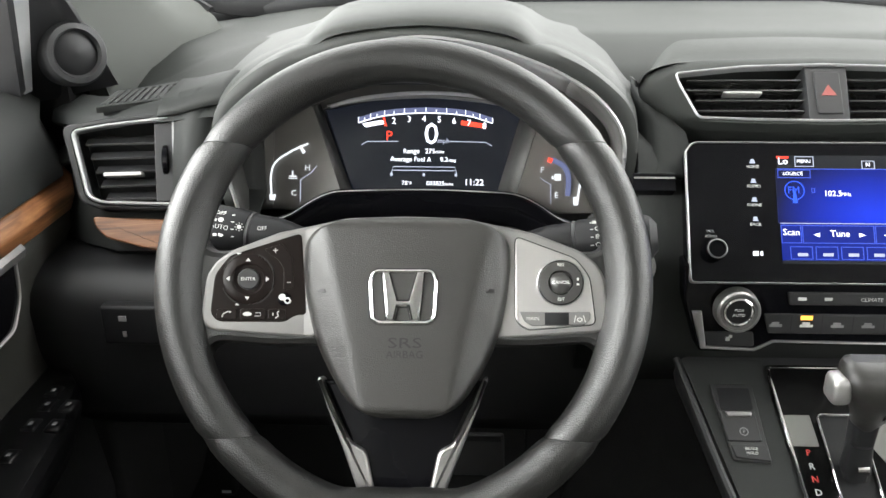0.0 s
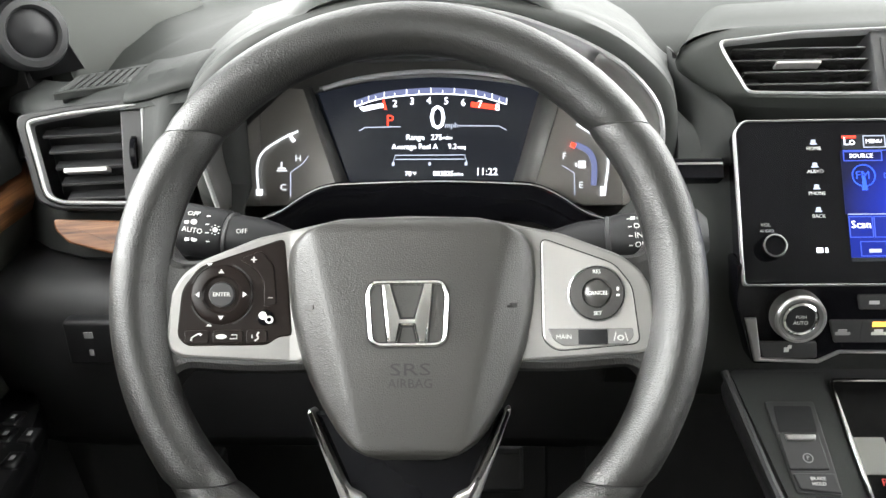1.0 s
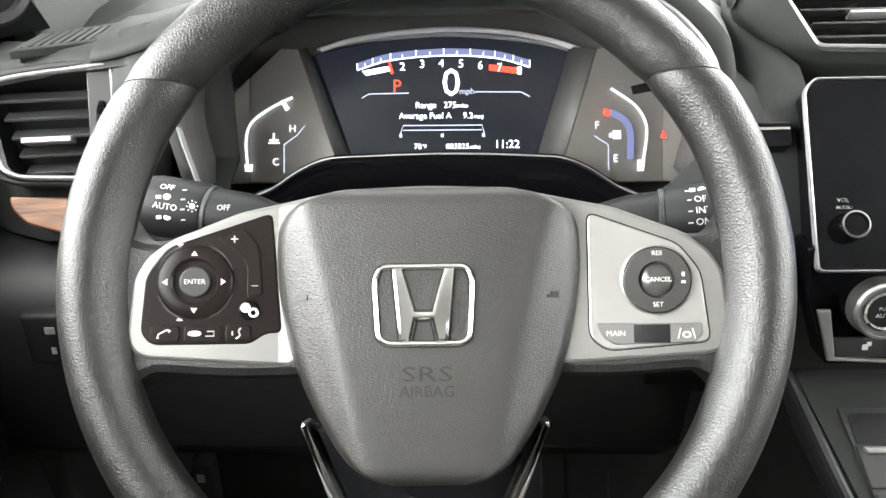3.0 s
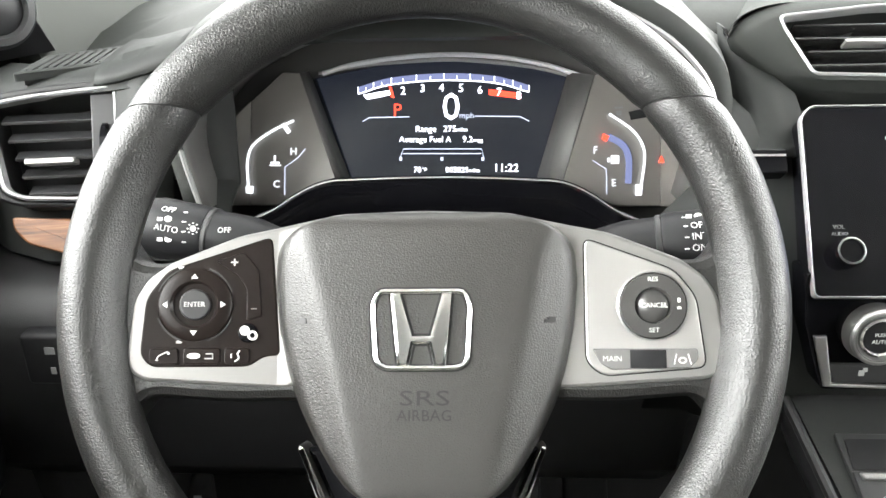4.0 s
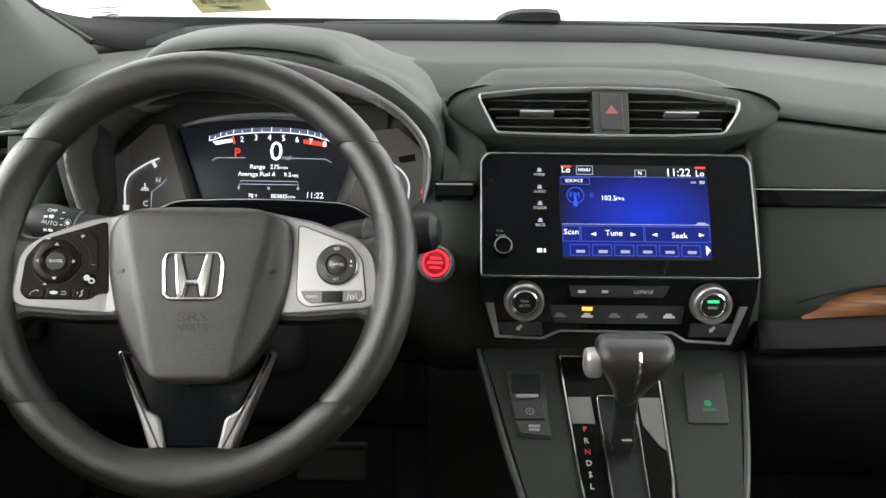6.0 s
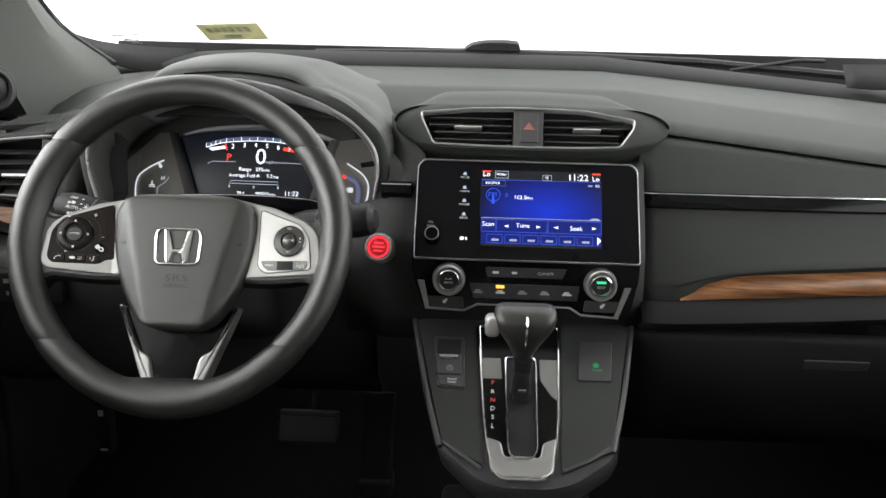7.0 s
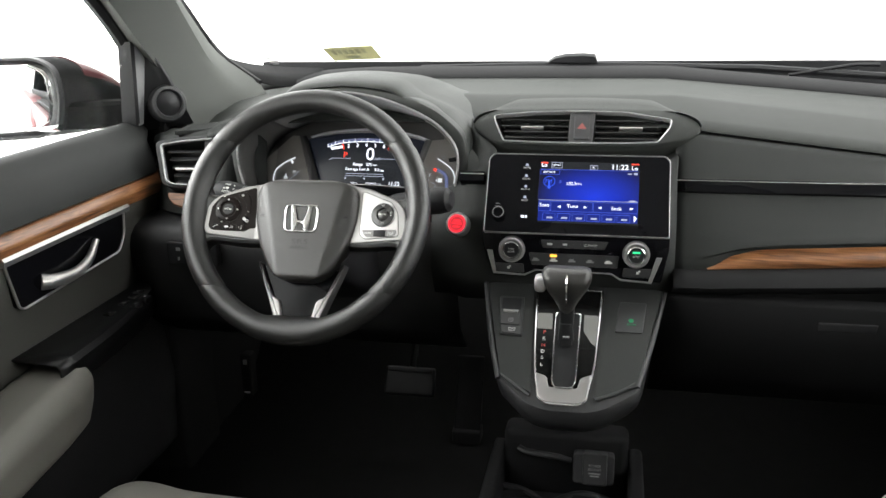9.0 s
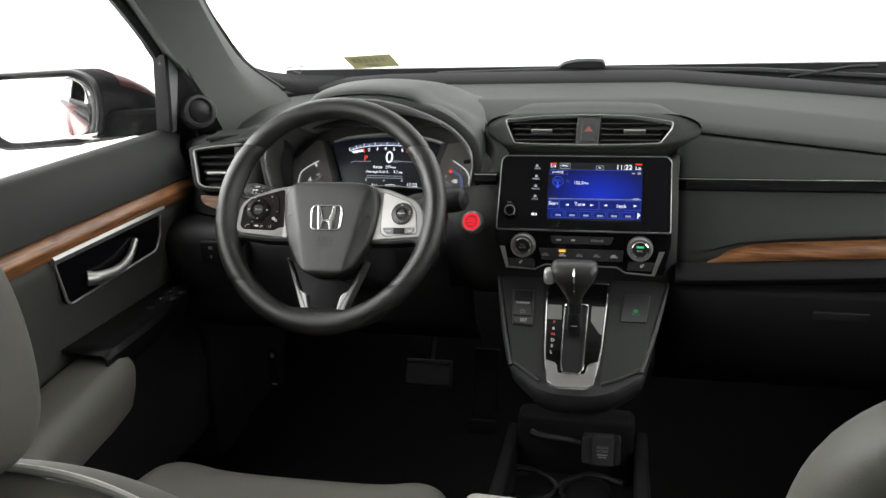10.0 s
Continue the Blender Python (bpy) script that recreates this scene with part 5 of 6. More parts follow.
part("lower_field", prism(rect(*pu(958, 388), *pu(1125, 353)), 0.0, 0.0009), BLUEDARK, scr)


def sw_(words, size, x, y, material=None):
    return writing("screen_word", words, size, (*pu(x, y), 0.0014), material or WHITE, scr, depth=0.0001)


sw_("Lo", 0.0095, 964, 294)
sw_("Lo", 0.0095, 1118, 297)
sw_("MENU", 0.0048, 985, 294)
sw_("11:22", 0.0125, 1093, 296)
sw_("N", 0.0055, 1049, 297)
sw_("SOURCE", 0.0050, 973, 306)
sw_("102.5", 0.0078, 1012, 325)
sw_("MHz", 0.0048, 1025, 325.6)
sw_("Scan", 0.0088, 968, 362)
sw_("Tune", 0.0088, 1016, 363)
sw_("Seek", 0.0088, 1090, 365)
for x in (958, 1113):
    part("red_tab", bars([(*pu(x, 291), *pu(x + 12, 289))], 0.0008), REDTEXT, scr)


def key_box(name, x0, y0, x1, y1, material):
    a, b = pu(x0, y0), pu(x1, y1)
    return part(name, ring_plate(rect(*a, *b), inset(rect(*a, *b), 0.0006), 0.0008, 0.0013, 0.0), material, scr)


key_box("menu_key", 976, 299, 995, 289, DIMWHITE)
key_box("status_key", 1043, 301, 1056, 293, DIMWHITE)
key_box("source_key", 958, 310, 991, 302, BLUELINE)
for x0, x1 in ((958, 978), (979, 1050), (1051, 1125)):
    key_box("tuning_key", x0, 372, x1, 355, BLUELINE)
for i in range(6):
    x = 966 + i * 25
    k = key_box("preset_key", x, 387, x + 22, 375, BLUELINE)
    part("preset_mark", bars([(pu(x + 7, 0)[0], pu(0, 384)[1], pu(x + 17, 0)[0], pu(0, 381.2)[1])], 0.0011), DIMWHITE, k)
for x in (993, 1038, 1062, 1115):
    sg = -1 if x in (993, 1062) else 1
    part("arrow_mark", prism([pu(x + 3 * sg, 364), pu(x - 3 * sg, 362), pu(x - 3 * sg, 366)][::sg], 0.0008, 0.0013), WHITE, scr)
part("row_line", bars([(*pu(958, 353.6), *pu(1125, 353))], 0.0009), DIMWHITE, scr)
part("top_line", bars([(*pu(958, 301.6), *pu(1125, 301))], 0.0009), BLUELINE, scr)
part("tab_handle", prism([pu(1108, 353.5), pu(1124, 353.5), pu(1120, 350.5), pu(1112, 350.5)], 0.0008, 0.0012), DIMWHITE, scr)
BAND = glow("ring_blue", (0.03, 0.10, 0.85), 1.0)
part("band_ring", moved(ring_plate(disc(0, 0, 0.0095, 24), disc(0, 0, 0.0086, 24), 0.0008, 0.0013), Matrix.Translation((*pu(974, 322), 0))), BAND, scr)
part("band_mast", prism([pu(971.5, 334), pu(976.5, 334), pu(975, 322), pu(973, 322)], 0.0008, 0.0012), BAND, scr)
sw_("FM", 0.0095, 973, 322, BAND)
key_box("stereo_mark", 991, 324, 994.5, 320, BLUELINE)
part("signal_mark", bars([(*pu(1107, 307.5), *pu(1113, 305.5))], 0.0009), DIMWHITE, scr)
part("battery_mark", bars([(*pu(1117, 308), *pu(1123, 304.5))], 0.0009), DIMWHITE, scr)
part("next_arrow", prism([pu(1119, 375), pu(1124, 380), pu(1119, 386)], 0.0008, 0.0013), WHITE, scr)
for w, v in (("HOME", 0.0445), ("AUDIO", 0.025), ("PHONE", 0.0065), ("BACK", -0.0125)):
    k = writing("touch_key_word", w, 0.0042, (-0.083, v, 0.0004), PRINT, ds)
    part("touch_key_symbol", bars([(-0.0848, v + 0.0042, -0.0812, v + 0.0075), (-0.0858, v + 0.0035, -0.0802, v + 0.0045)], 0.0002), DIMWHITE, ds)
part("day_night_symbol", bars([(-0.087, -0.0425, -0.082, -0.0385), (-0.080, -0.0425, -0.078, -0.0385)], 0.0002), WHITE, ds)
vk2 = part("volume_knob", moved(lathe([(0.0105, 0), (0.0105, 0.003), (0.0098, 0.011), (0.0088, 0.0125), (0.0072, 0.0128), (0.0068, 0.0115), (0.0001, 0.0113)], 36), Matrix.Translation((-0.1235, -0.0385, 0))), GLOSS, ds, "small black volume knob with a grey edge")
part("knob_ring", moved(lathe([(0.0092, 0.0118), (0.0094, 0.0128), (0.0084, 0.0134), (0.0080, 0.0126)], 36), Matrix.Translation((-0.1235, -0.0385, 0))), mat("dark_knob_edge", (0.16, 0.16, 0.16), 0.4, 0.5, vary=0.05), vk2)
writing("knob_word", "VOL", 0.0042, (-0.126, -0.0195, 0.0004), DULLPRINT, ds)
writing("knob_word", "AUDIO", 0.0036, (-0.1255, -0.0245, 0.0004), DULLPRINT, ds)

# ---- climate controls ----
cf = plane_frame((0.037, 0.152, 0.590), 6)
cc = thing("climate_control_panel", "gloss black climate panel with two chrome-ringed knobs and button rows", "control panel", cf)
CO = rounded([(-0.149, 0.036), (0.149, 0.036), (0.149, 0.0), (0.139, -0.053), (0.076, -0.053), (0.062, -0.044), (-0.062, -0.044), (-0.076, -0.052), (-0.130, -0.052), (-0.147, 0.0)], 0.004)
part("face", prism(CO, -0.03, 0.0, 0.0015), GLOSS, cc, "piano black face")
TO = [(-0.140, -0.010), (-0.129, -0.0485), (-0.077, -0.0505), (-0.060, -0.0415), (0.060, -0.0425), (0.075, -0.0520), (0.124, -0.0545), (0.139, -0.012)]
TI = [(-0.131, -0.010), (-0.1240, -0.0458), (-0.078, -0.0478), (-0.061, -0.0392), (0.061, -0.0402), (0.076, -0.0493), (0.1190, -0.0518), (0.130, -0.012)]
part("silver_trim", prism(TO + list(reversed(TI)), -0.004, 0.0030, 0.0010), TRIMGREY, cc, "satin silver trim strip")
for u, v, lamp in ((-0.099, -0.007, None), (0.0985, -0.008, GREEN)):
    m = Matrix.Translation((u, v, 0))
    kb = part("temperature_knob", moved(lathe([(0.0215, 0), (0.0215, 0.003), (0.0200, 0.0115), (0.0188, 0.0133), (0.0168, 0.0138), (0.0150, 0.0112), (0.0120, 0.0107)], 44), m), SATINKEY, cc, "satin grey temperature knob")
    part("knob_ring", moved(lathe([(0.0202, 0.0108), (0.0204, 0.0124), (0.0192, 0.0144), (0.0178, 0.0146), (0.0172, 0.0130)], 44), m), TRIMGREY, kb, "knurled satin ring")
    part("knob_inner_ring", moved(lathe([(0.0142, 0.0102), (0.0142, 0.0133), (0.0126, 0.0140), (0.0116, 0.0126)], 44), m), CHROME, kb)
    part("knob_cap", moved(prism(disc(0, 0, 0.0118, 30), 0.004, 0.0124, 0.001), m), BLACK, kb)
    if lamp:
        part("knob_lamp", moved(bars([(-0.006, 0.003, 0.006, 0.0062)], 0.0126), m), GREEN, kb, "lit green bar")
        writing("knob_word", "SYNC", 0.0042, (u, v - 0.002, 0.0128), PRINT, kb)
    else:
        writing("knob_word", "PUSH", 0.0036, (u, v + 0.002, 0.0128), PRINT, kb)
        writing("knob_word", "AUTO", 0.0042, (u, v - 0.003, 0.0128), PRINT, kb)
rk = part("upper_key_strip", prism(rounded([(-0.052, 0.010), (0.055, 0.010), (0.049, -0.003), (-0.049, -0.003)], 0.002), -0.004, 0.002, 0.001), BUTTON, cc)
part("key_symbols", bars([(-0.042, 0.002, -0.034, 0.005), (-0.017, 0.002, -0.010, 0.005)], 0.0021), PRINT, rk)
writing("key_word", "CLIMATE", 0.0052, (0.027, 0.0032, 0.0023), PRINT, rk)
lk = part("lower_key_strip", prism(rounded([(-0.072, -0.012), (0.072, -0.012), (0.070, -0.032), (-0.066, -0.032)], 0.002), -0.004, 0.002, 0.001), BUTTON, cc)
for i in range(5):
    u = -0.060 + 0.029 * i
    part("key_symbol", bars([(u - 0.006, -0.025, u + 0.006, -0.0225), (u - 0.004, -0.0225, u + 0.003, -0.020)], 0.0021), PRINT if i in (1, 4) else DULLPRINT, lk)
    if i < 4:
        part("key_gap", bars([(u + 0.0142, -0.031, u + 0.0148, -0.013)], 0.0016), SEAM, lk)
part("amber_lamp", bars([(-0.037, -0.0175, -0.026, -0.0135)], 0.0022), AMBER, lk, "lit amber lamp")
for s in (-1, 1):
    hk = part("seat_heat_key", prism(rounded([(s * 0.128, -0.031), (s * 0.080, -0.031), (s * 0.078, -0.046), (s * 0.122, -0.046)][::-s], 0.002), -0.004, 0.002, 0.001), BUTTON, cc)
    part("seat_symbol", bars([(s * 0.103 - 0.003, -0.040, s * 0.103 + 0.001, -0.036), (s * 0.103, -0.037, s * 0.103 + 0.003, -0.034)], 0.0021), PRINT, hk)

# ---- start button ----
sb = thing("start_button", "glowing red engine start button with a silver ring", "button", plane_frame((-0.156, 0.172, 0.616), 25, -10))
part("silver_ring", lathe([(0.0195, -0.02), (0.0195, 0.002), (0.0180, 0.0045), (0.0160, 0.0045), (0.0150, 0.0)], 40), SILVER, sb, "satin silver ring")
part("red_cap", lathe([(0.0150, -0.01), (0.0150, 0.0025), (0.0140, 0.0035), (0.0001, 0.0035)], 40), mat("red_plastic", (0.60, 0.03, 0.04), 0.35, vary=0.05), sb, "red button cap")
part("lit_ring", ring_plate(disc(0, 0, 0.0148, 40), disc(0, 0, 0.0122, 40), 0.003, 0.0042), REDGLOW, sb, "glowing red ring")
part("button_marks", bars([(-0.006, 0.004, 0.006, 0.0062), (-0.0085, -0.001, 0.0085, 0.0015), (-0.006, -0.0062, 0.006, -0.004)], 0.0036), REDGLOW, sb)

# ---- gear console ----
kf = plane_frame((0.039, -0.0153, 0.4117), 61.2)
gc = thing("gear_console", "dark grey sloping gear console with a silver-edged selector gate", "console", kf)
KO = [(-0.150, 0.215), (-0.104, 0.018), (-0.060, -0.024), (-0.03, -0.033), (0.03, -0.033), (0.060, -0.024), (0.108, 0.010), (0.148, 0.215)]
ks = []
for n_, k, dv in ((-0.075, 0.80, 0.03), (-0.05, 0.90, 0.0), (-0.028, 0.97, -0.006), (-0.012, 1.0, -0.004), (-0.003, 0.985, 0.0), (0.0, 0.955, 0.002)):
    ks.append([(a * k, b * (0.94 if k < 0.95 else 1) + dv, n_) for a, b in rounded(KO, 0.012, 4)])
part("console_body", loft(ks, True, True), LOWER, gc, "black console body")
for s, pts in ((-1, [(-0.142, 0.212), (-0.063, 0.212), (-0.052, -0.004), (-0.101, 0.026)]), (1, [(0.142, 0.212), (0.052, 0.212), (0.041, -0.006), (0.102, 0.020)])):
    part("console_wing", prism(pts if s < 0 else pts[::-1], -0.006, 0.003), FASCIA, gc, "dark grey grained wing")
    edge = [(s * 0.146, 0.213, 0.001), (s * 0.124, 0.10, 0.001), (s * 0.1035, 0.020, 0.0)]
    part("console_edge", tube(smooth_line(edge, 12), 0.004, 8), BUTTON, gc, "satin grey edge rail")
    low = [(s * 0.100, 0.026, 0.001), (s * 0.075, 0.008, 0.001), (s * 0.048 - 0.006, -0.008, 0.001)]
    part("console_lower_edge", tube(smooth_line(low, 10), 0.003, 8), BUTTON, gc)
GO = rounded([(-0.061, 0.205), (0.049, 0.205), (0.042, 0.06), (0.037, 0.020), (0.029, -0.016), (0.018, -0.024), (-0.028, -0.024), (-0.040, -0.016), (-0.049, 0.020), (-0.053, 0.06)], 0.006)
part("gate_edge", ring_plate(GO, inset(GO, 0.0035), -0.004, 0.0065, 0.001), CHROME, gc, "chrome gate edge")
part("gate_plate", prism(inset(GO, 0.003), -0.004, 0.0045), GATEBLACK, gc, "piano black gate plate")
part("gate_foot", prism(rounded([(-0.0490, 0.032), (-0.030, 0.026), (-0.026, 0.006), (0.016, 0.006), (0.020, 0.026), (0.0370, 0.034), (0.031, -0.013), (0.018, -0.0215), (-0.028, -0.0215), (-0.042, -0.013)], 0.005), 0.003, 0.0075, 0.002), FOOTSILVER, gc, "satin silver gate foot")
SO = rounded([(-0.026, 0.150), (0.016, 0.150), (0.014, 0.014), (0.009, 0.003), (-0.018, 0.003), (-0.023, 0.014)], 0.006)
part("slot_edge", ring_plate(SO, inset(SO, 0.0025), 0.002, 0.0105, 0.001), CHROME, gc, "chrome slot edge")
part("slot_floor", prism(inset(SO, 0.002), 0.0, 0.0060), BLACK, gc)
# pale plates painted on as the bright reflection in the black gate
PALE_REFLECT = mat("painted_pale_reflection", (0.16, 0.16, 0.15), 0.25, vary=0.05)
part("gate_window", prism(rounded([(-0.0555, 0.150), (-0.030, 0.150), (-0.0285, 0.118), (-0.0545, 0.118)], 0.001), 0.003, 0.0052), PALE_REFLECT, gc, "pale reflection painted on the gate plate")
part("gate_window", prism(rounded([(0.020, 0.150), (0.0445, 0.150), (0.0425, 0.085), (0.0325, 0.095), (0.020, 0.118)], 0.001), 0.003, 0.0052), PALE_REFLECT, gc, "pale reflection painted on the gate plate")
for w, v, mm in (("P", 0.1115, REDPRINT), ("R", 0.098, PRINT), ("N", 0.0855, REDPRINT), ("D", 0.073, PRINT), ("S", 0.0605, PRINT), ("L", 0.048, PRINT)):
    writing("gear_mark", w, 0.0085, (-0.040, v, 0.0048), mm, gc)
pb = part("parking_brake_switch", prism(rounded([(-0.119, 0.183), (-0.078, 0.183), (-0.075, 0.100), (-0.110, 0.103)], 0.003), 0.0, 0.0050, 0.001), BUTTON, gc, "dark parking brake switch panel")
lk = part("lever_key", prism(rounded([(-0.1145, 0.1535), (-0.0815, 0.1535), (-0.0800, 0.1215), (-0.1120, 0.1215)], 0.002), 0.003, 0.0066, 0.0012), BUTTON, pb)
part("brake_lever", prism(rounded([(-0.1105, 0.1515), (-0.0845, 0.1515), (-0.0860, 0.1460), (-0.1085, 0.1460)], 0.002), 0.004, 0.0092, 0.0015), TRIMGREY, lk, "silver lever edge")
part("lever_well", prism(rect(-0.113, 0.1545, -0.082, 0.178, 0.002), 0.003, 0.0056), BLACK, pb)
part("brake_symbol", moved(ring_plate(disc(0, 0, 0.0042, 18), disc(0, 0, 0.0034, 18), 0.004, 0.0070), Matrix.Translation((-0.0955, 0.131, 0))), DULLPRINT, lk)
writing("key_word", "P", 0.005, (-0.0955, 0.131, 0.0069), DULLPRINT, lk)
hk = part("hold_key", prism(rounded([(-0.1105, 0.1185), (-0.0775, 0.1185), (-0.0755, 0.1015), (-0.1075, 0.1050)], 0.002), 0.003, 0.0066, 0.0012), BUTTON, pb)
writing("key_word", "BRAKE", 0.0040, (-0.0920, 0.1135, 0.0069), PRINT, hk)
writing("key_word", "HOLD", 0.0040, (-0.0920, 0.1092, 0.0069), PRINT, hk)
ec = part("econ_switch", prism(rounded([(0.074, 0.183), (0.117, 0.183), (0.110, 0.120), (0.068, 0.120)], 0.003), 0.0, 0.0050, 0.001), BUTTON, gc, "dark economy switch")
part("econ_leaf", prism(disc(0.0925, 0.144, 0.004, 12), 0.004, 0.0054), DIMGREEN, ec, "dim green lamp")
writing("key_word", "ECON", 0.0048, (0.0930, 0.136, 0.0054), DIMGREEN, ec)

# ---- gear selector ----
gs = thing("gear_selector", "dark grey leather gear selector with a silver button and stripe", "gear selector", pose(0.033, 0.06, 0.44))
kn_s = []
for z, w, d, off in ((0.066, 0.0085, 0.009, 0.004), (0.076, 0.0105, 0.011, 0.002), (0.086, 0.014, 0.0135, -0.003), (0.096, 0.0185, 0.016, -0.008), (0.106, 0.0240, 0.0185, -0.012), (0.116, 0.0300, 0.0205, -0.0155), (0.126, 0.0350, 0.0215, -0.0175),
                     (0.134, 0.0372, 0.0210, -0.0175), (0.141, 0.0368, 0.0185, -0.0165), (0.146, 0.0345, 0.0135, -0.0145), (0.1485, 0.0290, 0.0070, -0.0125)):
    kn_s.append([(a, b + off, z) for a, b in rounded([(-w, -d), (w, -d), (w, d), (-w, d)], min(w, d) * 0.95, 7)])
part("knob", loft(kn_s, True, True), COVER, gs, "dark grey leather knob")
part("knob_stripe", tube(smooth_line([(0.001, -0.0345, 0.1415), (0.001, -0.0395, 0.134), (0.001, -0.0402, 0.126), (0.001, -0.0374, 0.116), (0.001, -0.0320, 0.106), (0.001, -0.0260, 0.097)], 16), [0.0019] * 12 + [0.0017, 0.0015, 0.0012, 0.0009], 8), CHROME, gs, "chrome stripe")
part("release_button", moved(box(-0.0475, -0.032, 0.112, -0.030, -0.008, 0.137, 0.006), Matrix()), SILVER, gs, "satin silver release button")
part("stem", loft([[(a + o * 0.3, b + o, z) for a, b in rounded([(-w, -0.010), (w, -0.010), (w, 0.010), (-w, 0.010)], 0.006, 4)] for z, w, o in ((0.02, 0.010, 0.0), (0.05, 0.010, 0.003), (0.09, 0.012, 0.002), (0.10, 0.010, 0.0))], True, True), BLACK, gs)
part("stem_collar", loft([[(a, b, z) for a, b in rounded([(-w, -0.0105), (w, -0.0105), (w, 0.0105), (-w, 0.0105)], 0.007, 4)] for z, w in ((0.028, 0.0125), (0.04, 0.0112), (0.056, 0.0095))], True, True), BLACK, gs)
part("stem_rod", tube([(-0.004, -0.012, 0.036), (0.006, -0.012, 0.036)], 0.003, 10), CHROME, gs)

# ---- lower console with power outlet, cup holders ----
lc = thing("lower_console", "black lower console with an open tray and cup holders", "console", pose(0.037, -0.1, 0.0))
part("tunnel", box(-0.13, -0.95, 0.0, 0.13, 0.24, 0.19, 0.02), BLACK, lc)
for s in (-1, 1):
    part("side_wall", box(s * 0.112 - 0.012, -0.55, 0.18, s * 0.112 + 0.012, 0.235, 0.25, 0.008), BLACKLOW, lc)
part("tray_back", box(-0.10, 0.17, 0.18, 0.10, 0.22, 0.30, 0.012), BLACKLOW, lc)
part("tray_lip", tube(smooth_line([(-0.075, 0.165, 0.272), (-0.06, 0.160, 0.268), (-0.01, 0.158, 0.264), (0.01, 0.16, 0.258)], 12), 0.005, 8), BUTTON, lc)
part("tray_edge", tube(smooth_line([(-0.115, 0.165, 0.200), (-0.07, 0.160, 0.198), (-0.038, 0.138, 0.196), (-0.025, 0.120, 0.195), (-0.012, 0.138, 0.196), (0.02, 0.160, 0.198), (0.05, 0.160, 0.198), (0.085, 0.140, 0.2)], 30), 0.005, 8), LOWER, lc)
for u in (-0.072, 0.024):
    part("cup_holder", moved(lathe([(0.043, 0.0), (0.046, 0.004), (0.042, 0.008), (0.040, 0.0), (0.038, -0.012), (0.0001, -0.012)], 30), Matrix.Translation((u, 0.112, 0.192))), BLACKLOW, lc, "round cup holder")
po = thing("power_outlet", "black power outlet flap with white lettering", "power outlet", plane_frame((0.085, 0.030, 0.264), 15))
part("flap", prism(rect(-0.019, -0.025, 0.019, 0.025, 0.004), -0.02, 0.004, 0.002), BUTTON, po)
part("outlet_frame", prism(rect(-0.034, -0.024, 0.030, 0.022, 0.006), -0.03, 0.0, 0.002), LOWER, po)
writing("outlet_word", "POWER", 0.0055, (0, 0.006, 0.0042), DULLPRINT, po)
writing("outlet_word", "OUTLET", 0.0055, (0, 0.0, 0.0042), DULLPRINT, po)
part("outlet_marks", bars([(-0.009, -0.007, 0.009, -0.005), (-0.007, -0.011, 0.007, -0.009)], 0.004), DULLPRINT, po)
part("armrest_box", box(-0.080, -0.79, 0.18, 0.085, -0.335, 0.40, 0.01), BLACK, lc)
part("armrest_pad", moved(box(-0.083, -0.80, 0.40, 0.09, -0.318, 0.455, 0.014), Matrix.Rotation(radians(-2), 4, "Z")), mat("pale_armrest_leather", (0.34, 0.33, 0.31), 0.5, grain=0.1, vary=0.06), lc, "pale grey leather armrest lid")

# ---- pedals ----
bp = thing("brake_pedal", "dark grey rubber brake pedal on a steel arm", "pedal", pose(-0.320, 0.47, 0.177))
part("pedal_pad", moved(box(-0.055, -0.012, -0.03, 0.055, 0.008, 0.032, 0.006), pose(0, 0, 0, -30)), LOWER, bp, "smooth dark rubber pad")
part("pad_rib", moved(box(-0.050, -0.015, 0.020, 0.050, -0.010, 0.029, 0.002), pose(0, 0, 0, -30)), LOWER, bp)
part("pedal_arm", tube([(0, 0.01, 0.0), (0.005, 0.05, 0.08), (0.01, 0.12, 0.22)], 0.008, 8), BUTTON, bp)
ap = thing("accelerator_pedal", "long black accelerator pedal hinged at the floor", "pedal", pose(-0.20, 0.50, 0.05))
part("pedal_pad", moved(box(-0.03, -0.01, 0.0, 0.03, 0.008, 0.17, 0.006), pose(0, 0, 0, -25)), BLACKLOW, ap)
part("pedal_base", box(-0.032, -0.02, -0.05, 0.032, 0.03, 0.01, 0.006), BLACKLOW, ap)
rl = thing("bonnet_release", "small black release levers below the knee panel", "lever", pose(-0.666, 0.40, 0.21))
part("release_handle", box(-0.012, -0.01, -0.058, 0.012, 0.02, 0.040, 0.005), CARPET, rl)
for b4 in ((-0.005, 0.018, 0.004, 0.029), (-0.007, -0.0495, 0.006, -0.0455)):
    part("handle_mark", moved(bars([b4]), pose(0, -0.0105, 0, 90)), DULLPRINT, rl)

# ---- driver's door ----
dd = thing("driver_door", "dark grey driver's door with walnut trim, light grey armrest and switches", "car door", pose(-0.80, 0.36, 0.0))
d_inv = Matrix.Translation((0.80, -0.36, 0.0))


def door_part(name, bm, material, label="", parent=None, **kw):
    return part(name, moved(bm, d_inv), material, parent or dd, label, **kw)


DY = [0.40, 0.36, 0.30, 0.20, 0.10, 0.0, -0.15, -0.30, -0.50, -0.75]


def lean(y):
    return 0.020 * (0.3 - y)


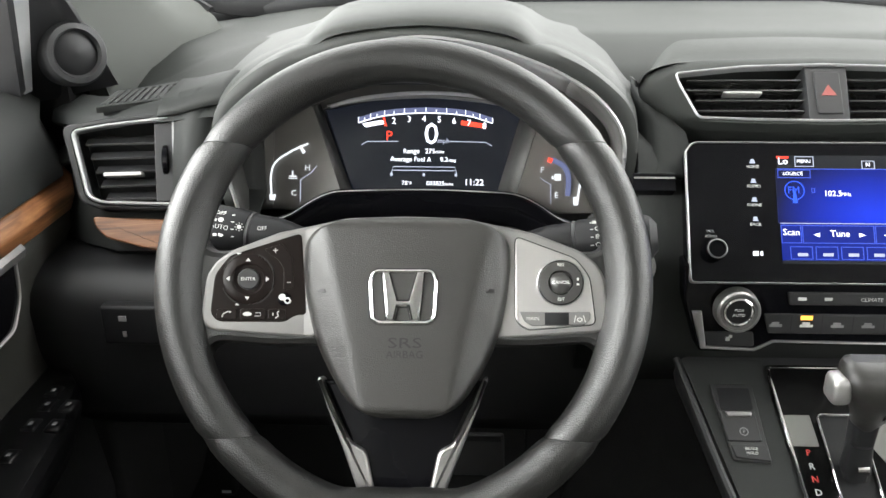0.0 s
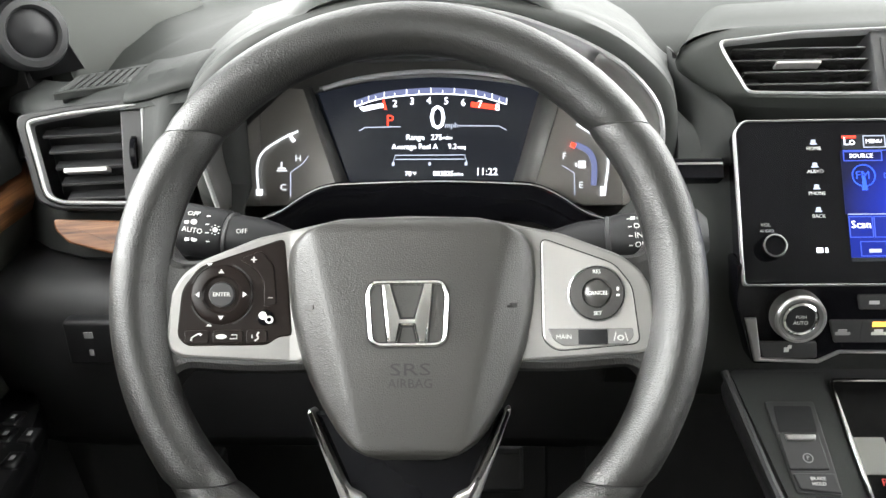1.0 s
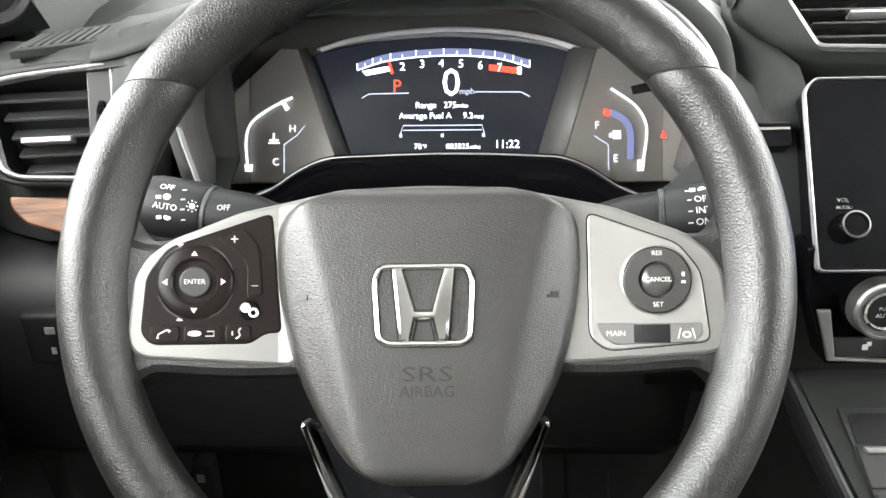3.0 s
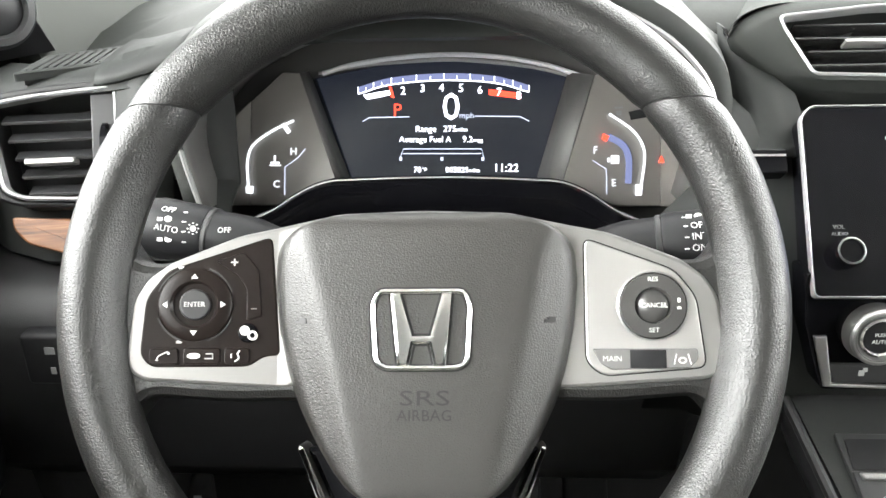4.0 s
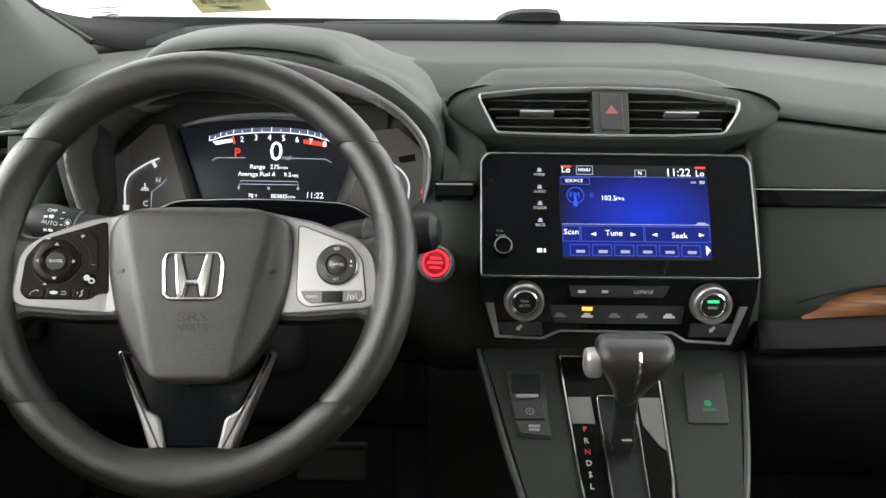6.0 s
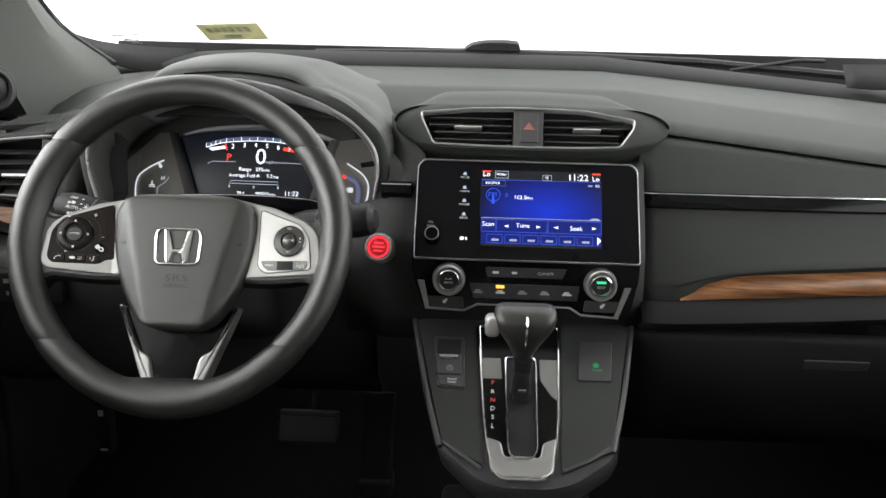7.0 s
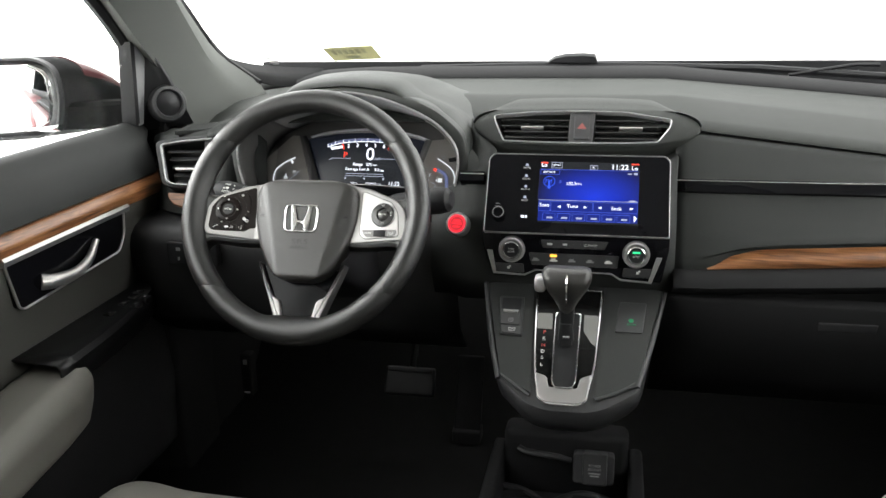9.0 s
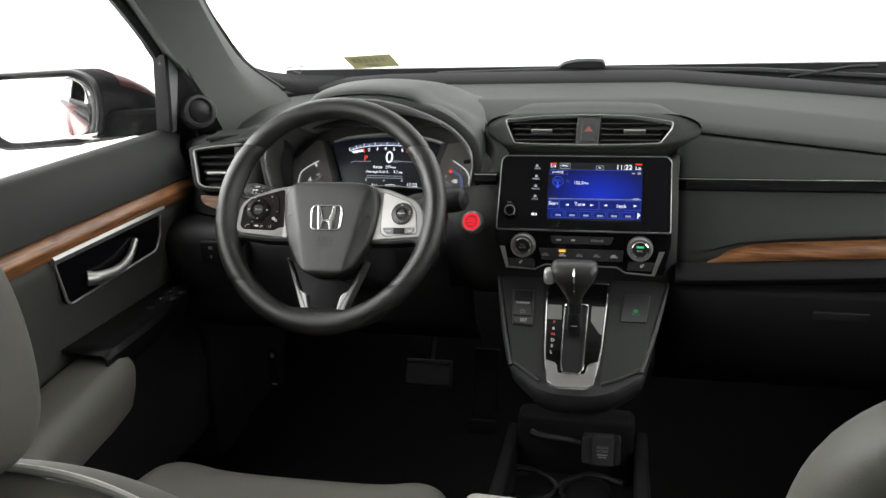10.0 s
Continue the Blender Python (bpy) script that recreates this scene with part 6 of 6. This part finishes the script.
up_s, mid_s, low_s, wd_s = [], [], [], []
for y in DY:
    q = lean(y)
    e = 0.03 if y > 0.35 else 0
    up_s.append([(-0.845, y, 0.755 - q), (-0.828, y, 0.757 - q), (-0.812, y, 0.750 - q), (-0.790 - e, y, 0.715 - q), (-0.776 - e, y, 0.680 - q), (-0.772 - e, y, 0.665 - q), (-0.784 - e, y, 0.662 - q)])
    wd_s.append([(-0.781 - e, y, 0.663 - q), (-0.775 - e, y, 0.661 - q), (-0.764 - e, y, 0.647 - q), (-0.763 - e, y, 0.643 - q), (-0.770 - e, y, 0.626 - q), (-0.780 - e, y, 0.623 - q)])
    mid_s.append([(-0.778 - e, y, 0.627 - q), (-0.782 - e, y, 0.60 - q), (-0.788 - e, y, 0.55 - q), (-0.792 - e, y, 0.49 - q), (-0.79 - e, y, 0.44 - q), (-0.80 - e, y, 0.40 - q)])
    low_s.append([(-0.795 - e, y, 0.45 - q), (-0.790 - e, y, 0.36), (-0.775 - e, y, 0.25), (-0.785 - e, y, 0.10), (-0.83, y, 0.05)])
door_part("upper_panel", loft(up_s), mat("soft_door_plastic", (0.0115, 0.0125, 0.0118), 0.62, spec=0.3, grain=0.25, scale=1400, vary=0.12, vscale=5), "dark grey soft upper door panel", thick=0.008)
door_part("wood_trim", loft(wd_s), WOOD, "walnut grain trim", thick=0.006)
door_part("middle_panel", loft(mid_s), mat("grey_door_cloth", (0.036, 0.036, 0.031), 0.7, grain=0.3, scale=600, vary=0.08), "grey door insert", thick=0.006)
door_part("lower_panel", loft(low_s), BLACKLOW, "black lower door panel", thick=0.006)
door_part("outer_skin", box(-0.94, -0.75, -0.1, -0.90, 0.40, 0.69, 0.01), REDPAINT, "dark red painted door skin")
door_part("sill_top", box(-0.90, -0.75, 0.69, -0.84, 0.40, 0.71, 0.004), BLACK, "black window seal")
# handle recess
HX_ = -0.7755
rec = rounded([(0.178, 0.622), (0.172, 0.575), (0.150, 0.547), (-0.110, 0.531), (-0.121, 0.537), (-0.140, 0.612)], 0.010)
DF = Matrix(((0, 0, 1, 0), (1, 0, 0, 0), (0, 1, 0, 0), (0, 0, 0, 1)))


def side(bm, x):
    """A plate drawn in y, z and facing the cabin at x."""
    return moved(bm, Matrix.Translation((x, 0, 0)) @ DF)


door_part("handle_recess", side(prism(rec, -0.01, 0.0, 0.001), HX_ + 0.002), GLOSS, "black handle recess")
door_part("recess_edge", side(ring_plate(rec, inset(rec, 0.003), -0.003, 0.002, 0.0008), HX_ + 0.003), SILVER, "thin silver edge")
door_part("pull_bar", loft([[(HX_ - 0.002, y, z + 0.008), (HX_ + 0.008, y, z + 0.007), (HX_ + 0.012, y, z + 0.002), (HX_ + 0.010, y, z - 0.006), (HX_ - 0.002, y, z - 0.007)] for y, z in ((0.184, 0.622), (0.17, 0.6215), (0.05, 0.619), (-0.08, 0.616), (-0.146, 0.6145))], True, True), FOOTSILVER, "satin silver pull bar")
hdl = smooth_line([(HX_, -0.062, 0.560), (HX_ + 0.012, -0.045, 0.557), (HX_ + 0.018, 0.0, 0.556), (HX_ + 0.014, 0.045, 0.566), (HX_ + 0.006, 0.082, 0.588)], 16)
door_part("door_handle", tube(hdl, [0.0135 - 0.0080 * (i / 15) for i in range(16)], 10), FOOTSILVER, "satin inside door handle")
# switch armrest
sw_s = []
for y, w in ((0.215, 0.030), (0.19, 0.050), (0.12, 0.072), (0.0, 0.085), (-0.10, 0.09), (-0.14, 0.088)):
    z = 0.462 - 0.02 * (0.2 - y)
    sw_s.append([(-0.79, y, z + 0.006), (-0.79 + w * 0.92, y, z + 0.002), (-0.79 + w, y, z - 0.006), (-0.79 + w, y, z - 0.022), (-0.79 + w * 0.85, y, z - 0.05), (-0.80, y, z - 0.10)])
door_part("switch_panel", loft(sw_s), SWITCHBLACK, "black window switch panel", thick=0.004)
for i, (y, x) in enumerate(((0.145, -0.752), (0.11, -0.752), (0.145, -0.73), (0.11, -0.728), (0.17, -0.758), (0.06, -0.748))):
    door_part("window_switch", box(x - 0.008, y - 0.011, 0.452, x + 0.008, y + 0.011, 0.4675 - 0.02 * (0.2 - y), 0.003), SWITCHBLACK)
    door_part("switch_mark", box(x - 0.002, y - 0.003, 0.46, x + 0.002, y + 0.003, 0.4681 - 0.02 * (0.2 - y)), DULLPRINT)
ar = []
for y, k in ((-0.075, 0.35), (-0.085, 0.75), (-0.11, 0.95), (-0.16, 1.0), (-0.30, 1.0), (-0.50, 1.0), (-0.70, 0.9)):
    z = 0.446 - 0.15 * (-0.08 - y)
    cx, cz = -0.736, z - 0.045
    ar.append([(cx + a * k, y, cz + b * k) for a, b in rounded([(-0.05, 0.05), (0.045, 0.046), (0.062, 0.02), (0.05, -0.06), (-0.05, -0.085)], 0.03, 4)])
door_part("armrest_pad", loft(ar, True, True), SEAT, "light grey padded armrest")
# window frame, quarter post, corner panel with tweeter
door_part("quarter_post", loft([[(-0.835, 0.352, 0.745), (-0.835, 0.324, 0.745), (-0.812, 0.324, 0.750), (-0.805, 0.352, 0.755)], [(-0.805, 0.319, 0.900), (-0.805, 0.291, 0.905), (-0.785, 0.291, 0.905), (-0.778, 0.319, 0.900)]], True, True), mat("grey_post_trim", (0.20, 0.20, 0.205), 0.6, vary=0.05), "grey quarter window post")
door_part("post_seal", loft([[(-0.84, 0.325, 0.745), (-0.84, 0.312, 0.745), (-0.810, 0.312, 0.750), (-0.810, 0.325, 0.755)], [(-0.808, 0.292, 0.91), (-0.808, 0.279, 0.91), (-0.783, 0.279, 0.91), (-0.783, 0.292, 0.91)]], True, True), BLACK, "black seal")
corner_face = flat([(-0.812, 0.338, 0.738), (-0.742, 0.41, 0.745), (-0.757, 0.366, 0.835), (-0.764, 0.30, 0.912), (-0.795, 0.298, 0.912)])
door_part("corner_panel", corner_face, BLACK, "black corner panel", thick=0.012)
tw_m = Matrix.Translation((-0.765, 0.357, 0.790)) @ pose(0, 0, 0, 0, 0, 40) @ pose(0, 0, 0, 90) @ pose(0, 0, 0, -8, 8)
door_part("tweeter_ring", moved(lathe([(0.036, -0.02), (0.036, 0.006), (0.033, 0.012), (0.027, 0.013), (0.024, 0.008)], 36), tw_m), LOWER, "dark grey speaker ring")
door_part("tweeter_grille", moved(lathe([(0.025, 0.006), (0.016, 0.011), (0.0001, 0.013)], 36), tw_m), BLACK, "black speaker grille")
fr = [(-0.812, 0.33, 0.885), (-0.79, 0.215, 0.968), (-0.755, 0.02, 1.075), (-0.72, -0.2, 1.15), (-0.71, -0.45, 1.165), (-0.71, -0.75, 1.15)]
door_part("window_frame", tube(smooth_line(fr, 20), 0.016, 8), BLACK, "black window frame")
gls = door_part("window_glass", loft([[(-0.84, y, 0.735), (-0.79, y, 0.93), (-0.745, y, min(1.15, 1.15))] for y in (0.28, 0.10, -0.2, -0.5, -0.75)]), GLASS, "raised clear window", thick=0.004)
gls.visible_shadow = False

# ---- outside mirror ----
om = thing("outside_mirror", "dark red and black outside mirror beyond the driver's window", "wing mirror", pose(-1.052, 0.30, 0.803))
MO = rounded([(-0.15, 0.075), (0.05, 0.080), (0.085, 0.06), (0.092, 0.0), (0.080, -0.055), (0.05, -0.075), (-0.12, -0.082), (-0.155, -0.05)], 0.025, 5)
mtilt = pose(0, 0, 0, 90) @ pose(0, 0, 0, 0, 15, 0)
SHELL = ((0.006, 0.985, 0, 0), (0.0, 1.0, 0, 0), (-0.015, 1.01, 0.012, 0), (-0.035, 0.98, 0.034, -0.002), (-0.065, 0.88, 0.066, -0.009), (-0.095, 0.72, 0.100, -0.017), (-0.120, 0.53, 0.128, -0.024), (-0.138, 0.33, 0.148, -0.029), (-0.146, 0.12, 0.156, -0.031))
part("housing", moved(loft([[(a * k + dx, b * k + dz, n_) for a, b in MO] for n_, k, dx, dz in SHELL], True, True), mtilt), BLACKLOW, om, "black housing", angle=70)
MT = [p for p in MO if p[1] > 0.030]
MT = [(max(p[0] for p in MT), 0.030)] + MT + [(min(p[0] for p in MT), 0.030)]
part("cap", moved(loft([[(a * k * 1.015 + dx, b * k * 1.035 + dz, n_ - 0.002) for a, b in MT] for n_, k, dx, dz in SHELL[3:]], True, True), mtilt), REDPAINT, om, "dark red cap", angle=70)
MI = inset(MO, 0.003)
dome = [[(a * k - 0.03 * (1 - k), b * k, 0.0165 - 0.07 * (a * k - 0.03 * (1 - k)) - ((a * k - 0.03 * (1 - k)) ** 2 + (b * k) ** 2) / 1.8) for a, b in MI] for k in (1.0, 0.8, 0.6, 0.4, 0.2, 0.02)]
part("mirror_glass", moved(loft(dome, True, True), mtilt), MIRROR, om, "slightly domed mirror glass", angle=180)
part("mirror_edge", moved(ring_plate(MO, inset(MO, 0.005), 0.0, 0.024, 0.001), mtilt), BUTTON, om)
part("mirror_arm", loft([[(x, y0, z0), (x, y0, z1 - 0.008), (x, y0 + 0.008, z1), (x, y0 + 0.055, z1), (x, y0 + 0.062, z1 - 0.008), (x, y0 + 0.062, z0)] for x, y0, z0, z1 in ((-0.02, 0.03, -0.06, -0.02), (0.06, 0.03, -0.065, -0.012), (0.15, 0.025, -0.06, -0.008), (0.235, 0.02, -0.055, -0.004))], True, True), mat("arm_black", (0.004, 0.004, 0.004), 0.85, spec=0.04, vary=0.1), om, "black mirror arm")
part("arm_chrome", tube([(0.02, -0.01, -0.062), (0.10, -0.02, -0.052)], [0.003, 0.007], 8), CHROME, om)

single("body_side", loft([[(-0.93, y, -0.1), (-0.95, y, 0.30), (-0.945, y, 0.55), (-0.92, y, 0.68), (-0.86, y, 0.72)] for y in (-0.76, -1.3, -1.9, -2.5, -2.9)]), REDPAINT, "dark red rear flank of the car body", "car body", kind="structure", thick=0.01)
# ---- passenger's door and the rear sides: plain panels that close the cabin ----
pd = thing("passenger_door", "dark grey passenger door panel with a clear window", "car door", pose(0.87, 0.3, 0))
part("door_panel", moved(box(0.86, -0.75, 0.05, 0.91, 0.40, 0.745, 0.01), Matrix.Translation((-0.87, -0.3, 0))), PAD, pd)
part("window_frame", moved(tube(smooth_line([(0.037 + 0.037 - a, b, c) for a, b, c in fr], 20), 0.016, 8), Matrix.Translation((-0.87, -0.3, 0))), BLACK, pd)
for s in (-1, 1):
    cx = 0.037 + s * 0.80
    single("rear_side_window", loft([[(cx, y, 0.73), (cx - s * 0.05, y, 0.95), (cx - s * 0.13, y, 1.20)] for y in (-0.86, -1.3, -1.8, -2.3)]), TINTED, "dark privacy glass beside the rear seat", "window", kind="structure", thick=0.004)
    single("wall_side", box(cx - 0.03, -2.3, 0.0, cx + 0.03, -0.76, 0.74, 0.0), LOWER, "dark trim panel beside the rear seat", "wall", kind="structure")
    single("pillar_centre", loft([[(cx - 0.03, y0, z) for y0 in (-0.76, -0.88)] + [(cx + 0.03, y0, z) for y0 in (-0.88, -0.76)] if z < 1 else [(cx - s * 0.12 - 0.03, y0, z) for y0 in (-0.76, -0.88)] + [(cx - s * 0.12 + 0.03, y0, z) for y0 in (-0.88, -0.76)] for z in (0.74, 1.2)], True, True), HEADLINER, "pale grey centre pillar trim", "pillar", kind="structure")
single("wall_front", box(-0.82, 0.96, -0.1, 0.9, 1.0, 0.83), BLACK, "black bulkhead behind the dashboard", "wall", kind="structure")


# ---- seats ----
def seat(x, name, label, dz):
    st_ = thing(name, label, "car seat", pose(x, -0.5, 0.0), group="front seats")
    cs_ = []
    for y, k, z in ((0.36, 0.80, 0.230), (0.352, 0.93, 0.260), (0.33, 0.98, 0.275), (0.28, 1.0, 0.285), (0.15, 1.0, 0.282), (0.0, 1.0, 0.280), (-0.12, 0.98, 0.280)):
        w = 0.255 * k
        cs_.append([(-w, y, z - 0.10), (-w, y, z - 0.01), (-w + 0.02, y, z + 0.020), (-w + 0.06, y, z + 0.023), (-w + 0.095, y, z + 0.012), (-0.06, y, z + 0.010), (0.06, y, z + 0.012), (w - 0.095, y, z + 0.014), (w - 0.06, y, z + 0.026), (w - 0.02, y, z + 0.022), (w, y, z - 0.01), (w, y, z - 0.10)])
    part("cushion", loft(cs_, True, True), SEAT, st_, "light grey leather cushion", sub=2, angle=180)
    bk = []
    for z, y, w, d in ((0.27, -0.12, 0.215, 0.055), (0.36, -0.165, 0.228, 0.062), (0.46, -0.21, 0.228, 0.062), (0.56, -0.25, 0.222, 0.058), (0.607, -0.276, 0.200, 0.052), (0.638, -0.292, 0.172, 0.045), (0.660, -0.301, 0.130, 0.036), (0.668, -0.305, 0.07, 0.02)):
        z += dz
        bk.append([(-w, y, z), (-w + 0.01, y + d * 0.8, z), (-w + 0.045, y + d, z), (-w + 0.085, y + d * 0.45, z), (0, y + d * 0.35, z), (w - 0.085, y + d * 0.45, z), (w - 0.045, y + d, z), (w - 0.01, y + d * 0.8, z), (w, y, z), (w - 0.02, y - d * 0.8, z), (0, y - d, z), (-w + 0.02, y - d * 0.8, z)])
    part("backrest", loft(bk, True, True), SEAT, st_, "light grey leather backrest", sub=2, angle=180)
    edge = [(r[8][0] * 0.97, r[8][1] + 0.008, r[8][2] + 0.001) for r in bk]
    edge += [(-x, y, z) for x, y, z in reversed(edge)]
    if dz < 0.05:
        part("piping", tube(smooth_line(edge, 60), 0.0034, 8), PIPING, st_, "pale piping along the backrest edge")
    hr = []
    for z, w, d in ((0.668, 0.070, 0.03), (0.678, 0.090, 0.042), (0.703, 0.098, 0.05), (0.748, 0.100, 0.052), (0.798, 0.096, 0.05), (0.838, 0.084, 0.045), (0.858, 0.054, 0.03)):
        w *= 1.0
        hr.append([(a, b - 0.315 - 0.05 * (z - 0.69), z + dz) for a, b in rounded([(-w, -d), (w, -d), (w, d), (-w, d)], 0.035, 4)])
    part("headrest", loft(hr, True, True), SEAT, st_, "light grey leather headrest", sub=2, angle=180)
    part("seat_base", box(-0.20, -0.12, 0.03, 0.20, 0.25, 0.22, 0.02), LOWER, st_)
    return st_


seat(-0.375, "driver_seat", "light grey leather driver's seat with pale piping", 0.012)
seat(0.438, "passenger_seat", "light grey leather passenger seat with a high backrest", 0.134)

# ---- on and beyond the windscreen ----
stk = thing("windscreen_sticker", "small olive paper sticker stuck to the windscreen foot", "sticker", Matrix.Translation((-0.490, 0.698, 0.868)) @ pose(0, 0, 0, 152.7) @ pose(0, 0, 0, 0, 0, 6))
part("paper", prism(rect(-0.059, -0.034, 0.059, 0.034), 0.002, 0.003), STICKER, stk)
part("faded_marks", bars([(-0.045 + i * 0.0145, 0.000, -0.036 + i * 0.0145, 0.022) for i in range(6)] + [(-0.02, -0.022, 0.012, -0.010)], 0.003), STICKER_INK, stk, "faded figures as bars")
lbl = thing("windscreen_label", "small clear film label with dark print stuck to the windscreen", "sticker", Matrix.Translation((-0.676, 0.682, 0.853)) @ pose(0, 0, 0, 152.7) @ pose(0, 0, 0, 0, 0, 8))
part("label_film", prism(rect(-0.032, -0.022, 0.032, 0.022), 0.002, 0.0028), GLASS, lbl, "clear film").visible_shadow = False
part("label_print", bars([(-0.030 + i * 0.005, 0.010, -0.027 + i * 0.005, 0.019) for i in range(12)] + [(-0.016, -0.004, 0.014, 0.000), (-0.012, -0.012, 0.010, -0.008), (-0.008, -0.019, 0.006, -0.015)], 0.0028), mat("grey_label_print", (0.16, 0.16, 0.16), 0.6, vary=0.05), lbl, "dark bars of print")
wp = thing("wiper", "black wiper arm resting at the windscreen foot", "wiper", pose(0.0, 0.82, 0.855))
part("wiper_arm", loft([[(x, -0.012, -0.018), (x, -0.012, z - 0.006), (x, 0.0, z), (x, 0.02, z - 0.004), (x, 0.02, -0.018)] for x, z in ((-0.060, -0.012), (-0.045, -0.003), (-0.02, 0.002), (0.02, 0.003), (0.045, 0.001), (0.05, -0.006))], True, True), BLACK, wp)
part("wiper_blade", tube([(-0.355, -0.02, -0.030), (0.0, 0.0, -0.023), (0.4, -0.005, -0.031), (0.68, -0.03, -0.048)], 0.008, 8), BLACK, wp)
wp2 = thing("wiper", "black wiper arm resting at the windscreen foot", "wiper", pose(0.56, 0.80, 0.822))
part("wiper_arm", tube([(-0.10, 0, -0.012), (-0.03, 0, 0.0), (0.03, 0, 0.010), (0.08, 0, 0.010)], 0.004, 8), BLACK, wp2)
